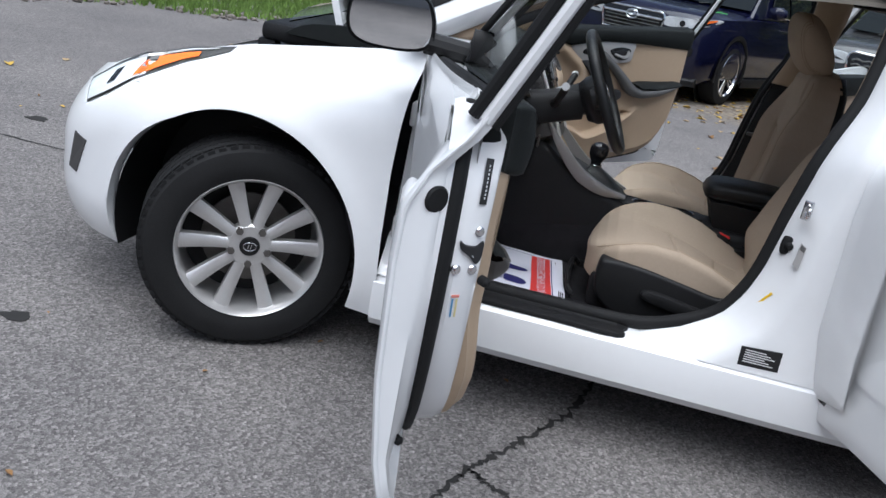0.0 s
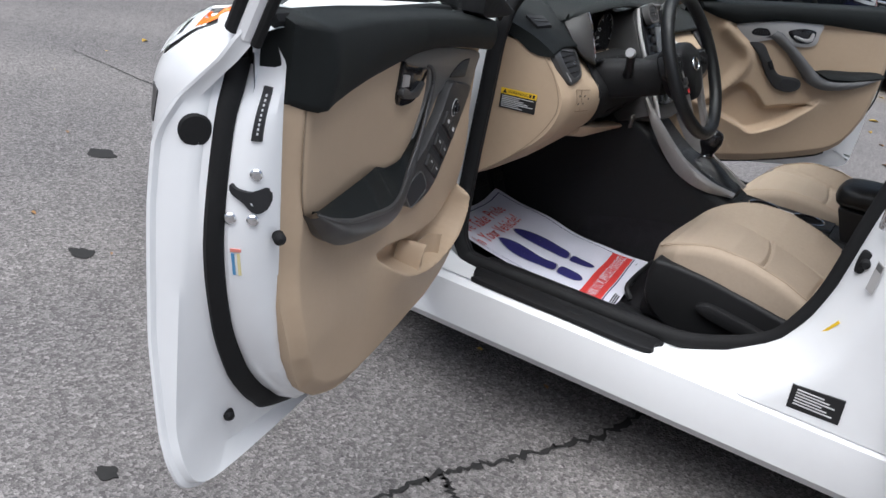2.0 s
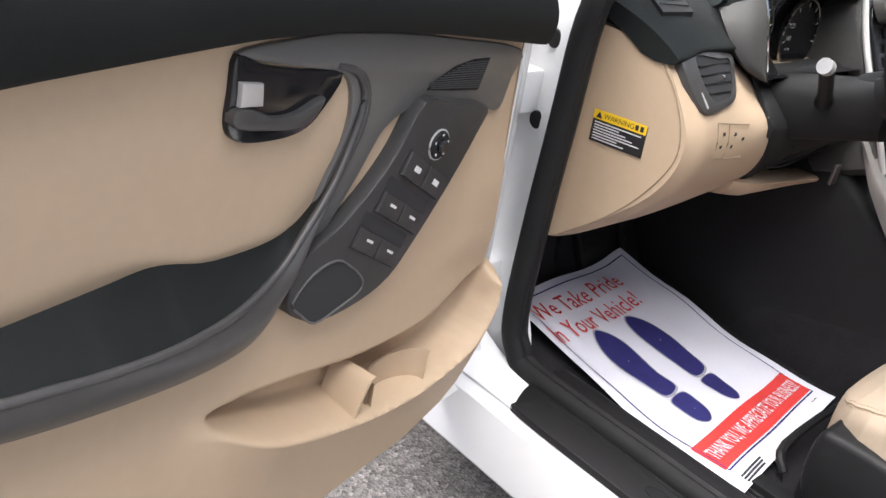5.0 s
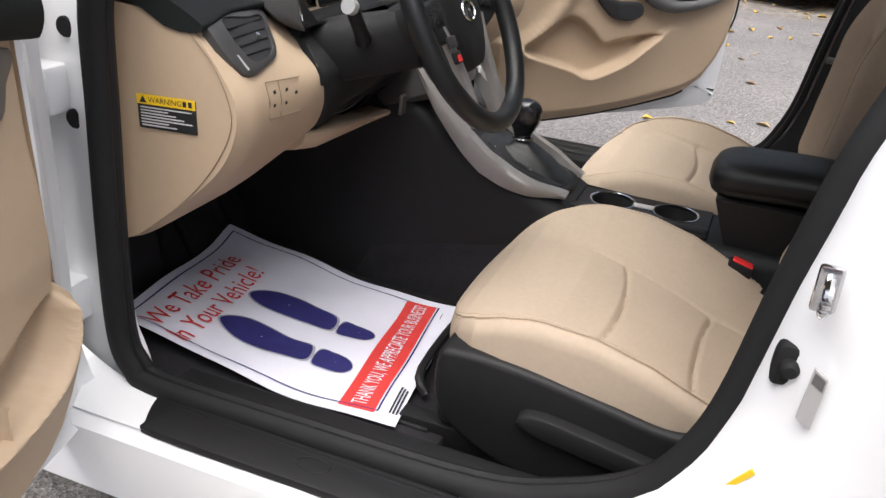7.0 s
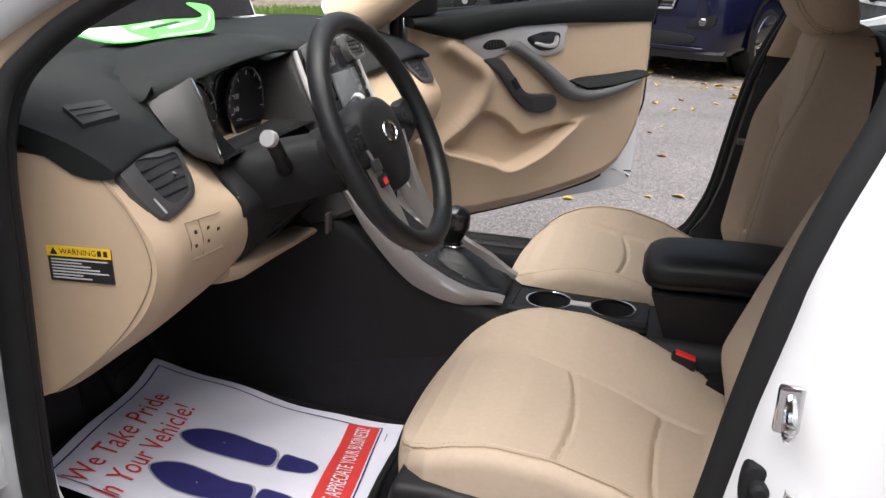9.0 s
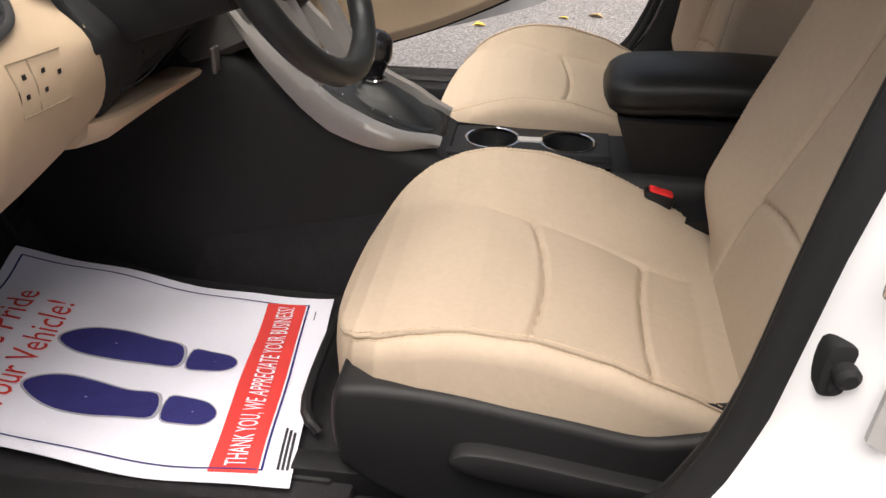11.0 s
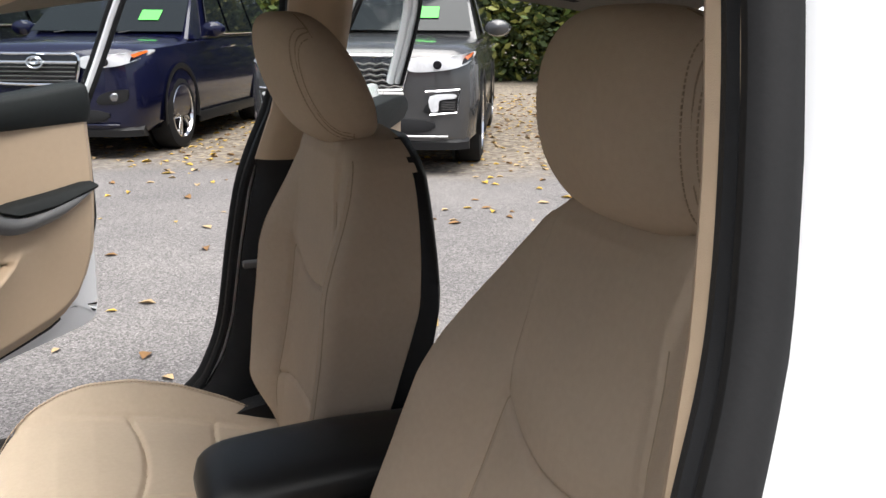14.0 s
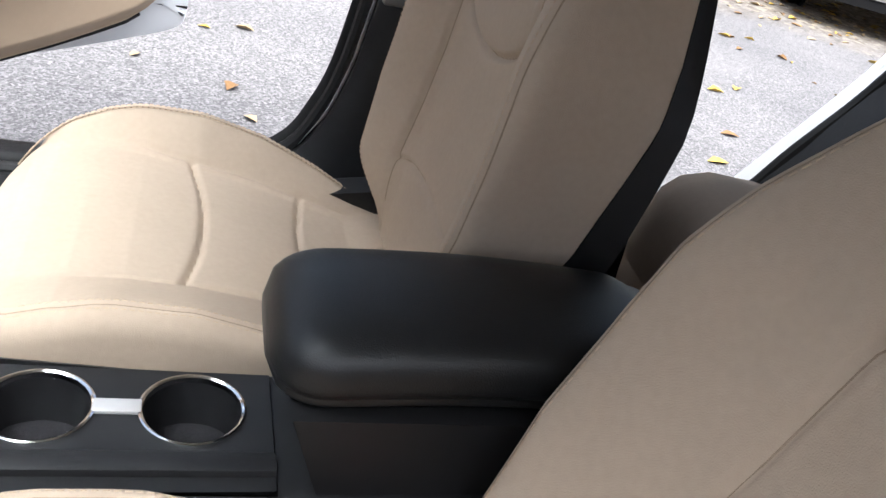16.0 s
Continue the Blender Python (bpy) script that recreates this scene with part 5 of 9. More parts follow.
    for t in np.linspace(0, 1, 20):
        u = 0.742 + 0.292 * t
        z0 = float(np.interp(u, [0.74, 0.786, 0.898, 1.036], [0.779, 0.762, 0.768, 0.800]))
        z1 = float(np.interp(u, [0.74, 0.78, 0.893, 1.0, 1.036], [0.784, 0.794, 0.803, 0.815, 0.812]))
        rs.append([(u, 0.09, z0), (u, 0.145, z0 - 0.004), (u, 0.150, z0 + 0.003), (u, 0.140, z0 + (z1 - z0) * 0.6), (u, 0.118, z1), (u, 0.09, z1)])
    rings(bm, rs)
    fix(bm)
    P("armrest", bm, SOFT, "dark armrest pad", sharp=60)
    # switch strip with its tray
    bm = bm_()
    prism(bm, pts2([(0.411, 0.859), (0.445, 0.832), (0.476, 0.806), (0.524, 0.744), (0.560, 0.710), (0.590, 0.690), (0.645, 0.683), (0.690, 0.704), (0.680, 0.740), (0.620, 0.745), (0.588, 0.748), (0.560, 0.764), (0.508, 0.827), (0.472, 0.861)], 3), H, -0.01, 0.014, 0.004)
    sp = P("switch_panel", bm, SWITCHG, "dark grey switch strip")
    # tray hollow as a flat plate coloured like its shade
    bm = bm_()
    prism(bm, pts2([(0.600, 0.700), (0.645, 0.694), (0.678, 0.708), (0.670, 0.732), (0.606, 0.734)], 3), H, 0.010, 0.0146)
    P("storage_tray", bm, INK_AND_RECESS, "dark recessed tray", par=sp)
    bm = bm_()
    prism(bm, [(0.513, 0.793), (0.528, 0.803), (0.550, 0.772), (0.535, 0.762)], H, 0.012, 0.019, 0.002)
    P("window_switch", bm, BLACKP, par=sp)
    door_window(P, F)
    return door


SWITCHG = material("switch_grey", (0.034, 0.033, 0.033), 0.45, spec=0.4, var=0.08, bump=0.2, bscale=1200)
CREAM = material("cream_print", (0.75, 0.66, 0.35), 0.6, var=0.05)
PALERED = material("pale_red_print", (0.72, 0.25, 0.2), 0.6, var=0.05)


A1 = radians(78.1)
D1, N1 = Vector((math.cos(A1), -math.sin(A1), 0)), Vector((math.sin(A1), math.cos(A1), 0))
O1 = Vector((0.479, -0.819, 0))
driver_door(Matrix(((D1.x, N1.x, 0, O1.x), (D1.y, N1.y, 0, O1.y), (0, 0, 1, 0), (0, 0, 0, 1))))
A2 = radians(40)
D2, N2 = Vector((math.cos(A2), math.sin(A2), 0)), Vector((math.sin(A2), -math.cos(A2), 0))
O2 = Vector((0.405, 0.80, 0)) + Vector((-0.005 * math.cos(A2) - 0.075 * math.sin(A2), -0.005 * math.sin(A2) + 0.075 * math.cos(A2), 0))
passenger_door(Matrix(((D2.x, N2.x, 0, O2.x), (D2.y, N2.y, 0, O2.y), (0, 0, 1, 0), (0, 0, 0, 1))))


def rear_door(k, angle):
    """Rear door standing open, hinged on the centre pillar."""
    a = radians(angle)
    d, n = Vector((math.cos(a), -math.sin(a), 0)), Vector((math.sin(a), math.cos(a), 0))
    o = Vector((1.60, -0.862, 0))
    m = side(k) @ Matrix(((d.x, n.x, 0, o.x), (d.y, n.y, 0, o.y), (0, 0, 1, 0), (0, 0, 0, 1)))
    door = thing_part("rear_door", car, "white rear door standing open")
    out = pts2([(0.0, 0.28), (-0.01, 0.5), (-0.01, 0.85), (0.01, 1.0), (0.4, 1.03), (0.8, 1.05), (0.86, 0.9), (0.80, 0.7), (0.68, 0.5), (0.60, 0.3), (0.5, 0.26), (0.2, 0.26)], 6)
    sw = curve_at([(0.25, 0.03), (0.36, 0.005), (0.5, -0.02), (0.80, -0.034), (0.90, -0.030), (1.0, 0.02), (1.06, 0.04)])
    bm = bm_()
    rs = []
    for dd, wf in ((0.16, -0.004), (0.05, -0.003), (0.008, 0), (0.0, 0.004), (0.002, 0.012), (0.03, 0.015), (0.04, 0.06), (0.07, 0.09), (0.16, 0.095)):
        rs.append([(u + 0.09 * sm(0.12, 0.0, v0[0]) * sm(0.012, 0.03, wf + 0.0), sw(v0[1]) + wf if wf < 0.05 else wf, v) for (u, v), v0 in zip(offset(out, dd), out)])
    rings(bm, rs)
    fix(bm)
    part("door_shell", bm, WHITE, door, "white painted steel shell", m, sharp=40)
    bm = bm_()
    prism(bm, offset(out, 0.07), lambda a_, b_, w: (a_, w, b_), 0.085, 0.125, 0.01)
    part("trim_panel", bm, BEIGE, door, "beige trim panel", m)
    bm = bm_()
    prism(bm, pts2([(0.07, 0.90), (0.40, 0.93), (0.77, 0.95), (0.78, 1.02), (0.40, 1.02), (0.07, 1.0)], 4), lambda a_, b_, w: (a_, w, b_), 0.085, 0.145, 0.012)
    part("upper_pad", bm, SOFT, door, "soft black upper door pad", m)
    bm = bm_()
    prism(bm, pts2([(0.15, 0.70), (0.62, 0.72), (0.66, 0.76), (0.55, 0.78), (0.3, 0.765), (0.2, 0.83), (0.15, 0.83)], 4), lambda a_, b_, w: (a_, w, b_), 0.115, 0.165, 0.012)
    part("armrest", bm, MIDSIL, door, "grey armrest and pull handle", m)
    fr = smoothline([(0.02, 0.045, 0.99), (0.03, 0.10, 1.13), (0.045, 0.165, 1.28), (0.065, 0.21, 1.385), (0.13, 0.222, 1.42), (0.4, 0.21, 1.40), (0.65, 0.18, 1.29), (0.80, 0.09, 1.06)], 6)
    bm = bm_()
    tube(bm, fr, 0.013, 8, flat=1.3)
    part("window_frame", bm, WHITE, door, "white window frame", m)
    bm = bm_()
    tube(bm, [p + Vector((0, 0.022, -0.003)) for p in fr], 0.010, 8)
    part("frame_flange", bm, WHITE, door, "white inner frame flange", m)
    bm = bm_()
    tube(bm, [p + Vector((0, 0.036, -0.010)) for p in fr], 0.006, 8)
    part("frame_seal", bm, RUBBER, door, "black frame seal", m)
    gt = curve_at([(0.03, 1.25), (0.07, 1.38), (0.13, 1.41), (0.4, 1.39), (0.65, 1.28), (0.79, 1.06)])
    bm = bm_()
    sheet(bm, lambda s, r: (0.03 + 0.76 * s, 0.05 + 0.4 * ((1.0 + (gt(0.03 + 0.76 * s) - 1.0) * r) - 0.98), 1.0 + (gt(0.03 + 0.76 * s) - 1.0) * r), 16, 5, 0.004, (0, 1, 0))
    g = part("window_pane", bm, GLASS, door, "clear window pane", m)
    g.visible_shadow = False
    for z in (0.44, 0.82):
        bm = bm_()
        box(bm, -0.035, -0.005, z - 0.03, 0.02, 0.06, z + 0.03, 0.006)
        part("door_hinge", bm, WHITE, door, m=m)


rear_door(1, 66)
rear_door(-1, 57)

# ---- seats ----
C_TOP = curve_at([(0.965, 0.436), (0.972, 0.455), (0.985, 0.472), (1.01, 0.488), (1.04, 0.497), (1.09, 0.503), (1.15, 0.500), (1.222, 0.487), (1.30, 0.464), (1.38, 0.442), (1.46, 0.420), (1.56, 0.40)])
C_HW = curve_at([(0.965, 0.085), (0.970, 0.112), (0.980, 0.152), (1.0, 0.204), (1.02, 0.234), (1.05, 0.257), (1.10, 0.268), (1.20, 0.272), (1.35, 0.270), (1.48, 0.255), (1.56, 0.245)])
B_X = curve_at([(0.40, 1.475), (0.47, 1.493), (0.54, 1.515), (0.62, 1.543), (0.72, 1.577), (0.82, 1.607), (0.92, 1.634), (0.98, 1.648), (1.02, 1.660), (1.045, 1.675), (1.062, 1.70)])
B_HW = curve_at([(0.40, 0.185), (0.47, 0.205), (0.55, 0.235), (0.65, 0.258), (0.74, 0.260), (0.80, 0.258), (0.86, 0.243), (0.92, 0.220), (0.97, 0.196), (1.01, 0.172), (1.035, 0.145), (1.052, 0.11), (1.060, 0.075), (1.063, 0.04)])
B_BACK = curve_at([(0.40, 1.575), (0.60, 1.65), (0.80, 1.725), (1.0, 1.765), (1.07, 1.765)])


def groove(d, wide=0.0045):
    return math.exp(-(d / wide) ** 2)


def corner(y, hw, r):
    """Drop of a rounded edge of radius r at half-width hw."""
    t = min(max((abs(y) - (hw - r)) / r, 0.0), 1.0)
    return r * (1 - math.sqrt(1 - t * t))


C_SEAM_I = curve_at([(0.95, 0.16), (1.05, 0.15), (1.15, 0.132), (1.222, 0.119), (1.38, 0.090), (1.56, 0.085)])
C_SEAM_O = curve_at([(0.95, 0.23), (1.05, 0.215), (1.15, 0.198), (1.222, 0.190), (1.38, 0.200), (1.56, 0.19)])
C_BOL = curve_at([(0.965, 0.0), (1.0, 0.008), (1.04, 0.022), (1.13, 0.048), (1.23, 0.062), (1.31, 0.064), (1.40, 0.048), (1.50, 0.02)])
B_SEAM = curve_at([(0.42, 0.110), (0.53, 0.112), (0.70, 0.112), (0.82, 0.109), (0.92, 0.118), (1.05, 0.12)])


def c_seam(x, y):
    """Half-width of the centre panel, wider on the outer side."""
    return C_SEAM_I(x) if y > 0 else C_SEAM_O(x)


SEAM_1 = lambda y: 1.212 + 0.020 * (1 - ((y + 0.035) / 0.155) ** 2)
SEAM_2 = lambda y: 1.362 + 0.011 * ((y + 0.055) / 0.145) ** 2


def cushion_z(x, y):
    hw = C_HW(x)
    ay = abs(y)
    bot = 0.425 - 0.02 * sm(1.05, 0.95, x)
    seam = c_seam(x, y)
    t = max(0.0, min(1.0, (ay - seam * 0.92) / max(hw * 0.95 - seam * 0.92, 0.02)))
    top = C_TOP(x) + C_BOL(x) * (0.5 * t + 0.5 * sm(0, 1, t))
    inner = sm(seam + 0.006, seam - 0.004, ay)
    g = 0.0080 * inner * (groove(x - SEAM_1(y), 0.0040) + groove(x - SEAM_2(y), 0.0040))
    g += 0.0050 * sm(1.05, 1.22, x) * groove(ay - seam, 0.004)
    g += 0.0022 * groove(ay - hw * 0.92, 0.003) * sm(0.99, 1.03, x)
    puff = 0.005 * inner * math.sin(math.pi * max(0, min(1, (x - SEAM_1(y)) / 0.15)))
    wrinkle = 0.0004 * math.sin(17 * x + 2 * math.sin(9 * y)) * math.sin(19 * y + 3 * x)
    r = min(0.030, hw * 0.5)
    return max(bot, top + puff + wrinkle - g - corner(y, hw, r) * (1 if top - bot > r else (top - bot) / r))


YOKE = lambda y: 0.772 + 0.048 * (abs(y + 0.025) / 0.135) ** 2.2
LOW_V = lambda y: 0.568 - 0.018 * ((y + 0.03) / 0.14) ** 2


def b_seam(y, z):
    return B_SEAM(z) + (0.0 if y > 0 else 0.048 * sm(0.98, 0.80, z))


def back_x(y, z):
    hw = B_HW(z)
    ay = abs(y)
    seam = b_seam(y, z)
    t = max(0.0, min(1.0, (ay - seam * 0.85) / max(hw * 0.93 - seam * 0.85, 0.02)))
    bol = 0.058 * (0.3 * t + 0.7 * sm(0, 1, t)) * sm(0.42, 0.55, z) * sm(1.03, 0.80, z)
    inner = sm(seam + 0.008, seam - 0.004, ay)
    yoke, low_v = YOKE(y), LOW_V(y)
    g = 0.0080 * inner * groove(z - yoke, 0.004) + 0.0065 * inner * groove(z - low_v, 0.004)
    g += 0.0042 * groove(ay - seam, 0.004) * sm(1.0, 0.93, z)
    g += 0.0022 * groove(ay - hw * 0.94, 0.003) * sm(1.02, 0.96, z)
    wrinkle = 0.0004 * math.sin(15 * z + 2 * math.sin(9 * y)) * math.sin(17 * y + 3 * z)
    f = B_X(z) - bol + 0.004 * inner * sm(0.5, 0.7, z) * sm(1.0, 0.9, z) + g + wrinkle - 0.010 * inner * sm(yoke - 0.01, yoke + 0.05, z)
    b = B_BACK(z)
    return min(b - 0.002, f + corner(y, hw, min(0.030, hw * 0.5)))


def front_seat(cy, k, slide, tilt):
    m = Matrix.Translation((slide, cy, 0)) @ Matrix.Diagonal((1, k, 1, 1))
    shear = Matrix(((1, 0, tilt, -0.5 * tilt), (0, 1, 0, 0), (0, 0, 1, 0), (0, 0, 0, 1)))
    mb = m @ shear
    seat = thing_part("front_seat", car, "front bucket seat in beige cloth")
    P = lambda n_, b_, mat, label="", par=None, **kw: part(n_, b_, mat, par or seat, label, m, **kw)
    B = lambda n_, b_, mat, label="", **kw: part(n_, b_, mat, seat, label, mb, **kw)
    bm = bm_()
    xs = [0.965 + 0.595 * (i / 190) ** 1.35 for i in range(191)]
    rs = []
    ys = [0.75 * t + 0.25 * math.sin(math.pi / 2 * t) for t in np.linspace(-1, 1, 191)]
    for x in xs:
        hw = C_HW(x)
        bot = 0.425 - 0.02 * sm(1.05, 0.95, x)
        up = [(x - 0.006 * (1 - q * q) * sm(0.99, 0.965, x), q * hw, cushion_z(x, q * hw)) for q in ys]
        dn = [(x, q * hw * 0.97, bot - 0.03) for q in np.linspace(1, -1, 8)]
        rs.append(up + dn)
    rings(bm, rs)
    fix(bm)
    P("seat_cushion", bm, CLOTH, "beige cloth seat cushion with curved seams", sharp=80)
    # twin stitching along the cushion edges
    bm = bm_()
    for sgn in (-1, 1):
        for fr_ in (0.895, 0.945):
            for i in range(64):
                x = 1.0 + 0.0078 * i
                a, b = [(xx, sgn * C_HW(xx) * fr_, cushion_z(xx, C_HW(xx) * fr_) + 0.0002) for xx in (x, x + 0.005)]
                tube(bm, [a, b], 0.0008, 4)
    tagged(P("stitching", bm, BEIGE, smooth=False), kind="stuff")
    # dark cords along the cushion seams add the shade of their grooves
    bm = bm_()
    lift = -0.0005
    for sgn in (-1, 1):
        tube(bm, [(x, sgn * C_HW(x) * 0.92, cushion_z(x, C_HW(x) * 0.92) + lift) for x in np.linspace(0.99, 1.50, 90)], 0.0013, 5)
    for fx_, lo_, hi_ in ((SEAM_1, -0.188, 0.118), (SEAM_2, -0.198, 0.091)):
        tube(bm, [(fx_(y), y, cushion_z(fx_(y), y) + lift) for y in np.linspace(lo_, hi_, 60)], 0.0012, 5)
    tagged(P("seam_thread", bm, SEAM), kind="stuff")
    # backrest seams: groove shade put in as dark cords
    bm = bm_()
    for sgn in (-1, 1):
        tube(bm, [(back_x(B_HW(z) * 0.94, z) + 0.0004, sgn * B_HW(z) * 0.94, z) for z in np.linspace(0.44, 1.02, 90)], 0.0013, 5)
        tube(bm, [(back_x(sgn * b_seam(sgn, z), z) + 0.0004, sgn * b_seam(sgn, z), z) for z in np.linspace(0.48, 0.95, 80)], 0.0011, 5)
    for zf in (YOKE, LOW_V):
        tube(bm, [(back_x(y, zf(y)) + 0.0004, y, zf(y)) for y in np.linspace(-0.155, 0.108, 60)], 0.0013, 5)
    tagged(B("seam_thread", bm, SEAM), kind="stuff")
    bm = bm_()
    rs = []
    for z in [0.40 + 0.663 * t for t in np.linspace(0, 1, 200)]:
        hw = B_HW(z)
        fr_ = [(back_x(q * hw, z), q * hw, z) for q in ys]
        b = B_BACK(z)
        bk = [(b, q * hw * 0.995, z) for q in np.linspace(1, -1, 8)]
        rs.append(fr_ + bk)
    rings(bm, rs)
    fix(bm)
    B("backrest", bm, CLOTH, "beige cloth backrest with side bolsters", sharp=80)
    bm = bm_()
    for sgn in (-1, 1):
        for i in range(70):
            z = 0.47 + 0.0075 * i
            p = []
            for zz in (z, z + 0.005):
                hw = B_HW(zz)
                yq = hw * 0.915
                p.append((back_x(yq, zz) - 0.0002, sgn * yq, zz))
            tube(bm, p, 0.0008, 4)
    tagged(B("stitching", bm, BEIGE, smooth=False), kind="stuff")
    bm = bm_()
    rs = []
    for z in [0.38 + 0.67 * t for t in np.linspace(0, 1, 24)]:
        hw = B_HW(min(z, 1.055)) * 0.97
        b = B_BACK(z)
        rs.append([(b - 0.008 - 0.045 * sm(1.02, 0.5, z), -hw * 1.036, z), (b + 0.006, -hw * 1.036, z), (b + 0.020, -hw * 0.93, z), (b + 0.03, -hw * 0.6, z), (b + 0.03, hw * 0.6, z), (b + 0.020, hw * 0.93, z), (b + 0.006, hw * 1.036, z), (b - 0.008 - 0.045 * sm(1.02, 0.5, z), hw * 1.036, z)])
    rings(bm, rs)
    fix(bm)
    B("back_panel", bm, BLACKP, "black seat back panel", sharp=60)
    # headrest: a rounded pad, fuller below, with a stitched seam near each side
    def rest(a, b):
        h = math.sin(a)
        r = abs(math.cos(a)) ** 0.62
        cx_, cy_ = math.copysign(abs(math.cos(b)) ** 0.80, math.cos(b)), math.copysign(abs(math.sin(b)) ** 0.80, math.sin(b))
        yy = 0.155 * r * cy_ * (1 - 0.06 * h)
        line = 0.128 * (0.72 + 0.28 * r)
        g = 0.004 * groove(abs(yy) - line, 0.005)
        return Vector((1.668 - 0.026 * h + (0.074 * r - g) * cx_ * (1 - 0.10 * h), yy, 1.142 + 0.108 * h))
    bm = bm_()
    rings(bm, [[rest(a, 2 * math.pi * j / 72) for j in range(72)] for a in np.linspace(-math.pi / 2 + 0.02, math.pi / 2 - 0.02, 48)])
    fix(bm)
    B("headrest", bm, CLOTH, "rounded beige cloth headrest", sharp=80)
    bm = bm_()

    def rest_at(a, y):
        """Front of the headrest at latitude a and offset y."""
        r = abs(math.cos(a)) ** 0.62
        q = max(-1.0, min(1.0, y / (0.155 * r * (1 - 0.06 * math.sin(a)))))
        b = math.asin(math.copysign(abs(q) ** (1 / 0.80), q))
        return rest(a, math.pi - b)
    for sgn in (-1, 1):
        for off in (-0.006, 0.006):
            for i in range(44):
                a = -1.15 + i * 0.052
                line = [sgn * (0.128 * (0.72 + 0.28 * abs(math.cos(aa)) ** 0.62) + off) for aa in (a, a + 0.034)]
                tube(bm, [rest_at(aa, y) + Vector((-0.0004, 0, 0)) for aa, y in zip((a, a + 0.034), line)], 0.0010, 4)
    tagged(B("stitching", bm, SEAM, smooth=False), kind="stuff")
    # dark cord for the shaded groove between the headrest stitches
    bm = bm_()
    for sgn in (-1, 1):
        tube(bm, [rest_at(a, sgn * 0.128 * (0.72 + 0.28 * abs(math.cos(a)) ** 0.62)) + Vector((0.0004, 0, 0)) for a in np.linspace(-1.25, 1.25, 60)], 0.0011, 5)
    tagged(B("seam_thread", bm, SEAM), kind="stuff")
    for y in (-0.06, 0.06):
        bm = bm_()
        tube(bm, [(1.690, y, 0.98), (1.675, y, 1.10)], 0.006, 10)
        B("headrest_post", bm, CHROME, "chrome headrest post")
        bm = bm_()
        disc(bm, (1.690, y, 1.040), (0, 0, 1), 0.017, 0.025, 16, 0.004)
        B("post_guide", bm, BLACKP)
    # side shield, lever and rails
    for sgn in (-1, 1):
        bm = bm_()
        prism(bm, pts2([(1.005, 0.462), (1.04, 0.478), (1.14, 0.474), (1.26, 0.455), (1.35, 0.440), (1.42, 0.452), (1.52, 0.462), (1.57, 0.41), (1.52, 0.33), (1.40, 0.285), (1.20, 0.285), (1.08, 0.315), (1.01, 0.37)], 5), lambda a, b, w: (a, sgn * w, b), 0.215, 0.278, 0.012, 3)
        P("side_shield", bm, BLACKP, "black plastic seat side shield")
    bm = bm_()
    prism(bm, pts2([(1.14, 0.405), (1.18, 0.418), (1.33, 0.395), (1.44, 0.375), (1.43, 0.355), (1.30, 0.365), (1.17, 0.385)], 5), lambda a, b, w: (a, -w, b), 0.27, 0.30, 0.006, 2)
    P("height_lever", bm, BLACKP, "long black height lever")
    bm = bm_()
    disc(bm, (1.42, -0.27, 0.36), (0, -1, 0), 0.034, 0.016, 28, 0.004)
    P("lever_boss", bm, BLACKP)
    bm = bm_()
    box(bm, 0.99, -0.23, 0.30, 1.5, 0.23, 0.41, 0.02)
    P("seat_base", bm, CARPET, "dark seat base")
    for y in (-0.21, 0.21):
        bm = bm_()
        box(bm, 0.93, y - 0.018, 0.262, 1.55, y + 0.018, 0.30, 0.003)
        box(bm, 0.91, y - 0.024, 0.262, 0.985, y + 0.024, 0.288, 0.005)
        P("seat_rail", bm, BLACKP, "dark steel seat rail")
    bm = bm_()
    tube(bm, smoothline([(0.95, -0.16, 0.30), (0.925, -0.12, 0.325), (0.925, 0.12, 0.325), (0.95, 0.16, 0.30)], 4), 0.008, 8)
    P("slide_bar", bm, BLACKP)
    # belt buckle on the inner side
    bm = bm_()
    ax = Matrix.Translation((1.402, 0.240, 0.487)) @ Matrix.Rotation(radians(15), 4, "Y")
    box(bm, -0.024, -0.012, -0.13, 0.024, 0.012, 0.008, 0.005, m=ax)
    P("belt_buckle", bm, BLACKP, "black belt buckle")
    bm = bm_()
    box(bm, -0.019, -0.009, 0.004, 0.019, 0.009, 0.012, 0.002, m=ax)
    P("buckle_button", bm, REDP, "red release button")
    return seat


front_seat(-0.37, 1, 0.0, 0.08)
front_seat(0.37, -1, 0.03, -0.19)

# rear bench
bench = thing_part("rear_bench", car, "beige cloth rear bench seat")
bm = bm_()
rs = []
for x, zt, zb in [(1.895, 0.47, 0.36), (1.90, 0.53, 0.335), (1.915, 0.575, 0.32), (1.945, 0.60, 0.31), (2.0, 0.612, 0.30), (2.1, 0.605, 0.30), (2.3, 0.575, 0.30), (2.5, 0.55, 0.30)]:
    r = []
    for q in np.linspace(-1, 1, 80):
        y = q * 0.71
        e = abs(q)
        r.append((x + 0.17 * sm(0.40, 0.73, abs(y)) * (2.5 - x) / 0.6, y, zb + (zt - 0.05 * sm(0.35, 0.71, abs(y)) + 0.012 * math.cos(3.0 * q * math.pi) - 0.010 * groove(abs(y) - 0.46 - 0.3 * (x - 1.9), 0.012) - zb) * (1 - e ** 10) ** (1 / 4)))
    r += [(x + 0.17 * sm(0.40, 0.73, 0.71 * abs(q)) * (2.5 - x) / 0.6, 0.71 * q, zb - 0.01) for q in np.linspace(1, -1, 12)]
    rs.append(r)
rings(bm, rs)
fix(bm)
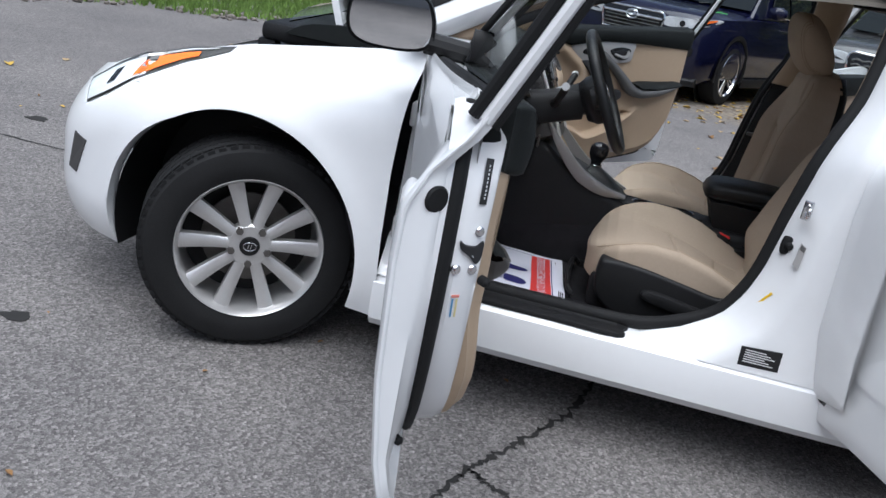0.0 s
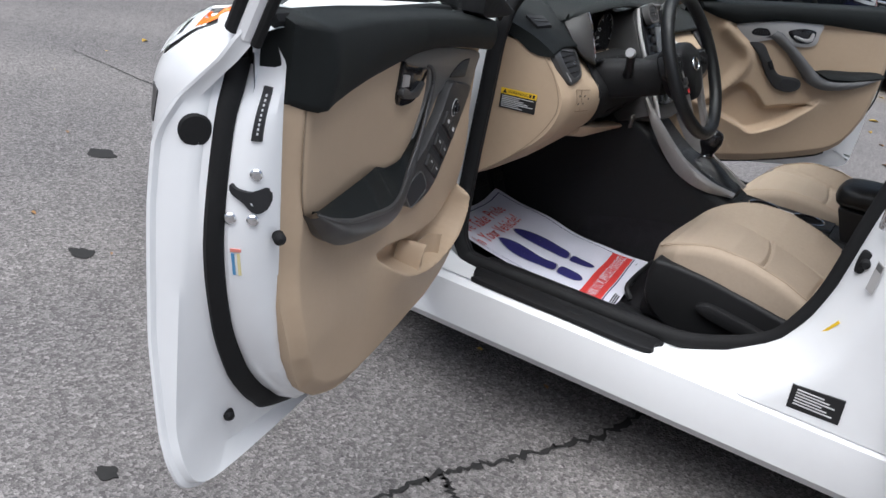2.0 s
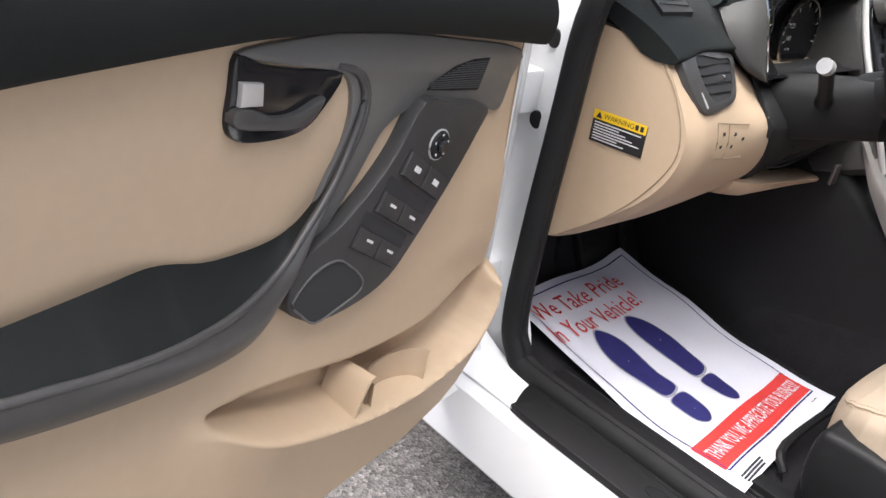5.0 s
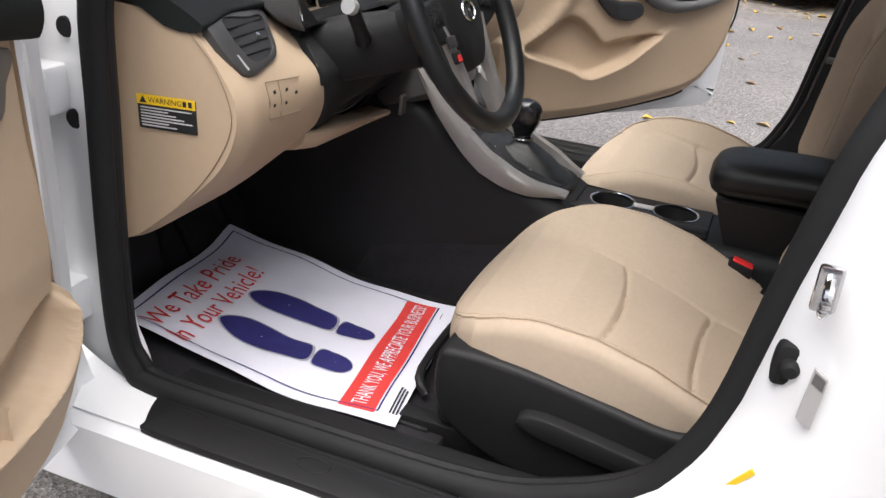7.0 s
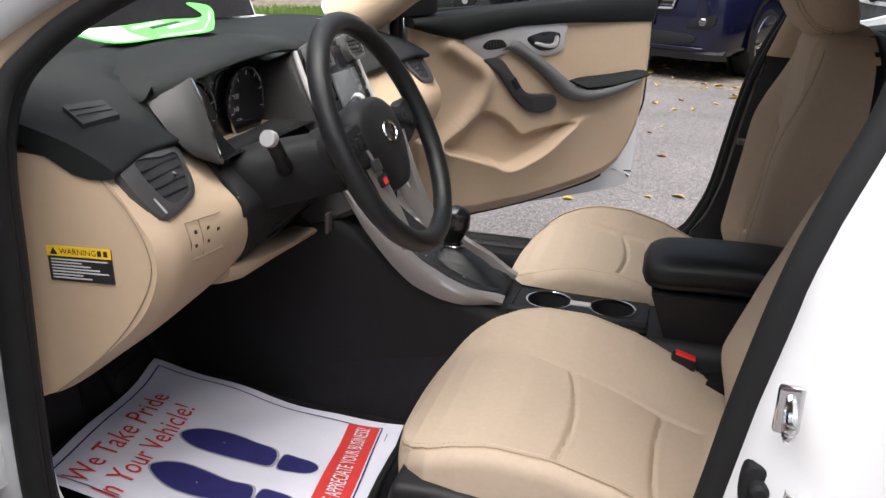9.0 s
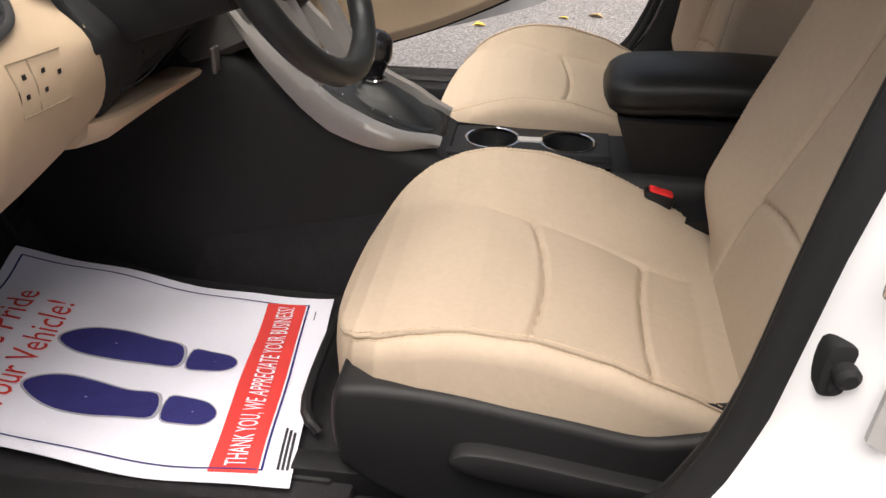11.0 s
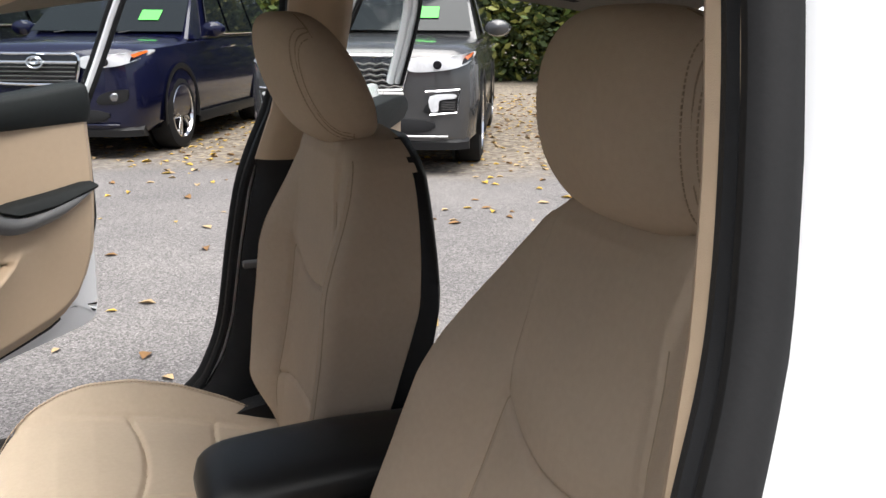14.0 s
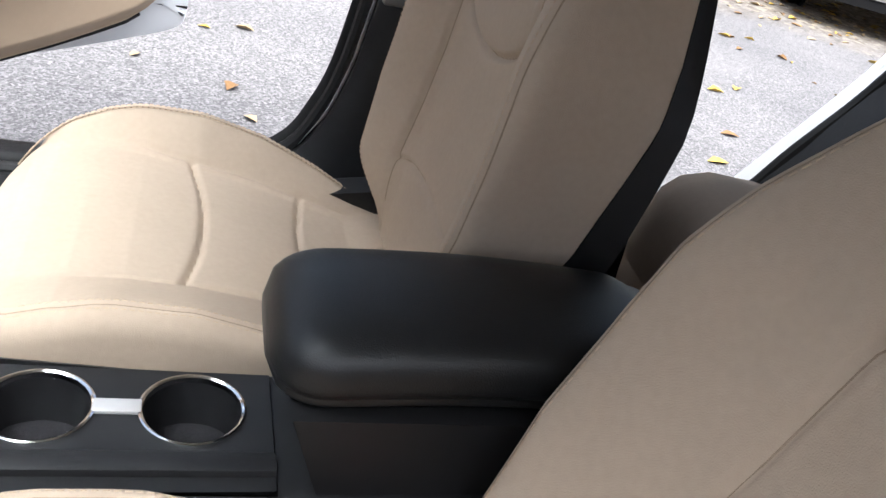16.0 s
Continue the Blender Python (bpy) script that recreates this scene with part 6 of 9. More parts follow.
part("bench_cushion", bm, CLOTH, bench, "beige cloth bench cushion", sharp=60)
bm = bm_()
sheet(bm, lambda u, v: (2.46 + 0.22 * u - 0.04 * math.sin(math.pi * u), -0.66 + 1.32 * v, 0.48 + 0.55 * u - 0.03 * abs(2 * v - 1) ** 6), 14, 30, 0.12, (0.95, 0, -0.3))
part("bench_back", bm, CLOTH, bench, "beige cloth bench backrest")
bm = bm_()
box(bm, 2.62, -0.62, 0.96, 3.1, 0.62, 0.99, 0.01)
part("parcel_shelf", bm, LINER, car, "grey parcel shelf")
bm = bm_()
sheet(bm, lambda u, v: (2.45 + 0.55 * u, (-0.56 - 0.04 * u) * (1 - 2 * v), 1.345 - 0.30 * u), 6, 8, 0.004, (0, 0, -1))
g = part("rear_window", bm, DARKGL, car, "dark rear window")
# boot and rear bumper
bm = bm_()
rs = []
for x, zt, w, zb in [(3.0, 1.03, 0.80, 0.30), (3.30, 1.02, 0.82, 0.30), (3.48, 0.99, 0.80, 0.28), (3.58, 0.90, 0.77, 0.27), (3.64, 0.70, 0.74, 0.27), (3.66, 0.50, 0.70, 0.29)]:
    r = [(-w * 0.95, zb), (-w, zb + 0.1), (-w * 1.01, 0.6 * zt), (-w * 0.95, zt - 0.05), (-w * 0.86, zt), (0, zt + 0.015)]
    r = r + [(-y, z) for y, z in r[-2::-1]]
    rs.append([(x, y, z) for y, z in r])
rings(bm, rs)
fix(bm)
part("boot", bm, WHITE, car, "white boot and rear bumper", sharp=45)
# rear quarters close the shell
for k in (1, -1):
    bm = bm_()
    front_x = curve_at([(0.25, 2.22), (0.43, 2.34), (0.56, 2.44), (0.73, 2.565), (0.95, 2.68), (1.27, 2.60)])
    sheet(bm, lambda u, v: (front_x(0.25 + 1.02 * v) * (1 - u) + 3.35 * u, -0.868 + 0.20 * max(0, v - 0.66) / 0.34, 0.25 + 1.02 * v - 0.25 * u * max(0, v - 0.6)), 14, 20, 0.05, (0, 1, 0))
    part("rear_quarter", bm, WHITE, car, "white rear quarter panel", side(k))
    bm = bm_()
    tube(bm, smoothline([(1.66, -0.78, 0.40), (1.66, -0.78, 0.9), (1.69, -0.66, 1.28), (1.8, -0.62, 1.315), (2.1, -0.62, 1.31), (2.42, -0.66, 1.24), (2.60, -0.72, 1.0), (2.528, -0.78, 0.731), (2.40, -0.78, 0.56), (2.30, -0.78, 0.43), (2.15, -0.78, 0.36), (1.75, -0.78, 0.352)], 6, True), 0.0125, 8, True, ref=Vector((0, 1, 0)))
    part("door_seal", bm, RUBBER, car, "black rubber door seal", side(k))
    bm = bm_()
    sheet(bm, lambda u, v: ((2.19 + 0.45 * u) * (1 - v) + (2.235 + 0.45 * u) * v + 0.02, -0.845 + 0.06 * v, float(np.interp(2.19 + 0.45 * u, [2.15, 2.30, 2.40, 2.528, 2.64], [0.35, 0.42, 0.55, 0.721, 0.95])) - 0.02 * (1 - v)), 20, 3, 0.03, (0.6, 0.3, -0.3))
    part("opening_edge", bm, WHITE, car, "white painted edge of the rear door opening", side(k))
    bm = bm_()
    sheet(bm, lambda u, v: (2.22 + 0.42 * u + 0.05 * v, -0.772 + 0.14 * v, float(np.interp(2.22 + 0.42 * u, [2.15, 2.30, 2.40, 2.528, 2.64], [0.36, 0.43, 0.56, 0.731, 0.95])) + 0.02 * v), 20, 4, 0.02, (0.6, 0.0, -0.3))
    part("arch_trim", bm, BLACKP, car, "black inner arch trim", side(k))
    bm = bm_()
    box(bm, 0.60, -0.782, 0.262, 1.30, -0.70, 0.352, 0.012)
    box(bm, 1.62, -0.782, 0.262, 2.25, -0.70, 0.352, 0.012)
    part("sill_trim", bm, BLACKP, car, "black inner sill trim", side(k))

# ---- centre console ----
console = thing_part("centre_console", car, "black centre console with silver side trims")
P = lambda n_, b_, mat, label="", par=None, **kw: part(n_, b_, mat, par or console, label, **kw)
K_TOP = curve_at([(0.30, 0.72), (0.62, 0.715), (0.74, 0.675), (0.82, 0.614), (0.90, 0.568), (1.00, 0.530), (1.045, 0.517), (1.06, 0.507), (1.30, 0.500), (1.345, 0.500), (1.70, 0.50)])
K_HW = curve_at([(0.30, 0.135), (0.62, 0.135), (0.80, 0.125), (0.95, 0.118), (1.05, 0.105), (1.2, 0.098), (1.7, 0.10)])
bm = bm_()
rs = []
for x in [*np.linspace(0.33, 1.04, 26), 1.0595, 1.0605, 1.12, 1.2, 1.28, 1.3295, 1.3305, 1.4, 1.55, 1.70]:
    t, h = K_TOP(x), K_HW(x)
    dp = 0.075 if 1.06 < x < 1.33 else 0.0
    rs.append([(x, -h - 0.03, 0.262), (x, -h - 0.012, 0.40), (x, -h, t - 0.03), (x, -h + 0.006, t - 0.010), (x, -h + 0.02, t), (x, -h + 0.0205, t - dp), (x, h - 0.0205, t - dp), (x, h - 0.02, t), (x, h - 0.006, t - 0.010), (x, h, t - 0.03), (x, h + 0.012, 0.40), (x, h + 0.03, 0.262)])
rings(bm, rs)
fix(bm)
P("console_body", bm, BLACKP, "black plastic console body", sharp=50)
for sgn in (-1, 1):
    bm = bm_()
    rs = []
    for t in np.linspace(0, 1, 30):
        x = 0.735 + 0.315 * t
        zt = float(np.interp(x, [0.72, 0.78, 0.844, 0.885, 0.938, 1.0, 1.05], [0.775, 0.700, 0.638, 0.604, 0.576, 0.550, 0.534]))
        wd = 0.008 + 0.031 * math.sin(math.pi * t ** 0.9)
        y = sgn * (K_HW(x) + 0.006 - 0.030 * sm(0.75, 1.0, t))
        rs.append([(x - 0.3 * wd, y - sgn * 0.02, zt - wd), (x - 0.25 * wd, y + sgn * 0.004, zt - wd), (x, y + sgn * 0.007, zt - 0.3 * wd), (x + 0.1 * wd, y + sgn * 0.002, zt), (x + 0.1 * wd, y - sgn * 0.022, zt + 0.002)])
    rings(bm, rs)
    fix(bm)
    P("side_trim", bm, SPOKE, "silver curved side trim", sharp=60)
# shifter
bm = bm_()
prism(bm, pts2([(0.855, -0.062), (0.94, -0.07), (1.03, -0.068), (1.045, -0.03), (1.045, 0.03), (1.03, 0.068), (0.94, 0.07), (0.855, 0.062)], 4), lambda a, b, w: (a, b, K_TOP(a) + w), -0.01, 0.014, 0.006)
sb = P("shift_bezel", bm, BLACKP, "black shift gate surround")
bm = bm_()
prism(bm, pts2([(0.865, -0.050), (0.94, -0.056), (1.02, -0.055), (1.032, 0), (1.02, 0.055), (0.94, 0.056), (0.865, 0.050)], 4), lambda a, b, w: (a, b, K_TOP(a) + w), 0.01, 0.0165, 0.001)
P("shift_gate", bm, LEATHER, "black shift gate")
bm = bm_()
rs = []
for t in np.linspace(0, 1, 16):
    e = (1 - t) ** 1.25
    c = Vector((0.922 + 0.040 * e, 0.004, 0.0))
    wx, wy = 0.060 * e + 0.016, 0.036 * e + 0.015
    fold = 1 + 0.025 * math.sin(t * 20)
    box_ = lambda q: math.copysign(abs(q) ** 0.6, q)
    ring_at = lambda a: (c.x + wx * fold * box_(math.cos(a)), c.y + wy * fold * box_(math.sin(a)))
    rs.append([(*ring_at(a), (K_TOP(ring_at(a)[0]) + 0.015) * (1 - t) + 0.606 * t) for a in np.linspace(0, 2 * math.pi, 28, endpoint=False)])
rings(bm, rs)
fix(bm)
P("shift_boot", bm, LEATHER, "black leather shift boot", sharp=80)
bm = bm_()
rs = []
for t in np.linspace(0, 1, 18):
    c = Vector((0.922 + 0.004 * t, 0.004, 0.604 + 0.088 * t))
    r = (0.015 + 0.014 * sm(0.05, 0.55, t)) * math.sqrt(max(1 - max(0.0, (t - 0.72) / 0.285) ** 2, 0.01))
    rs.append([c + Vector((r * 1.15 * math.cos(a), r * 0.9 * math.sin(a), 0)) for a in np.linspace(0, 2 * math.pi, 24, endpoint=False)])
rings(bm, rs)
fix(bm)
P("shift_knob", bm, GLOSSB, "black leather shift knob", sharp=80)
bm = bm_()
tube(bm, [(0.924 + 0.020 * math.cos(a), 0.004 + 0.018 * math.sin(a), 0.608) for a in np.linspace(0, 2 * math.pi, 24, endpoint=False)], 0.003, 6, True)
P("knob_ring", bm, CHROME, "chrome ring")
for i, ch in enumerate("PRND"):
    bm = bm_()
    xx = 0.885 + 0.033 * i + 0.012 * (i > 0)
    textmesh(bm, ch, 0.011, lambda a, b, w: (xx - b, -0.047 + a, K_TOP(xx - b) + 0.0172), align="CENTER")
    P("gear_mark", bm, LABELW, par=sb, smooth=False)
# cup holders: a plate with two round holes over deep wells
bm = bm_()
loops = [[(1.061, -0.078), (1.329, -0.076), (1.329, 0.076), (1.061, 0.078)]]
loops += [[(c_ + 0.044 * math.cos(a_), 0.022 + 0.044 * math.sin(a_)) for a_ in np.linspace(0, 2 * math.pi, 40, endpoint=False)] for c_ in (1.128, 1.258)]
for lp in loops:
    vs_ = [bm.verts.new((a_, b_, 0.5045)) for a_, b_ in lp]
    for i in range(len(vs_)):
        bm.edges.new((vs_[i - 1], vs_[i]))
bmesh.ops.triangle_fill(bm, use_beauty=True, use_dissolve=False, edges=bm.edges[:], normal=(0, 0, 1))
P("cup_plate", bm, BLACKP, "black cup holder plate", smooth=False)
for cx_ in (1.128, 1.258):
    m_ = Matrix.Translation((cx_, 0.022, 0.5045))
    bm = bm_()
    revolve(bm, [(0.0001, -0.066), (0.036, -0.066), (0.039, -0.060), (0.0437, 0.0)], m_, 40)
    P("cup_well", bm, BLACKP, "deep black cup well")
    bm = bm_()
    revolve(bm, [(0.0482, 0.0002), (0.0478, 0.0028), (0.0460, 0.0034), (0.0437, 0.0022), (0.0434, -0.004)], m_, 40)
    fix(bm)
    P("cup_ring", bm, CHROME, "bright cup holder ring")
bm = bm_()
box(bm, 1.172, 0.014, 0.503, 1.214, 0.032, 0.5085, 0.002)
P("cup_bridge", bm, SILVER, "silver bridge between the cup holders")
bm = bm_()
box(bm, 1.055, -0.06, 0.480, 1.33, -0.035, 0.512, 0.004)
P("console_rail", bm, BLACKP)
bm = bm_()
box(bm, 1.055, -0.137, 0.46, 1.095, -0.118, 0.497, 0.003)
P("usb_tag", bm, CHROME, "small bright clip")
# armrest lid
bm = bm_()
rs = []
for t in np.linspace(0, 1, 44):
    x = 1.308 + 0.375 * t
    e = math.sqrt(max(1 - (1 - min(t / 0.16, 1)) ** 2.4, 0)) * (1 - 0.25 * sm(0.9, 1.0, t))
    h = 0.091 * (0.45 + 0.55 * e)
    zc, hz = 0.617 + 0.010 * math.sin(math.pi * t), 0.036 * (0.25 + 0.75 * e)
    ring = []
    for j in range(56):
        a = 2 * math.pi * j / 56
        c_, s_ = math.copysign(abs(math.cos(a)) ** 0.5, math.cos(a)), math.copysign(abs(math.sin(a)) ** 0.7, math.sin(a))
        k_ = 1 - 0.06 * groove(s_ + 0.40, 0.10)
        ring.append((x, 0.008 + h * c_ * k_, zc + hz * s_ + 0.006 * (1 - abs(c_)) * (s_ > 0)))
    rs.append(ring)
rings(bm, rs)
fix(bm)
P("armrest_lid", bm, LEATHER, "padded black armrest lid", sharp=70)
bm = bm_()
rs = []
for t in np.linspace(0, 1, 12):
    x = 1.33 + 0.33 * t
    rs.append([(x + 0.04 * (1 - t), -0.074, 0.48), (x, -0.084, 0.59), (x, 0.100, 0.59), (x + 0.04 * (1 - t), 0.090, 0.48)])
rings(bm, rs)
fix(bm)
P("armrest_box", bm, BLACKP, "black armrest box", sharp=30)

# ---- dashboard ----
dash = thing_part("dashboard", car, "black over beige moulded dashboard")
P = lambda n_, b_, mat, label="", par=None, **kw: part(n_, b_, mat, par or dash, label, **kw)


def loft_y(profile, ys, shape=lambda p, y: p):
    """Rings of an (x, z) profile along y."""
    bm = bm_()
    rings(bm, [[(shape(p, y)[0], y, shape(p, y)[1]) for p in profile] for y in ys])
    return fix(bm)


pro = [(p.x, p.y) for p in smoothline([(-0.02, 0.935, 0), (0.06, 0.972, 0), (0.25, 0.992, 0), (0.40, 0.992, 0), (0.50, 0.972, 0), (0.58, 0.948, 0), (0.638, 0.921, 0), (0.646, 0.908, 0), (0.61, 0.895, 0), (0.45, 0.88, 0), (0.0, 0.88, 0)], 4)]


def padshape(p, y):
    x, z = p
    e = sm(0.62, 0.715, abs(y))
    hood = sm(-0.60, -0.50, y) * sm(-0.08, -0.18, y)
    mid = sm(-0.40, -0.08, y) * sm(0.30, 0.05, y)
    z2 = z + 0.052 * e * sm(0.90, 0.885, z) * sm(0.62, 0.50, x) - 0.010 * e * sm(0.2, 0.55, x) * sm(0.885, 0.91, z) + 0.032 * hood * sm(0.30, 0.48, x) * sm(0.66, 0.60, x + 0.02) + 0.012 * mid * sm(0.2, 0.42, x) * sm(0.62, 0.54, x)
    x2 = x + 0.012 * e * sm(0.5, 0.6, x) - 0.02 * sm(0.0, 0.6, -x) + 0.02 * mid * sm(0.5, 0.6, x) - 0.10 * (1 - (y / 0.7) ** 2) * sm(0.25, 0.0, x)
    x2 -= 0.11 * sm(-0.525, -0.485, y) * sm(-0.10, -0.14, y) * sm(0.50, 0.62, x)
    return x2, z2


P("dash_top", loft_y(pro, np.linspace(-0.712, 0.712, 72), padshape), SOFT, "soft black dash top", sharp=60)
# instrument hood
bm = bm_()
rs = []
for t in np.linspace(0, 1, 30):
    y = -0.545 + 0.50 * t
    a = math.sin(math.pi * min(t, 0.5)) ** 0.6 * (1 - 0.3 * sm(0.6, 1.0, t))
    zt = 0.966 + 0.054 * a + 0.006 * t
    xr = 0.590 + 0.065 * a
    rs.append([(0.44, y, zt - 0.005), (0.52, y, zt + 0.006 * a), (0.60, y, zt + 0.003), (xr - 0.004, y, zt - 0.008), (xr, y, zt - 0.016), (xr - 0.012, y, zt - 0.022), (0.58, y, zt - 0.026), (0.44, y, zt - 0.03)])
rings(bm, rs)
fix(bm)
P("instrument_hood", bm, SOFT, "black instrument hood", sharp=60)
# beige lower dash, driver's side
low = [(p.x, p.y) for p in smoothline([(0.47, 0.918, 0), (0.575, 0.915, 0), (0.622, 0.908, 0), (0.655, 0.892, 0), (0.688, 0.852, 0), (0.716, 0.805, 0), (0.714, 0.755, 0), (0.685, 0.70, 0), (0.625, 0.64, 0), (0.55, 0.578, 0), (0.485, 0.550, 0), (0.46, 0.60, 0), (0.46, 0.8, 0)], 4)]


def lowshape(p, y):
    x, z = p
    t = sm(-0.62, -0.45, y)
    x2 = x - 0.012 * sm(-0.69, -0.705, y) - 0.03 * t * sm(0.80, 0.88, z)
    z2 = z + 0.065 * sm(-0.55, -0.15, y) * sm(0.78, 0.62, z)
    return x2, z2 - max(0.0, z2 - 0.866) * sm(-0.51, -0.485, y)


P("lower_dash", loft_y(low, [-0.708, -0.703, -0.69, -0.66, -0.62, -0.58, -0.54, -0.50, -0.45, -0.40, -0.30, -0.20, -0.13], lowshape), BEIGE, "beige lower dash on the driver's side", sharp=50)
bm = bm_()
tube(bm, [(x, -0.7085 - 0.0005, z) for x, z in [(p.x, p.y) for p in smoothline([(0.612, 0.912, 0), (0.665, 0.862, 0), (0.695, 0.805, 0), (0.694, 0.757, 0), (0.655, 0.69, 0), (0.60, 0.63, 0), (0.53, 0.572, 0)], 5)]], 0.0009, 6)
P("panel_joint", bm, SEAM)
low2 = [(x, z) for x, z in low]
P("glovebox_dash", loft_y(low2, [0.13, 0.2, 0.4, 0.55, 0.62, 0.66, 0.69, 0.703, 0.708], lambda p, y: (p[0] - 0.02, p[1])), BEIGE, "beige lower dash with glovebox", sharp=50)
bm = bm_()
tube(bm, [(0.688, 0.16, 0.80), (0.688, 0.62, 0.80), (0.64, 0.64, 0.69), (0.64, 0.16, 0.69)], 0.002, 6, True)
P("glovebox_joint", bm, BLACKP)
# black block fills the space under the dash, where only shade lies
bm = bm_()
box(bm, 0.3, -0.66, 0.55, 0.47, 0.66, 0.90, 0.01)
P("dash_core", bm, CARPET, "dark space under the dash")


DASH_X = curve_at([(0.60, 0.575), (0.64, 0.625), (0.70, 0.685), (0.755, 0.714), (0.805, 0.716), (0.835, 0.700), (0.852, 0.688), (0.895, 0.655), (0.917, 0.625)])


def air_vent(outer, hole, f):
    """A framed vent laid on the surface f(y, z, height): a flat black plate for the shaded recess, thin vanes, a small
    tab.
    """
    bm = bm_()
    o, h_ = pts2(outer, 4), pts2(hole, 4)
    rs = [[f(*p, -0.012) for p in o], [f(*p, 0.0060) for p in o], [f(*p, 0.0075) for p in offset(o, 0.003)], [f(*p, 0.0072) for p in h_], [f(*p, -0.002) for p in h_]]
    rings(bm, rs, caps=False)
    fix(bm)
    v = P("air_vent", bm, DARKSIL, "dark-framed air vent", sharp=40)
    # black plate colours in the shade behind the vanes
    bm = bm_()
    prism(bm, h_, lambda a, b, w: f(a, b, w), -0.004, 0.0048)
    P("vent_recess", bm, INK_AND_RECESS, par=v)
    ys = [p[0] for p in hole]
    zs = [p[1] for p in hole]
    for i in range(4):
        z = min(zs) + (max(zs) - min(zs)) * (i + 0.8) / 4.6
        inn = [y for y in np.linspace(min(ys), max(ys), 40) if inside((y, z), h_) < -0.003]
        if len(inn) > 1:
            bm = bm_()
            tube(bm, [f(inn[0], z, 0.0052), f(inn[-1], z, 0.0052)], 0.0017, 6)
            P("slat", bm, BLACKP, par=v)
    bm = bm_()
    yc, zc = sum(ys) / len(ys), sum(zs) / len(zs)
    prism(bm, [(yc - 0.004, zc - 0.003), (yc + 0.004, zc - 0.003), (yc + 0.004, zc + 0.003), (yc - 0.004, zc + 0.003)], f, 0.004, 0.010, 0.001)
    P("vent_tab", bm, CHROME, par=v)
    return v


on_dash = lambda a, b, w: (DASH_X(b) - 0.03 * sm(-0.62, -0.45, a) * sm(0.80, 0.88, b) + 0.75 * w, a, b + 0.65 * w)
on_glove = lambda a, b, w: (DASH_X(b) - 0.02 + 0.75 * w, a, b + 0.65 * w)
side_vent = [(-0.694, 0.907), (-0.600, 0.905), (-0.545, 0.900), (-0.556, 0.874), (-0.580, 0.850), (-0.615, 0.840), (-0.682, 0.838)]
side_hole = [(-0.662, 0.899), (-0.600, 0.897), (-0.564, 0.894), (-0.570, 0.876), (-0.588, 0.856), (-0.612, 0.848), (-0.652, 0.850)]
air_vent(side_vent, side_hole, on_dash)
air_vent([(-a, b) for a, b in side_vent][::-1], [(-a, b) for a, b in side_hole][::-1], on_glove)
bm = bm_()
prism(bm, [(-0.685, 0.9055), (-0.681, 0.9055), (-0.669, 0.8395), (-0.673, 0.8395)], on_dash, 0.004, 0.0092)
P("vent_strip", bm, SILVER, "bright strip beside the vent")
# defroster slot on the top: a raised black plate for the shaded opening
slot_z = lambda a, b: padshape((a, float(np.interp(a, [0.40, 0.50, 0.58, 0.638], [0.992, 0.973, 0.950, 0.921]))), b)[1]
bm = bm_()
prism(bm, [(0.535, -0.640), (0.552, -0.578), (0.588, -0.592), (0.582, -0.662)], lambda a, b, w: (a, b, slot_z(a, b) + w), -0.01, 0.0065)
slot = P("defroster_slot", bm, INK_AND_RECESS, "dark side defroster slot")
for k_ in (0.33, 0.67):
    bm = bm_()
    tube(bm, [(0.535 + 0.047 * k_, -0.638 - 0.022 * k_, slot_z(0.535 + 0.047 * k_, -0.64) + 0.007), (0.552 + 0.036 * k_, -0.580 - 0.014 * k_, slot_z(0.552 + 0.036 * k_, -0.59) + 0.007)], 0.0009, 5)
    P("slat", bm, RUBBER, par=slot)
# small switch plate
bm = bm_()
prism(bm, [(-0.642, 0.820), (-0.556, 0.812), (-0.556, 0.760), (-0.642, 0.768)], on_dash, -0.004, 0.0042, 0.001)
sp = P("switch_plate", bm, BEIGE, "beige switch plate")
bm = bm_()
for y0, z0, y1, z1 in ((-0.643, 0.8205, -0.556, 0.8125), (-0.643, 0.7675, -0.556, 0.7595), (-0.612, 0.817, -0.612, 0.766), (-0.643, 0.820, -0.643, 0.768)):
    tube(bm, [on_dash(y0, z0, 0.0042), on_dash((y0 + y1) / 2, (z0 + z1) / 2, 0.0042), on_dash(y1, z1, 0.0042)], 0.0008, 5)
P("plate_joint", bm, SEAM, par=sp)
for yy, zz in ((-0.630, 0.805), (-0.630, 0.785), (-0.598, 0.802), (-0.598, 0.782), (-0.570, 0.792)):
    bm = bm_()
    prism(bm, [(yy - 0.003, zz - 0.0025), (yy + 0.003, zz - 0.0025), (yy + 0.003, zz + 0.0025), (yy - 0.003, zz + 0.0025)], on_dash, 0.004, 0.0048)
    P("print_bar", bm, BLACKP, par=sp)
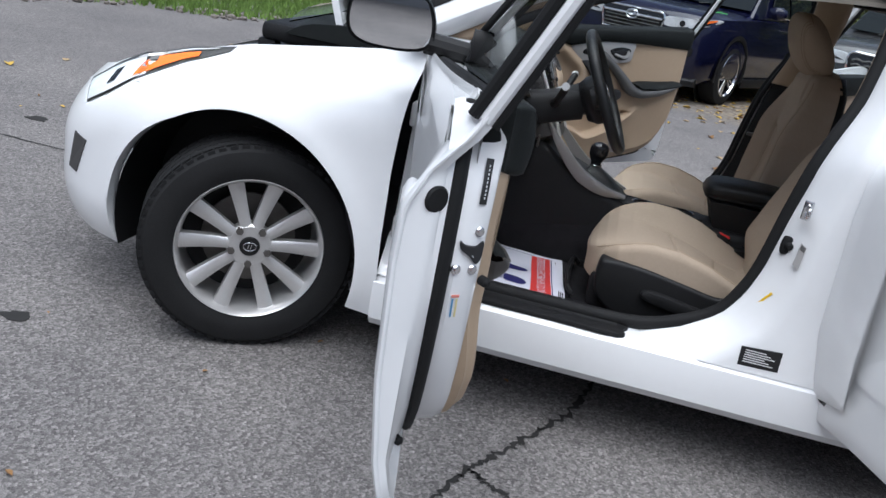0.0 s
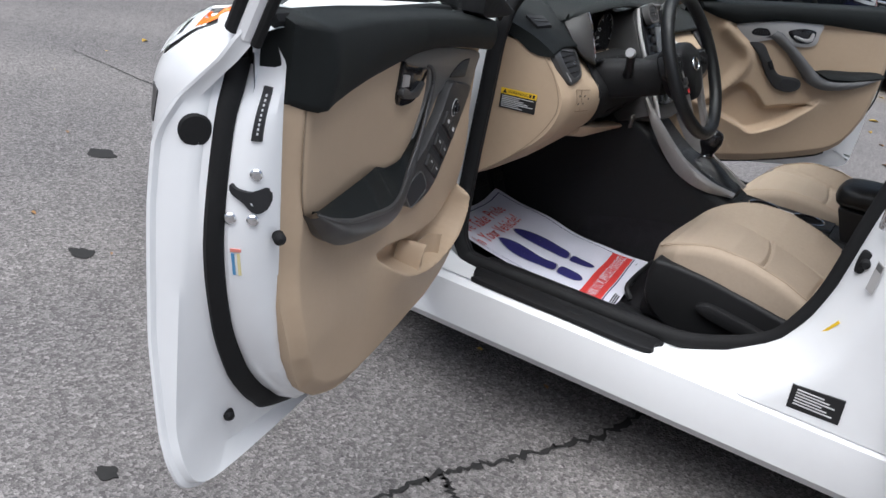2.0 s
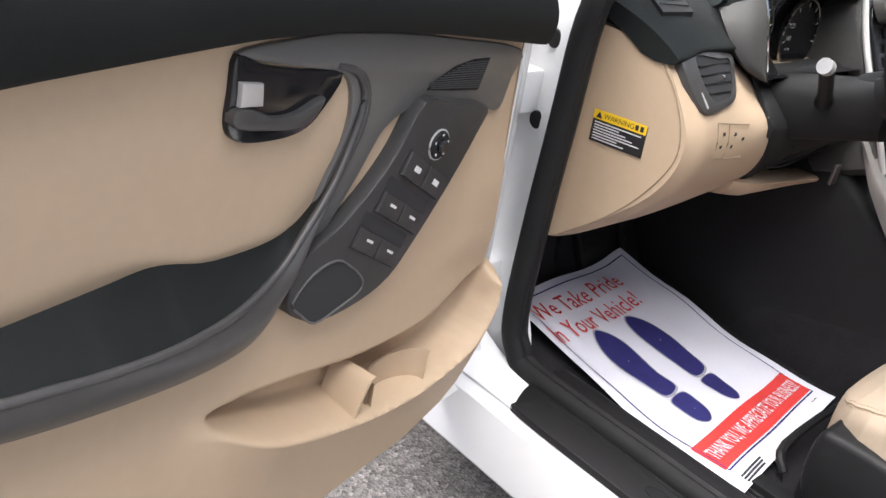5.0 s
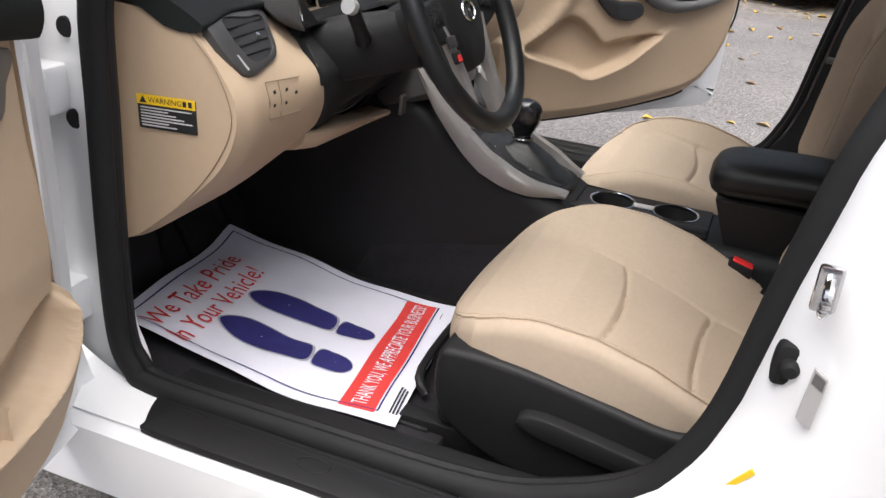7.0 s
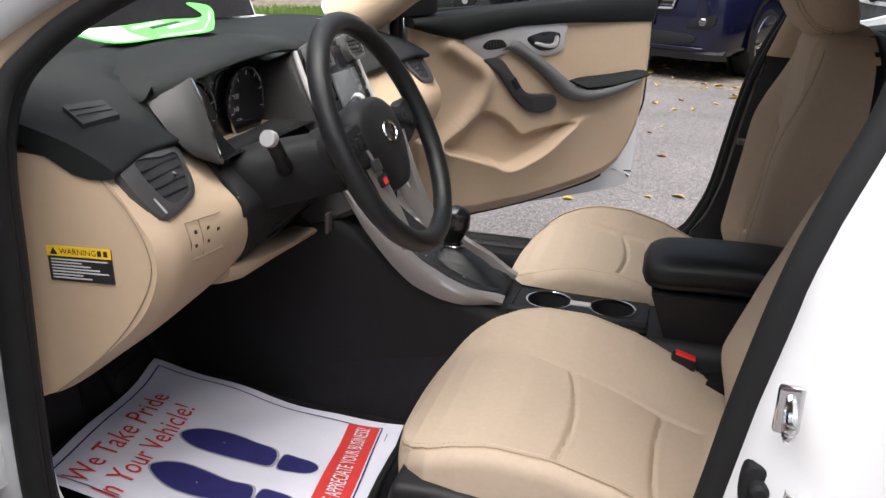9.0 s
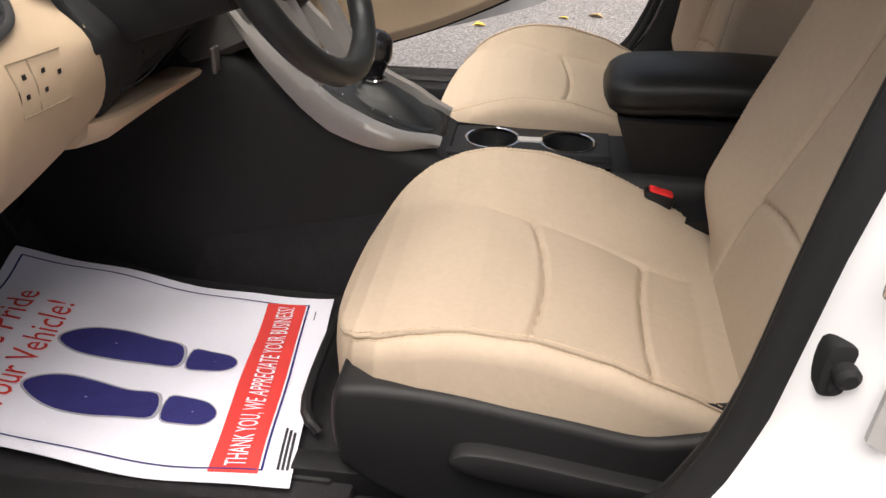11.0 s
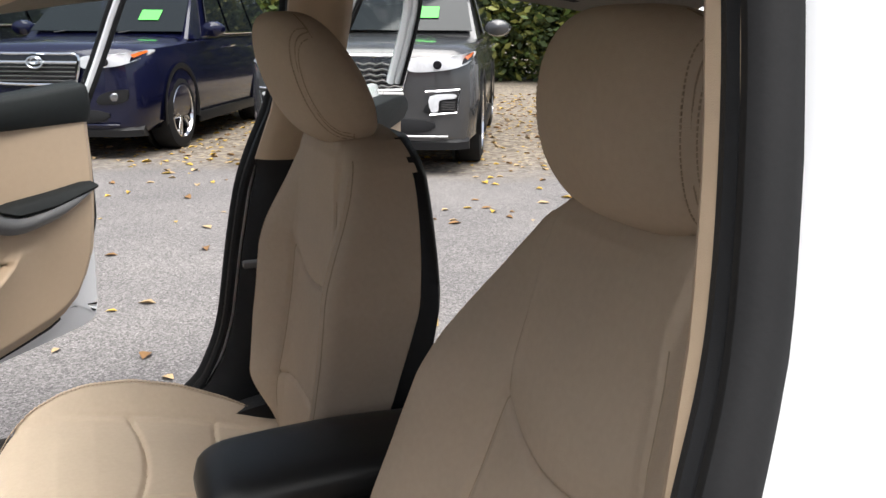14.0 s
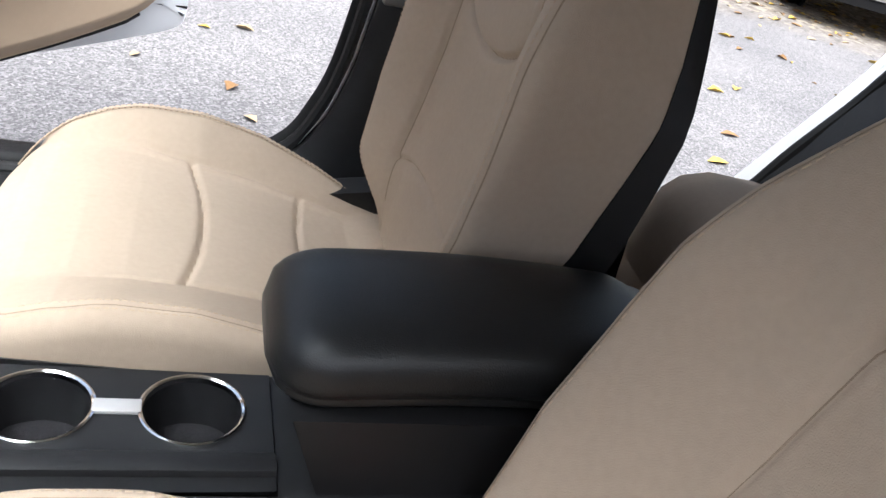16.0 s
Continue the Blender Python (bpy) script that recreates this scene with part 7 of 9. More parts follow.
# cluster
bm = bm_()
prism(bm, pts2([(-0.53, 0.955), (-0.51, 0.975), (-0.35, 0.985), (-0.16, 0.985), (-0.14, 0.95), (-0.16, 0.87), (-0.3, 0.845), (-0.46, 0.85), (-0.50, 0.88)], 4), lambda a, b, w: (w + 0.10 * (0.98 - b) + 0.0, a, b), 0.52, 0.575, 0.004)
P("instrument_panel", bm, GLOSSB, "gloss black instrument panel")
for cy, r in ((-0.405, 0.062), (-0.235, 0.064)):
    bm = bm_()
    disc(bm, (0.588, cy, 0.912), (1, 0, 0.1), r, 0.006, 48, 0.002)
    d_ = P("dial", bm, GLOSSB, "black dial")
    bm = bm_()
    tube(bm, [(0.594, cy + r * math.cos(a), 0.912 + r * math.sin(a)) for a in np.linspace(0, 2 * math.pi, 48, endpoint=False)], 0.0022, 6, True)
    P("dial_ring", bm, CHROME, "bright dial ring", par=d_)
    bm = bm_()
    for i in range(9):
        a = radians(225 - 33.75 * i)
        mm = Matrix.Translation((0.5955, cy - 0.86 * r * math.cos(a) * -1, 0.912 + 0.86 * r * math.sin(a))) @ Matrix.Rotation(a, 4, "X")
        box(bm, -0.0003, -0.004, -0.0006, 0.0005, 0.004, 0.0006, m=mm)
    P("dial_mark", bm, LABELW, par=d_)
for txt, yy, zz in (("120", -0.276, 0.930), ("140", -0.278, 0.908), ("160", -0.270, 0.886)):
    bm = bm_()
    textmesh(bm, txt, 0.013, lambda a, b, w: (0.5965, yy + a, zz + b), align="CENTER")
    P("dial_number", bm, LABELW, smooth=False)
# dark silver shell round the instruments: outer face, bright edge, gloss inner wall and floor
shell_out = smoothline([(0.592, -0.536, 0.964), (0.618, -0.546, 0.942), (0.645, -0.546, 0.912), (0.668, -0.530, 0.886), (0.684, -0.500, 0.870)], 6)
shell_in = smoothline([(0.630, -0.474, 0.990), (0.652, -0.484, 0.958), (0.668, -0.492, 0.925), (0.680, -0.496, 0.896), (0.686, -0.494, 0.872)], 6)
shell_deep = smoothline([(0.590, -0.455, 0.985), (0.592, -0.462, 0.955), (0.592, -0.466, 0.925), (0.592, -0.462, 0.890), (0.592, -0.450, 0.862)], 6)


def between(a, b, u, v, bulge=0.0):
    i = min(int(v * (len(a) - 1)), len(a) - 2)
    k_ = v * (len(a) - 1) - i
    p, q = a[i].lerp(a[i + 1], k_), b[i].lerp(b[i + 1], k_)
    return p.lerp(q, u) + Vector((1, -0.5, 0)) * bulge * math.sin(math.pi * u)


bm = bm_()
sheet(bm, lambda u, v: between(shell_out, shell_in, u, v, 0.008), 10, 24, 0.012, (-1, 0.5, 0))
P("cluster_shell", bm, SHELLG, "dark silver cluster surround")
bm = bm_()
sheet(bm, lambda u, v: between(shell_in, shell_deep, u, v), 6, 24)
sheet(bm, lambda u, v: (0.684 - 0.094 * v, -0.494 + 0.364 * u, 0.872 - 0.012 * v), 12, 4)
P("cluster_well", bm, GLOSSB, "gloss black well round the dials", sharp=60)
bm = bm_()
tube(bm, [p + Vector((0.002, 0, 0)) for p in shell_in], 0.0018, 6)
P("cluster_edge", bm, CHROME, "bright cluster edge")
# column cover and knee area
bm = bm_()
rs = []
for t in np.linspace(0, 1, 10):
    x = 0.56 + 0.29 * t
    c = Vector((x, -0.368, 0.785 + 0.082 * t))
    w, h = 0.092 - 0.035 * t, 0.060 - 0.012 * t
    rs.append([c + Vector((0, w * math.copysign(abs(math.cos(a)) ** 0.6, math.cos(a)), h * math.copysign(abs(math.sin(a)) ** 0.6, math.sin(a)))) for a in np.linspace(0, 2 * math.pi, 28, endpoint=False)])
rings(bm, rs)
fix(bm)
P("column_cover", bm, RUBBER, "black steering column cover", sharp=70)
bm = bm_()
under = pts2([(-0.476, 0.868), (-0.470, 0.872), (-0.30, 0.874), (-0.14, 0.872), (-0.135, 0.80), (-0.135, 0.690), (-0.145, 0.680), (-0.30, 0.686), (-0.450, 0.698), (-0.460, 0.712), (-0.474, 0.75), (-0.488, 0.80)], 4)
lowx = lambda a, b: DASH_X(b - 0.065 * sm(-0.55, -0.15, a) * sm(0.78, 0.62, b)) - 0.03 * sm(-0.62, -0.45, a) * sm(0.80, 0.88, b)
sheet_ring = [[(lowx(a, b) + q, a, b) for a, b in offset(under, d)] for d, q in ((0.0, -0.02), (0.0, 0.003), (0.004, 0.006), (0.03, 0.005), (0.07, 0.005), (0.085, 0.005))]
rings(bm, sheet_ring)
fix(bm)
cs_ = P("column_surround", bm, RUBBER, "black panel under the instruments", sharp=60)
bm = bm_()
rs = []
for t in np.linspace(0, 1, 16):
    y, z, h = -0.478 + 0.330 * t, 0.702 - 0.040 * t, 0.036 - 0.016 * t
    x = 0.702 - 0.014 * t - 0.02 * (1 - sm(0.0, 0.12, t))
    rs.append([(x - 0.05, y, z), (x - 0.006, y, z), (x, y, z - 0.004), (x - 0.004, y, z - 0.55 * h), (x - 0.022, y, z - h), (x - 0.07, y, z - h - 0.01)])
rings(bm, rs)
fix(bm)
P("lower_lip", bm, BEIGE, "beige lip under the column panel", sharp=60)
bm = bm_()
tube(bm, [(lowx(y, 0.735 - 0.02 * abs(y + 0.38)) + 0.008, y, 0.735 - 0.012 * math.cos((y + 0.38) * 16)) for y in np.linspace(-0.44, -0.30, 10)], 0.0016, 5)
P("tray_edge", bm, BLACKP, par=cs_)
for sgn, L in ((-1, 0.15), (1, 0.15)):
    bm = bm_()
    tube(bm, smoothline([(0.752, -0.368 + sgn * 0.045, 0.850), (0.768, -0.368 + sgn * 0.09, 0.872), (0.790, -0.368 + sgn * (L + 0.02), 0.925)], 4), lambda t: 0.019 - 0.008 * min(1, 2 * t), 12)
    s_ = P("stalk", bm, BLACKP, "black column stalk")
    bm = bm_()
    tube(bm, [(0.790, -0.368 + sgn * (L + 0.018), 0.9245), (0.789, -0.368 + sgn * (L + 0.030), 0.928)], 0.012, 12)
    P("stalk_end", bm, SILVER, "grey stalk end", par=s_)
bm = bm_()
box(bm, 0.712, -0.170, 0.660, 0.720, -0.146, 0.700, 0.003)
P("latch_tab", bm, STEEL)
# centre stack
cs = Matrix.Translation((0.722, 0.0, 0.85)) @ Matrix.Rotation(radians(-24), 4, "Y")
bm = bm_()
o = pts2([(-0.150, 0.155), (-0.08, 0.172), (0.08, 0.172), (0.150, 0.155), (0.145, 0.06), (0.125, -0.08), (0.115, -0.16), (-0.115, -0.16), (-0.125, -0.08), (-0.145, 0.06)], 4)
prism(bm, o, lambda a, b, w: cs @ Vector((w - 0.9 * a * a, a, b)), -0.12, 0.0, 0.008)
st = P("centre_panel", bm, DARKSIL, "grey centre stack with screen and controls")
bm = bm_()
prism(bm, [(a * 0.80, b * 0.82 + 0.012) for a, b in o], lambda a, b, w: cs @ Vector((w - 0.9 * a * a, a, b)), -0.002, 0.005, 0.002)
P("stack_panel", bm, GLOSSB, "gloss black control panel", par=st)
bm = bm_()
box(bm, 0.0, -0.062, 0.03, 0.0075, 0.062, 0.105, 0.003, m=cs)
P("screen", bm, material("screen_glass", (0.10, 0.105, 0.11), 0.15, spec=0.6, var=0.02), "grey unlit display screen", par=st)
for sgn in (-1, 1):
    bm = bm_()
    tube(bm, smoothline([cs @ Vector((0.004 - 0.9 * 0.020, sgn * 0.135, 0.165)), cs @ Vector((0.004 - 0.9 * 0.0196, sgn * 0.141, 0.06)), cs @ Vector((0.006 - 0.9 * 0.0144, sgn * 0.122, -0.07)), cs @ Vector((0.006 - 0.012, sgn * 0.112, -0.16))], 5), 0.006, 8)
    P("stack_edge", bm, SILVER, "silver edge strip", par=st)
    for zz in (0.095, 0.07, 0.045, 0.02):
        bm = bm_()
        box(bm, 0.002, sgn * 0.082 - 0.012, zz - 0.009, 0.009, sgn * 0.082 + 0.012, zz + 0.009, 0.002, m=cs @ Matrix.Translation((-0.005, 0, 0)))
        box(bm, 0.009, sgn * 0.082 - 0.005, zz - 0.0012, 0.0095, sgn * 0.082 + 0.005, zz + 0.0012, m=cs @ Matrix.Translation((-0.005, 0, 0)))
        P("stack_button", bm, BLACKP, par=st)
    bm = bm_()
    disc(bm, cs @ Vector((0.002, sgn * 0.075, -0.03)), cs.to_3x3() @ Vector((1, 0, 0)), 0.021, 0.018, 28, 0.003)
    P("stack_knob", bm, SILVER, "silver rotary knob", par=st)
bm = bm_()
disc(bm, cs @ Vector((0.004, 0, -0.045)), cs.to_3x3() @ Vector((1, 0, 0)), 0.030, 0.010, 32, 0.003)
P("climate_dial", bm, DARKSIL, "grey climate control dial", par=st)
for sgn in (-1, 1):
    cv = Matrix.Translation((0.672, sgn * 0.085, 0.985)) @ Matrix.Rotation(radians(-30), 4, "Y")
    air_vent([(-0.037, 0.025), (0.037, 0.025), (0.035, -0.020), (0.025, -0.026), (-0.035, -0.026)], [(-0.030, 0.019), (0.030, 0.019), (0.028, -0.016), (0.020, -0.020), (-0.028, -0.020)], lambda a, b, w: cv @ Vector((w, a, b)))

# ---- steering wheel ----
wheel = thing_part("steering_wheel", car, "black leather steering wheel with silver spoke trim")
tl = radians(27)
sw = Matrix.Translation((0.906, -0.368, 0.914)) @ Matrix(((math.cos(tl), 0, -math.sin(tl), 0), (0, 1, 0, 0), (math.sin(tl), 0, math.cos(tl), 0), (0, 0, 0, 1)))
P = lambda n_, b_, mat, label="", par=None, **kw: part(n_, b_, mat, par or wheel, label, sw, **kw)
bm = bm_()
tube(bm, [(-0.004, 0.180 * math.cos(a), 0.180 * math.sin(a)) for a in np.linspace(0, 2 * math.pi, 80, endpoint=False)], 0.0165, 14, True, ref=Vector((1, 0, 0)))
P("wheel_rim", bm, LEATHER, "black leather rim", sharp=80)
bm = bm_()
o = pts2([(-0.078, 0.035), (-0.05, 0.055), (0, 0.062), (0.05, 0.055), (0.078, 0.035), (0.080, -0.01), (0.058, -0.055), (0.03, -0.085), (-0.03, -0.085), (-0.058, -0.055), (-0.080, -0.01)], 5)
rs = []
for q, s_ in ((-0.075, 0.80), (-0.05, 0.98), (-0.028, 1.02), (-0.012, 0.97), (-0.003, 0.80), (0.001, 0.45), (0.002, 0.05)):
    rs.append([(q, a * s_, b * s_) for a, b in o])
rings(bm, rs)
fix(bm)
P("airbag_pad", bm, BLACKP, "black airbag cover", sharp=70)
for sgn in (-1, 1):
    bm = bm_()
    prism(bm, pts2([(sgn * 0.070, 0.03), (sgn * 0.12, 0.028), (sgn * 0.172, 0.035), (sgn * 0.175, -0.008), (sgn * 0.12, -0.03), (sgn * 0.075, -0.03)], 4), lambda a, b, w: (w, a, b), -0.035, -0.010, 0.006)
    P("side_spoke", bm, BLACKP, "black side spoke")
    for i in range(3):
        bm = bm_()
        box(bm, -0.011, sgn * (0.092 + 0.018 * i) - 0.008, 0.0 - 0.004 * i, -0.004, sgn * (0.092 + 0.018 * i) + 0.008, 0.018 - 0.004 * i, 0.003)
        box(bm, -0.004, sgn * (0.092 + 0.018 * i) - 0.003, 0.008 - 0.004 * i, -0.0035, sgn * (0.092 + 0.018 * i) + 0.003, 0.010 - 0.004 * i)
        P("wheel_button", bm, BLACKP)
    bm = bm_()
    rs = []
    for t in np.linspace(0, 1, 10):
        c = Vector((-0.012 - 0.004 * t, sgn * (0.085 - 0.020 * t - 0.012 * math.sin(math.pi * t)), -0.010 - 0.160 * t))
        w = 0.006 + 0.010 * t
        rs.append([c + Vector(v_) for v_ in ((-0.012, -w, 0), (0.0, -w, 0), (0.004, -w * 0.4, 0), (0.004, w * 0.4, 0), (0.0, w, 0), (-0.012, w, 0))])
    rings(bm, rs)
    fix(bm)
    P("lower_spoke", bm, SPOKE, "silver lower spoke trim", sharp=50)
for i in range(2):
    bm = bm_()
    box(bm, -0.010, -0.098, -0.045 - 0.024 * i, -0.003, -0.070, -0.026 - 0.024 * i, 0.003)
    P("phone_button", bm, SWITCHG if i == 0 else BLACKP)
bm = bm_()
box(bm, -0.003, -0.092, -0.066, -0.0022, -0.078, -0.056)
P("button_mark", bm, REDP, "red button mark")
bm = bm_()
tube(bm, [(0.003, 0.024 * math.cos(a), 0.016 * math.sin(a)) for a in np.linspace(0, 2 * math.pi, 28, endpoint=False)], 0.0022, 6, True, ref=Vector((1, 0, 0)))
tube(bm, [(0.003, -0.009, -0.011), (0.003, -0.003, 0.011)], 0.0024, 6)
tube(bm, [(0.003, 0.003, -0.011), (0.003, 0.009, 0.011)], 0.0024, 6)
tube(bm, [(0.003, -0.006, -0.001), (0.003, 0.006, 0.001)], 0.002, 6)
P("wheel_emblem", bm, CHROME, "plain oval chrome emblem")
bm = bm_()
tube(bm, [(-0.03, 0, 0), (-0.12, 0, 0)], 0.05, 16)
P("hub_shroud", bm, BLACKP)

# pedals
pd = thing_part("pedal_set", car, "black rubber-faced pedals")
for cy, w, h in ((-0.30, 0.055, 0.075), (-0.175, 0.028, 0.10)):
    bm = bm_()
    box(bm, 0.305, cy - w, 0.40 - h, 0.325, cy + w, 0.40 + h * 0.6, 0.008, m=Matrix.Translation((0.31, 0, 0.40)) @ Matrix.Rotation(radians(-28), 4, "Y") @ Matrix.Translation((-0.31, 0, -0.40)))
    tube(bm, [(0.29, cy, 0.44), (0.27, cy, 0.62)], 0.008, 8)
    for i in range(4):
        box(bm, 0.326, cy - w * 0.8, 0.36 + 0.02 * i, 0.330, cy + w * 0.8, 0.368 + 0.02 * i, m=Matrix.Translation((0.31, 0, 0.40)) @ Matrix.Rotation(radians(-28), 4, "Y") @ Matrix.Translation((-0.31, 0, -0.40)))
    part("pedal", bm, RUBBER, pd)

# warning sticker on the end of the dash
wf = lambda a, b, w: (0.541 + 0.84 * a - 0.03 * b, -0.709 - w, 0.794 + 0.045 * a + 0.8 * b)
bm = bm_()
prism(bm, [(0.0, -0.002), (0.118, -0.002), (0.118, -0.062), (0.0, -0.062)], wf, -0.002, 0.001)
st = part("warning_sticker", bm, LABELB, dash, "black and yellow warning sticker")
bm = bm_()
prism(bm, [(0.0, 0.0), (0.118, 0.0), (0.118, -0.018), (0.0, -0.018)], wf, 0.0008, 0.0016)
part("yellow_band", bm, YELLOW, st)
bm = bm_()
textmesh(bm, "WARNING", 0.0140, lambda a, b, w: wf(0.024 + a, -0.0095 + b, 0.002))
prism(bm, [(0.006, -0.015), (0.020, -0.015), (0.013, -0.003)], wf, 0.0016, 0.002)
for i in range(2):
    prism(bm, [(0.094 + 0.011 * i, -0.004), (0.101 + 0.011 * i, -0.004), (0.101 + 0.011 * i, -0.014), (0.094 + 0.011 * i, -0.014)], wf, 0.0016, 0.002)
part("lettering", bm, INK_AND_RECESS, st, smooth=False)
for i in range(7):
    bm = bm_()
    prism(bm, [(0.006, -0.0225 - 0.0054 * i), (0.110 - 0.016 * ((i * 7) % 4), -0.0225 - 0.0054 * i), (0.110 - 0.016 * ((i * 7) % 4), -0.0248 - 0.0054 * i), (0.006, -0.0248 - 0.0054 * i)], wf, 0.0012, 0.0016)
    part("print_bar", bm, LABELW, st)

# ---- paper floor mat ----
mat_ = thing("paper_floor_mat", "white printed paper mat with navy shoe prints on the carpet", "paper mat")
CORN = [Vector((0.395, -0.652)), Vector((0.938, -0.628)), Vector((0.890, -0.205)), Vector((0.355, -0.228))]


def paper(u, v, w=0.0):
    """u from toe board to seat, v from the sill inwards."""
    p = (CORN[0] * (1 - u) + CORN[1] * u) * (1 - v) + (CORN[3] * (1 - u) + CORN[2] * u) * v
    z = 0.2945 + 0.058 * max(0, 1 - u / 0.85) ** 1.6 + 0.010 * sm(0.8, 1.0, v) * sm(0.7, 0.3, u)
    z += 0.0045 * math.sin(7 * u + 3 * v) * math.sin(5 * v + 1) + 0.0022 * math.sin(17 * u - 11 * v) + 0.012 * sm(0.10, 0.0, v) * sm(0.6, 0.2, u)
    return Vector((p.x, p.y, z + w))


bm = bm_()
sheet(bm, lambda u, v: paper(u, v), 60, 50, 0.0012, (0, 0, -1))
part("paper_sheet", bm, PAPER, mat_, "white crinkled paper sheet")
pm = lambda a, b, w: paper(a, b, 0.0016 + w)


def print_shape(pts, mat, name, w=0.0):
    """A printed shape that follows the paper."""
    bm = bm_()
    n = len(pts)
    c = (sum(p[0] for p in pts) / n, sum(p[1] for p in pts) / n)
    rs_ = [[pm(c[0] + (p[0] - c[0]) * s, c[1] + (p[1] - c[1]) * s, w) for p in pts] for s in (0.02, 0.25, 0.5, 0.75, 1.0)]
    rings(bm, rs_, caps=False)
    bm.normal_update()
    return part(name, bm, mat, mat_)


def strip(u0, v0, u1, v1, hw, mat, name, n=24):
    bm = bm_()
    du, dv = u1 - u0, v1 - v0
    l = math.hypot(du, dv)
    a, b = -dv / l * hw, du / l * hw
    rings(bm, [[pm(u0 + du * t + a, v0 + dv * t + b, 0), pm(u0 + du * t - a, v0 + dv * t - b, 0)] for t in np.linspace(0, 1, n)], closed=False)
    return part(name, bm, mat, mat_)


for a in ((0.035, 0.055, 0.035, 0.955), (0.035, 0.955, 0.93, 0.945), (0.035, 0.055, 0.93, 0.055), (0.928, 0.055, 0.928, 0.945)):
    strip(*a, 0.003, INKBLUE, "border_line")
strip(0.86, 0.04, 0.86, 0.945, 0.060, INKRED, "red_band", 40)


def mat_text(txt, u, v0, v1, tall, mat, w):
    """A printed line that fills v0 to v1, one mesh a word."""
    probe = bm_()
    textmesh(probe, txt, 1.0, lambda a, b, w_: (a, b, 0))
    wide = max(v.co.x for v in probe.verts)
    probe.free()
    k = (v1 - v0) / wide
    done = ""
    for word in txt.split(" "):
        probe = bm_()
        textmesh(probe, done + word, 1.0, lambda a, b, w_: (a, b, 0))
        end = max(v.co.x for v in probe.verts)
        probe.free()
        bm = bm_()
        textmesh(bm, word, 1.0, lambda a, b, w_: (a, b, 0))
        x1 = max(v.co.x for v in bm.verts)
        for v in bm.verts:
            v.co = pm(u - v.co.y * tall, v0 + (v.co.x + end - x1) * k, w)
        part("lettering", bm, mat, mat_, smooth=False)
        done += word + " "


mat_text("We Take Pride", 0.122, 0.06, 0.77, 0.115, INKRED, 0.0012)
mat_text("In Your Vehicle!", 0.235, 0.03, 0.73, 0.115, INKRED, 0.0012)
mat_text("THANK YOU, WE APPRECIATE YOUR BUSINESS!", 0.865, 0.06, 0.92, 0.075, PAPER, 0.0026)
for i in range(3):
    strip(0.965 + 0.011 * i, 0.06, 0.965 + 0.011 * i, 0.235 - 0.01 * i, 0.0035, INK_AND_RECESS, "logo_bar", 8)
strip(0.955, 0.84, 0.955, 0.90, 0.0015, INK_AND_RECESS, "print_bar", 6)
sole = [(0.0, 0.0), (0.03, 0.055), (0.09, 0.088), (0.17, 0.09), (0.26, 0.075), (0.345, 0.066), (0.355, -0.055), (0.27, -0.075), (0.17, -0.09), (0.09, -0.085), (0.03, -0.05)]
heel = [(0.0, -0.055), (0.0, 0.062), (0.06, 0.068), (0.12, 0.055), (0.15, 0.02), (0.15, -0.02), (0.12, -0.055), (0.06, -0.065)]
GREYINK = material("grey_print", (0.33, 0.33, 0.38), 0.8, var=0.2, scale=60)
for u0, v0, k in ((0.279, 0.29, 1), (0.283, 0.555, 1)):
    so = pts2([(u0 + a * 0.95, v0 + b * 0.85) for a, b in sole], 4)
    he = pts2([(u0 + 0.362 + a * 0.85, v0 + b * 0.85 - 0.005) for a, b in heel], 4)
    for o in (so, he):
        cx_, cy_ = sum(p[0] for p in o) / len(o), sum(p[1] for p in o) / len(o)
        print_shape([(cx_ + (a - cx_) * 1.05, cy_ + (b - cy_) * 1.10) for a, b in o], GREYINK, "shadow_print")
        print_shape(o, INKBLUE, "shoe_print", 0.0004)
# rubber mat under the paper
bm = bm_()
prism(bm, pts2([(0.36, -0.665), (0.60, -0.68), (0.98, -0.66), (1.0, -0.44), (0.98, -0.19), (0.60, -0.175), (0.38, -0.19)], 4), lambda a, b, w: (a, b, 0.2635 + w + 0.05 * max(0, 1 - (a - 0.36) / 0.47) ** 1.6), 0.0, 0.018, 0.006)
tagged(part("floor_mat", bm, CARPET), "black carpet floor mat in the footwell", "floor mat")

# ---- papers on the dash top ----
tag_f = lambda a, b, w: (a, b, 1.069 + 0.12 * b + w)
bm = bm_()
prism(bm, pts2([(0.318, -0.332), (0.391, -0.378), (0.457, -0.389), (0.50, -0.335), (0.548, -0.272), (0.530, -0.22), (0.508, -0.181), (0.467, -0.111), (0.419, -0.054), (0.369, -0.043), (0.419, -0.096), (0.46, -0.141), (0.468, -0.176), (0.419, -0.206), (0.384, -0.266)], 4), tag_f, 0.0, 0.0012)
tag_ = part("hang_tag", bm, GREEN)
tagged(tag_, "bright green and white hang tag lying on the dash", "hang tag")
bm = bm_()
prism(bm, [(0.325, -0.331), (0.391, -0.373), (0.455, -0.384), (0.482, -0.352), (0.43, -0.325), (0.38, -0.280)], tag_f, 0.0014, 0.0019)
part("white_field", bm, PAPER, tag_)
bm = bm_()
tube(bm, [tag_f(a, b, 0.0016) for a, b in ((0.49, -0.33), (0.538, -0.270), (0.499, -0.182), (0.462, -0.118))], 0.0014, 6)
part("white_edge", bm, PAPER, tag_)
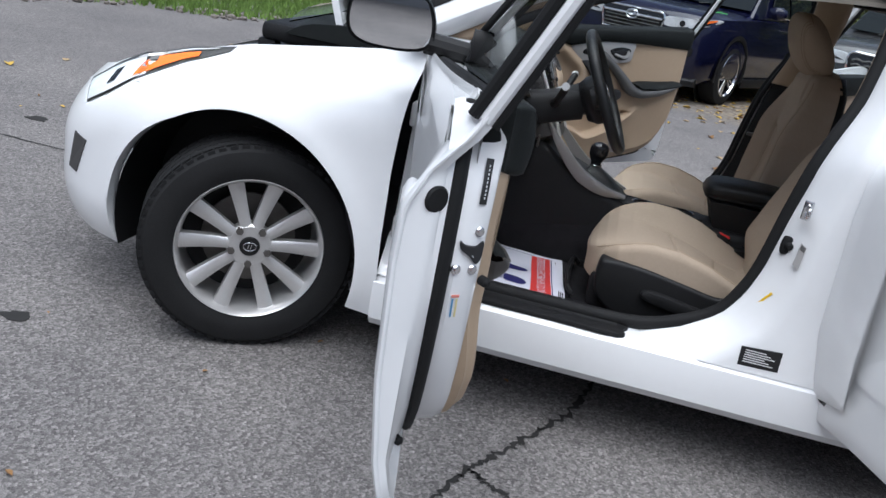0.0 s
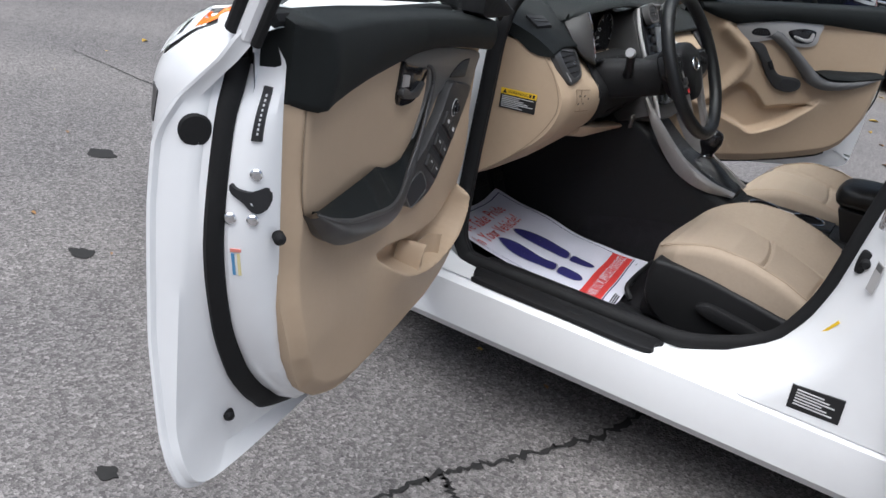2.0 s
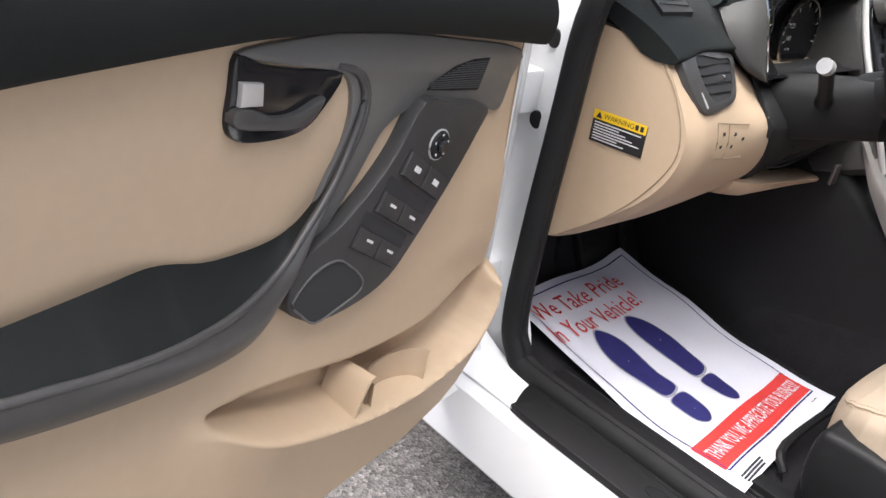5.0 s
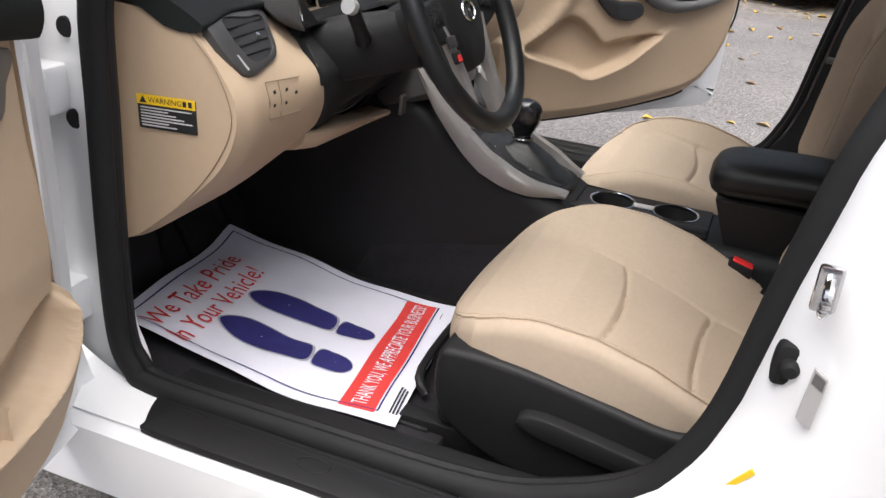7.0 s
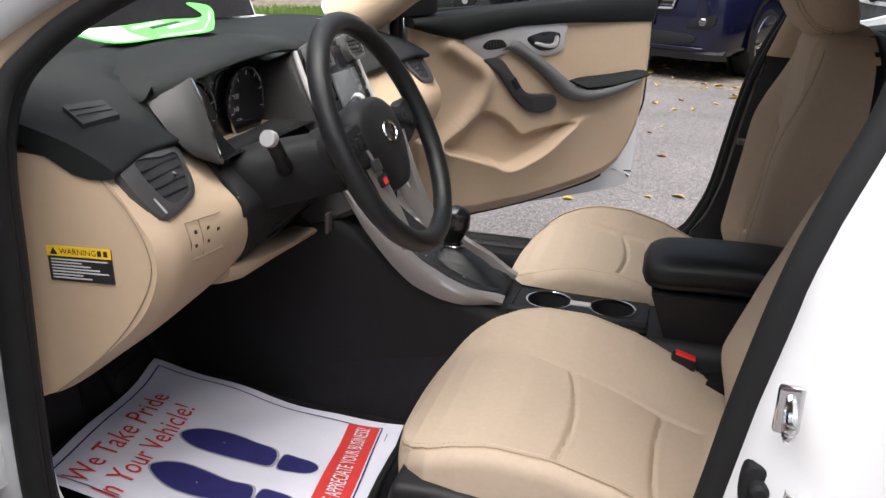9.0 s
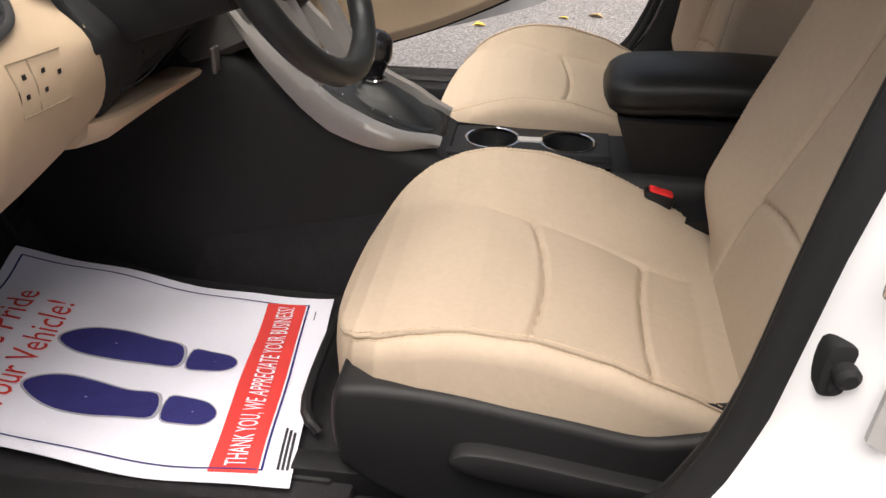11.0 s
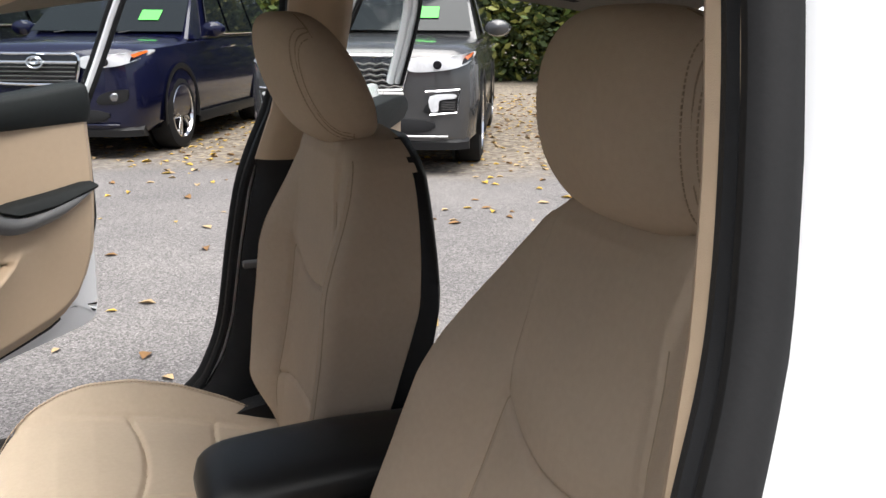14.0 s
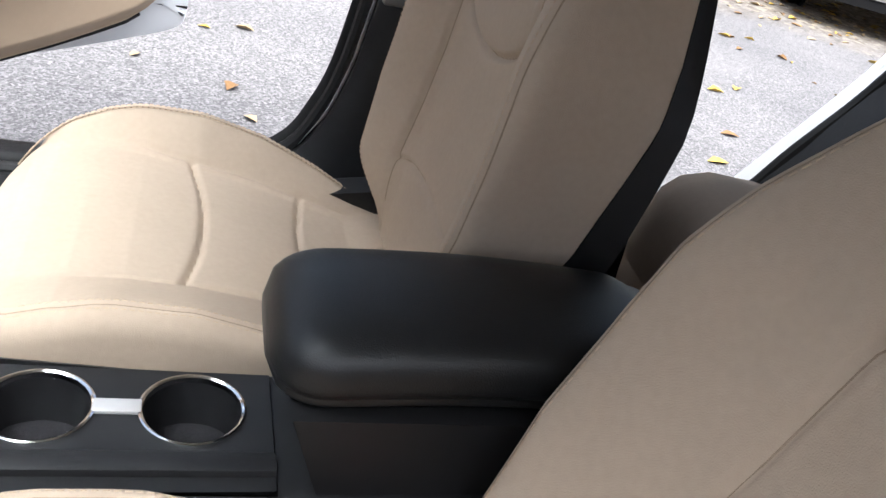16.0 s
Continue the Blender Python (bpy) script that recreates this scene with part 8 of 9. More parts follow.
for i in range(3):
    bm = bm_()
    a0, b0 = 0.405 + 0.028 * i, -0.285 + 0.012 * i
    prism(bm, [(a0, b0), (a0 + 0.014, b0 - 0.012), (a0 + 0.03, b0 + 0.055), (a0 + 0.016, b0 + 0.062)], tag_f, 0.0014, 0.0019)
    part("print_bar", bm, PAPER if i != 1 else INK_AND_RECESS, tag_)
bm = bm_()
prism(bm, [(0.12, 0.55), (0.44, 0.60), (0.46, 0.69), (0.14, 0.69)], lambda a, b, w: (a, b, float(np.interp(a, [0.06, 0.25, 0.40, 0.5], [0.974, 0.994, 0.994, 0.982])) + w + 0.004 * math.sin(20 * a + 9 * b)), 0.0, 0.0025)
tagged(part("paper_slip", bm, PAPER), "white paper slip lying on the dash", "paper")

# ---- other vehicles ----
def suv(name, label, paint, place, turn, L, W, H, style):
    """A parked sport utility seen from the front; front at +x of its own frame, left side at +y."""
    v = thing(name, label, "car", "parked cars")
    m = Matrix.Translation(place) @ Matrix.Rotation(turn, 4, "Z")
    P = lambda n_, b_, mat, label="", par=None, **kw: part(n_, b_, mat, par or v, label, m, **kw)
    hw = W / 2
    fo, wb, R = 0.92, L * 0.575, 0.375
    hood, belt = 0.60 * H, 0.62 * H
    # lower body: sections across, along the length
    bm = bm_()
    rs = []
    for x, zt, w, zb in [(fo, 0.50 * H, 0.66, 0.30), (fo - 0.03, 0.55 * H, 0.80, 0.26), (fo - 0.10, 0.585 * H, 0.90, 0.24), (fo - 0.22, 0.60 * H, 0.965, 0.24), (0.45, 0.615 * H, 0.99, 0.25), (0.0, 0.625 * H, 1.0, 0.25), (-0.35, 0.635 * H, 1.0, 0.26), (-0.6, 0.64 * H, 1.0, 0.26),
                         (-1.5, 0.65 * H, 1.0, 0.26), (-wb, 0.655 * H, 1.0, 0.26), (-wb - 0.6, 0.65 * H, 0.97, 0.28), (-wb - 0.95, 0.62 * H, 0.88, 0.34)]:
        a = hw * w
        r = [(-a * 0.90, zb), (-a * 0.985, zb + 0.08), (-a, 0.36 * H), (-a * 0.985, 0.50 * H), (-a * 0.95, zt - 0.06), (-a * 0.86, zt - 0.012), (-a * 0.45, zt + 0.012), (0, zt + 0.018)]
        r = r + [(-y, z) for y, z in r[-2::-1]]
        rs.append([(x, y, z) for y, z in r])
    rings(bm, rs)
    fix(bm)
    P("body", bm, paint, "glossy painted body", sharp=45)
    # cabin
    bm = bm_()
    rs = []
    for x, z in [(-0.45, 0.635 * H), (-0.62, 0.72 * H), (-0.98, 0.90 * H), (-1.22, 0.965 * H), (-1.6, H), (-2.6, 0.995 * H), (-wb - 0.45, 0.95 * H), (-wb - 0.75, 0.80 * H), (-wb - 0.85, 0.64 * H)]:
        k = (z - 0.6 * H) / (0.4 * H)
        a = hw * (0.93 - 0.20 * max(k, 0))
        rs.append([(x, -hw * 0.93, 0.62 * H), (x, -a, z - 0.03), (x, -a * 0.85, z), (x, a * 0.85, z), (x, a, z - 0.03), (x, hw * 0.93, 0.62 * H)])
    rings(bm, rs)
    fix(bm)
    P("roof", bm, paint, "painted roof and pillars", sharp=40)
    # glass
    bm = bm_()
    sheet(bm, lambda u, q: (-0.47 - 0.66 * u + 0.012, (2 * q - 1) * hw * (0.86 - 0.13 * u), 0.655 * H + 0.285 * H * u + 0.012), 6, 8, 0.01, (0.7, 0, 0.6))
    P("windscreen", bm, DARKGL, "dark reflecting windscreen")
    for sg in (-1, 1):
        for x0, x1, t0, t1 in ((-0.95, -1.62, -1.25, -1.62), (-1.70, -2.55, -1.70, -2.50), (-2.63, -wb - 0.55, -2.58, -wb - 0.35)):
            bm = bm_()
            sheet(bm, lambda u, q: ((x0 + (x1 - x0) * u) * (1 - q) + (t0 + (t1 - t0) * u) * q, sg * (hw * (0.945 - 0.155 * q) + 0.004), 0.655 * H + 0.27 * H * q), 4, 4, 0.008, (0, sg, 0.2))
            P("side_window", bm, DARKGL, "dark side window")
        bm = bm_()
        tube(bm, [(-0.9, sg * hw * 0.955, 0.650 * H), (-wb - 0.6, sg * hw * 0.955, 0.655 * H)], 0.012, 6)
        P("belt_trim", bm, CHROME, "bright belt trim")
        # mirrors
        bm = bm_()
        c = Vector((-0.72, sg * (hw + 0.10), 0.68 * H))
        rs = [[c + Vector((t * 0.13, s_ * 0.5 * sg * 0.26 * math.cos(a), 0.085 * s_ * math.sin(a))) for a in np.linspace(0, 2 * math.pi, 16, endpoint=False)] for t, s_ in ((-0.5, 0.9), (-0.1, 1.0), (0.3, 0.85), (0.55, 0.3))]
        rings(bm, rs)
        fix(bm)
        P("door_mirror", bm, paint, "painted door mirror")
        # handles
        for x in (-1.50, -2.45):
            bm = bm_()
            tube(bm, [(x, sg * (hw + 0.012), 0.57 * H), (x - 0.17, sg * (hw + 0.012), 0.575 * H)], 0.014, 8)
            P("door_handle", bm, CHROME if style != "plain" else paint)
        bm = bm_()
        box(bm, -wb + 0.45, sg * hw - 0.02, 0.22, -0.45, sg * hw + 0.008, 0.33, 0.01)
        P("side_cladding", bm, BLACKP, "black lower cladding")
        # wheels
        for x in (0.0, -wb):
            wm = Matrix.Translation((x, sg * (hw - 0.115), R)) @ Matrix.Rotation(radians(-90 * sg), 4, "X")
            w_ = thing_part("wheel", v)
            bm = bm_()
            revolve(bm, [(0.235, -0.11), (0.30, -0.115), (0.36, -0.10), (R, -0.06), (R, 0.06), (0.36, 0.10), (0.30, 0.117), (0.255, 0.11)], wm, 40)
            fix(bm)
            P("tyre", bm, TYRE, par=w_)
            bm = bm_()
            revolve(bm, [(0.02, 0.02), (0.235, -0.02), (0.245, 0.07), (0.258, 0.112), (0.262, 0.105)], wm, 40)
            P("wheel_well", bm, GLOSSB, par=w_)
            bm = bm_()
            revolve(bm, [(0.242, 0.09), (0.256, 0.116), (0.262, 0.11)], wm, 40)
            disc(bm, wm @ Vector((0, 0, 0.04)), wm.to_3x3() @ Vector((0, 0, 1)), 0.06, 0.055, 20, 0.01)
            for i in range(5):
                for o_ in (-0.16, 0.16):
                    mm = wm @ Matrix.Rotation(2 * math.pi * i / 5 + o_, 4, "Z")
                    box(bm, 0.04, -0.017, 0.055, 0.25, 0.017, 0.10, 0.004, m=mm)
            P("rim", bm, CHROME if style != "plain" else ALLOY, "bright alloy rim", par=w_)
            bm = bm_()
            rs = []
            for a in np.linspace(-0.25, math.pi + 0.25, 30):
                rs.append([(x + r_ * math.cos(a), sg * (hw + y_), R + 0.02 + r_ * math.sin(a)) for r_, y_ in ((R + 0.035, -0.2), (R + 0.03, 0.002), (R + 0.055, 0.010), (R + 0.085, 0.004))])
            rings(bm, rs, closed=False)
            P("arch_trim", bm, BLACKP, "dark wheel arch")
            # black disc in place of the shade inside the wheel arch
            bm = bm_()
            disc(bm, (x, sg * (hw - 0.26), R + 0.02), (0, sg, 0), R + 0.035, 0.022, 40)
            P("arch_shadow", bm, BLACKP, "black inner arch")
    # front: grille, lamps, bumper
    fx = lambda y: fo + 0.012 - float(np.interp(abs(y) / hw, [0, 0.5, 0.66, 0.80, 0.90, 0.965, 1.0], [0, 0.0, 0.006, 0.03, 0.10, 0.22, 0.40]))
    face = lambda a, b, w: (fx(a) + w - 0.10 * max(0, b - 0.5 * H), a, b)
    g0, g1 = (0.40 * H, 0.555 * H)
    gw = 0.40 if style != "wide" else 0.46
    bm = bm_()
    prism(bm, pts2([(-gw, g1 - 0.02), (-gw * 0.5, g1), (gw * 0.5, g1), (gw, g1 - 0.02), (gw * 0.93, g0 + 0.04), (gw * 0.75, g0), (-gw * 0.75, g0), (-gw * 0.93, g0 + 0.04)], 4), face, -0.05, 0.015, 0.008)
    gr = P("grille", bm, GLOSSB, "black front grille")
    bm = bm_()
    tube(bm, [face(a, b, 0.018) for a, b in pts2([(-gw, g1 - 0.02), (-gw * 0.5, g1), (gw * 0.5, g1), (gw, g1 - 0.02), (gw * 0.93, g0 + 0.04), (gw * 0.75, g0), (-gw * 0.75, g0), (-gw * 0.93, g0 + 0.04)], 4)], 0.012, 6, True)
    P("grille_frame", bm, CHROME, "chrome grille frame", par=gr)
    if style == "mesh":
        for r_ in range(5):
            bm = bm_()
            z = g0 + 0.03 + 0.045 * r_
            pts = [face(a, z + (0.008 if i % 2 else -0.008), 0.02) for i, a in enumerate(np.linspace(-gw * 0.9, gw * 0.9, 15))]
            tube(bm, pts, 0.008, 5)
            P("grille_bar", bm, DARKSIL, par=gr)
    elif style == "dots":
        bm = bm_()
        for r_ in range(6):
            for c_ in range(11):
                disc(bm, face((c_ - 5 + 0.5 * (r_ % 2)) * 0.075, g0 + 0.025 + 0.04 * r_, 0.012), (1, 0, 0), 0.022, 0.012, 10, 0.004)
        P("grille_stud", bm, CHROME, "chrome grille studs", par=gr)
    else:
        for r_ in range(5):
            bm = bm_()
            z = g0 + 0.03 + 0.04 * r_
            tube(bm, [face(a, z, 0.02) for a in np.linspace(-gw * 0.9, gw * 0.9, 9)], 0.006, 5)
            P("grille_bar", bm, DARKSIL, par=gr)
        bm = bm_()
        tube(bm, [face(a, g1 - 0.075, 0.024) for a in np.linspace(-gw * 0.98, gw * 0.98, 12)], 0.014, 6)
        P("chrome_bar", bm, CHROME, "chrome grille bar", par=gr)
        bm = bm_()
        tube(bm, [face(0.075 * math.cos(a), g1 - 0.075 + 0.05 * math.sin(a), 0.04) for a in np.linspace(0, 2 * math.pi, 28, endpoint=False)], 0.009, 6, True)
        tube(bm, [face(0.04 * math.cos(a), g1 - 0.065 + 0.028 * math.sin(a), 0.04) for a in np.linspace(0, 2 * math.pi, 20, endpoint=False)], 0.006, 6, True)
        P("emblem", bm, CHROME, "plain oval emblem", par=gr)
    for sg in (-1, 1):
        lo = [(gw + 0.02, g1 - 0.13), (0.72 * hw, g1 - 0.12), (0.90 * hw, g1 - 0.085)]
        bm = bm_()
        out = [(gw + 0.03, g1 - 0.125), (0.70 * hw, g1 - 0.115), (0.87 * hw, g1 - 0.075), (0.985 * hw, g1 + 0.0), (0.975 * hw, g1 + 0.035), (0.80 * hw, g1 + 0.005), (0.6 * hw, g1 - 0.01), (gw + 0.02, g1 - 0.03)]
        pf = lambda a, b, w: face(sg * a, b, w + 0.10 * max(0, b - 0.5 * H)) if a < 0.9 * hw else Vector(face(sg * 0.9 * hw, b, w)) + Vector((-(a - 0.9 * hw) * 3.2, sg * (a - 0.9 * hw) * 0.55, 0))
        prism(bm, pts2(out, 4), pf, -0.04, 0.012, 0.004)
        hl = P("headlamp", bm, LAMP, "bright clear headlamp")
        bm = bm_()
        prism(bm, [(0.90 * hw, g1 - 0.03), (0.975 * hw, g1 + 0.015), (0.965 * hw, g1 + 0.03), (0.88 * hw, g1 - 0.005)], pf, 0.010, 0.018)
        P("turn_signal", bm, AMBER, "amber side signal", par=hl)
        bm = bm_()
        disc(bm, face(sg * 0.66 * hw, g1 - 0.07, 0.012), (1, 0, 0), 0.035, 0.008, 20, 0.003)
        P("lamp_lens", bm, GLOSSB, par=hl)
        bm = bm_()
        prism(bm, pts2([(sg * 0.56 * hw, 0.30 * H), (sg * 0.80 * hw, 0.31 * H), (sg * 0.84 * hw, 0.36 * H), (sg * 0.80 * hw, 0.375 * H), (sg * 0.60 * hw, 0.35 * H)], 3), face, -0.02, 0.012, 0.003)
        P("fog_lamp_recess", bm, BLACKP, "black fog lamp recess")
        if style in ("bar", "plain"):
            bm = bm_()
            disc(bm, face(sg * 0.72 * hw, 0.335 * H, 0.010), (1, sg * 0.4, 0), 0.036, 0.012, 20, 0.004)
            P("fog_lamp", bm, CHROME, "round fog lamp")
        elif style == "mesh":
            bm = bm_()
            prism(bm, pts2([(sg * 0.60 * hw, 0.375 * H), (sg * 0.80 * hw, 0.385 * H), (sg * 0.80 * hw, 0.365 * H), (sg * 0.68 * hw, 0.355 * H), (sg * 0.67 * hw, 0.31 * H), (sg * 0.61 * hw, 0.305 * H)], 3), face, 0.008, 0.024, 0.003)
            P("fog_lamp", bm, LAMP, "angled fog lamp")
            for i in range(4):
                bm = bm_()
                box(bm, -0.01, -0.055, -0.006, 0.012, 0.055, 0.006, m=Matrix.Translation(face(sg * 0.75 * hw, (0.315 + 0.011 * i) * H, 0.012)))
                P("vent_slat", bm, DARKSIL)
        if style in ("mesh", "dots"):
            bm = bm_()
            tube(bm, [face(a, b if style == "mesh" else b * 0.75 + 0.084 * H, 0.022) for a, b in ((sg * 0.56 * hw, 0.395 * H), (sg * 0.84 * hw, 0.405 * H), (sg * 0.82 * hw, 0.30 * H), (sg * 0.60 * hw, 0.29 * H))], 0.010, 6)
            P("fog_trim", bm, CHROME, "bright fog lamp trim")
    bm = bm_()
    prism(bm, pts2([(-0.55, 0.265 * H), (0.55, 0.265 * H), (0.48, 0.20 * H), (-0.48, 0.20 * H)], 4), face, -0.03, 0.012, 0.004)
    P("lower_grille", bm, BLACKP, "black lower intake")
    bm = bm_()
    rings(bm, [[Vector(face(a, z, w)) for z, w in ((0.185 * H, -0.05), (0.16 * H, 0.0), (0.125 * H, -0.01), (0.12 * H, -0.10))] for a in np.linspace(-0.92 * hw, 0.92 * hw, 24)])
    fix(bm)
    P("chin_spoiler", bm, BLACKP, "dark chin spoiler")
    bm = bm_()
    tube(bm, [face(a, 0.19 * H, 0.012) for a in np.linspace(-0.75 * hw, 0.75 * hw, 16)], 0.010 if style != "dots" else 0.022, 6)
    P("bumper_strip", bm, paint if style in ("bar", "plain") else SILVER, "lower bumper strip")
    if style == "mesh":
        bm = bm_()
        tube(bm, [face(a, 0.385 * H, 0.016) for a in np.linspace(-gw * 0.95, gw * 0.95, 12)], 0.014, 6)
        tube(bm, [face(a, 0.335 * H, 0.016) for a in np.linspace(-gw * 0.8, gw * 0.8, 12)], 0.014, 6)
        P("bumper_bar", bm, SILVER, "silver bar under the grille")
    bm = bm_()
    prism(bm, [(-0.17, 0.30 * H), (0.17, 0.30 * H), (0.17, 0.375 * H), (-0.17, 0.375 * H)], face, 0.0, 0.02)
    P("plate_holder", bm, BLACKP if style != "dots" else DARKSIL, "blank plate holder")
    # wipers, roof rails, papers inside
    for sg in (-1, 1):
        bm = bm_()
        tube(bm, [(-1.25, sg * hw * 0.70, 1.0 * H), (-1.5, sg * hw * 0.70, 1.02 * H), (-2.7, sg * hw * 0.70, 1.02 * H), (-2.9, sg * hw * 0.70, 0.995 * H)], 0.016, 6)
        P("roof_rail", bm, SILVER if style != "plain" else BLACKP, "roof rail")
        bm = bm_()
        tube(bm, [(-0.42, sg * 0.35 - 0.2, 0.655 * H), (-0.60, sg * 0.35 + 0.25, 0.70 * H)], 0.008, 5)
        P("wiper", bm, BLACKP)
    bm = bm_()
    sheet(bm, lambda u, q: (-0.62 - 0.14 * u + 0.03, 0.30 + 0.22 * q, 0.715 * H + 0.06 * H * u + 0.028), 2, 2, 0.004, (0.7, 0, 0.6))
    P("price_tag", bm, GREEN, "green tag behind the windscreen")
    bm = bm_()
    sheet(bm, lambda u, q: (-1.02 - 0.06 * u + 0.03, -0.25 + 0.5 * q, 0.895 * H + 0.03 * H * u + 0.028), 2, 2, 0.004, (0.7, 0, 0.6))
    P("visor_sticker", bm, LABELW, "white sticker behind the windscreen")
    return v


TURN_SUV = math.atan2(-0.883, -0.469)


def park(front_wheel, side_, W):
    """Place of the front axle's centre from the outer front wheel."""
    h = Vector((-0.469, -0.883, 0))
    left = Vector((0.883, -0.469, 0))
    return Vector(front_wheel) - left * side_ * (W / 2 - 0.05)


suv("navy_suv", "dark navy sport utility with chrome grille bar, parked on leaf litter", NAVY, park((2.15, 8.0, 0), 1, 1.93), TURN_SUV, 4.85, 1.93, 1.73, "bar")
suv("grey_suv", "dark grey sport utility with mesh grille, parked by the hedge", GREY, park((4.62, 6.15, 0), 1, 1.99), TURN_SUV, 5.0, 1.99, 1.78, "mesh")
suv("white_suv", "white sport utility with studded chrome grille, parked on leaf litter", WHITE, park((6.1, 6.2, 0), -1, 1.92), TURN_SUV, 4.9, 1.92, 1.70, "dots")
suv("black_pickup", "black sport utility parked beside the navy one", BLACKPAINT, park((-0.45, 8.9, 0), 1, 1.95), TURN_SUV, 5.2, 1.95, 1.85, "plain")

# ---- cracks, stains and leaves on the ground ----
TAR = material("crack_dark", (0.018, 0.017, 0.016), 0.9, var=0.3, scale=30)
rnd = random.Random(4)


def crack(pts, w, name="crack"):
    line = smoothline([(a, b, 0) for a, b in pts], 14)
    bm = bm_()
    L, Rr = [], []
    for i, p in enumerate(line):
        a, b = line[max(i - 1, 0)], line[min(i + 1, len(line) - 1)]
        t = (b - a).normalized()
        n = Vector((-t.y, t.x, 0))
        j = Vector((rnd.gauss(0, 0.006), rnd.gauss(0, 0.006), 0))
        q = w * (0.5 + 1.1 * rnd.random())
        L.append(p + j + n * q + Vector((0, 0, 0.003)))
        Rr.append(p + j - n * q + Vector((0, 0, 0.003)))
    rings(bm, [[a, b] for a, b in zip(L, Rr)], closed=False)
    return part(name, bm, TAR, ground, "dark irregular crack")


crack([(0.66, -1.62), (0.74, -1.34), (0.80, -1.16), (0.87, -1.04), (0.94, -0.88), (1.03, -0.72), (1.10, -0.4), (1.2, 0.1), (1.15, 0.6)], 0.008)
crack([(0.66, -1.62), (0.60, -1.9), (0.66, -2.3), (0.60, -2.9)], 0.008)
crack([(0.80, -1.16), (0.84, -1.20), (0.93, -1.24)], 0.005)
for x, y, r in ((-0.616, -1.045, 0.035), (0.278, -1.661, 0.022), (-1.35, -0.4, 0.05), (-0.9, 0.3, 0.04), (-2.0, 0.9, 0.05), (-1.2, -1.9, 0.03)):
    bm = bm_()
    o = [(x + r * (0.7 + 0.5 * rnd.random()) * math.cos(a) * 1.3, y + r * (0.7 + 0.5 * rnd.random()) * math.sin(a)) for a in np.linspace(0, 2 * math.pi, 14, endpoint=False)]
    prism(bm, pts2(o, 3), lambda a, b, w: (a, b, w), 0.0, 0.003)
    part("stain", bm, TAR, ground, "dark oily spot")
crack([(-2.9, 0.62), (-2.2, 0.54), (-1.4, 0.50), (-0.9, 0.47)], 0.004)


def scatter(name, label, cat, mats, n, where, size, seed, kind="stuff"):
    """Loose leaves lying on the ground: each a small folded blade."""
    r = random.Random(seed)
    for mi, mat in enumerate(mats):
        bm = bm_()
        for _ in range(n // len(mats)):
            x, y = where(r)
            s = size * (0.5 + r.random())
            a, lift = r.random() * 6.283, 0.15 + 0.4 * r.random()
            u, v_ = Vector((math.cos(a), math.sin(a), 0)), Vector((-math.sin(a), math.cos(a), 0))
            c = Vector((x, y, 0.004))
            z = Vector((0, 0, s * lift))
            w = s * (0.35 + 0.3 * r.random())
            p = [c - u * s, c - u * s * 0.3 + v_ * w + z, c + u * s * 0.4 + v_ * w * 0.8 + z * 0.7, c + u * s, c + u * s * 0.4 - v_ * w * 0.8 + z * 0.5, c - u * s * 0.3 - v_ * w + z * 0.8]
            vs = [bm.verts.new(q) for q in p]
            bm.faces.new((vs[0], vs[1], vs[2], vs[3]))
            bm.faces.new((vs[0], vs[3], vs[4], vs[5]))
        tagged(part(name, bm, mat, smooth=False), label, cat, kind=kind)


LEAF1 = material("leaf_yellow", (0.55, 0.36, 0.06), 0.7, var=0.3, scale=3)
LEAF2 = material("leaf_brown", (0.24, 0.13, 0.05), 0.8, var=0.3, scale=3)
LEAF3 = material("leaf_tan", (0.42, 0.30, 0.16), 0.8, var=0.3, scale=3)


def far_side(r):
    while True:
        x, y = -3 + 13 * r.random(), 1.2 + 12 * r.random()
        q = y + 0.53 * x
        if r.random() < (0.06 if q < 5 else 0.22 if q < 8 else 1.0):
            return x, y


scatter("fallen_leaves", "yellow and brown fallen leaves scattered on the ground", "fallen leaves", [LEAF1, LEAF2, LEAF3], 3900, far_side, 0.034, 11)
scatter("fallen_leaves", "few small leaves and bits on the asphalt", "fallen leaves", [LEAF1, LEAF2], 60, lambda r: (-3 + 6 * r.random(), -2.5 + 4 * r.random()), 0.012, 12)


# ---- hedge, bank and trees ----
HEDGE1 = material("hedge_green", (0.075, 0.115, 0.022), 0.6, var=0.5, scale=1.5)
HEDGE2 = material("hedge_light", (0.19, 0.20, 0.04), 0.6, var=0.4, scale=1.5)
HEDGE3 = material("hedge_dark", (0.035, 0.055, 0.014), 0.7, var=0.4, scale=1.5)
BARK = material("bark", (0.09, 0.065, 0.045), 0.9, var=0.3, scale=6, bump=0.6, bscale=40)


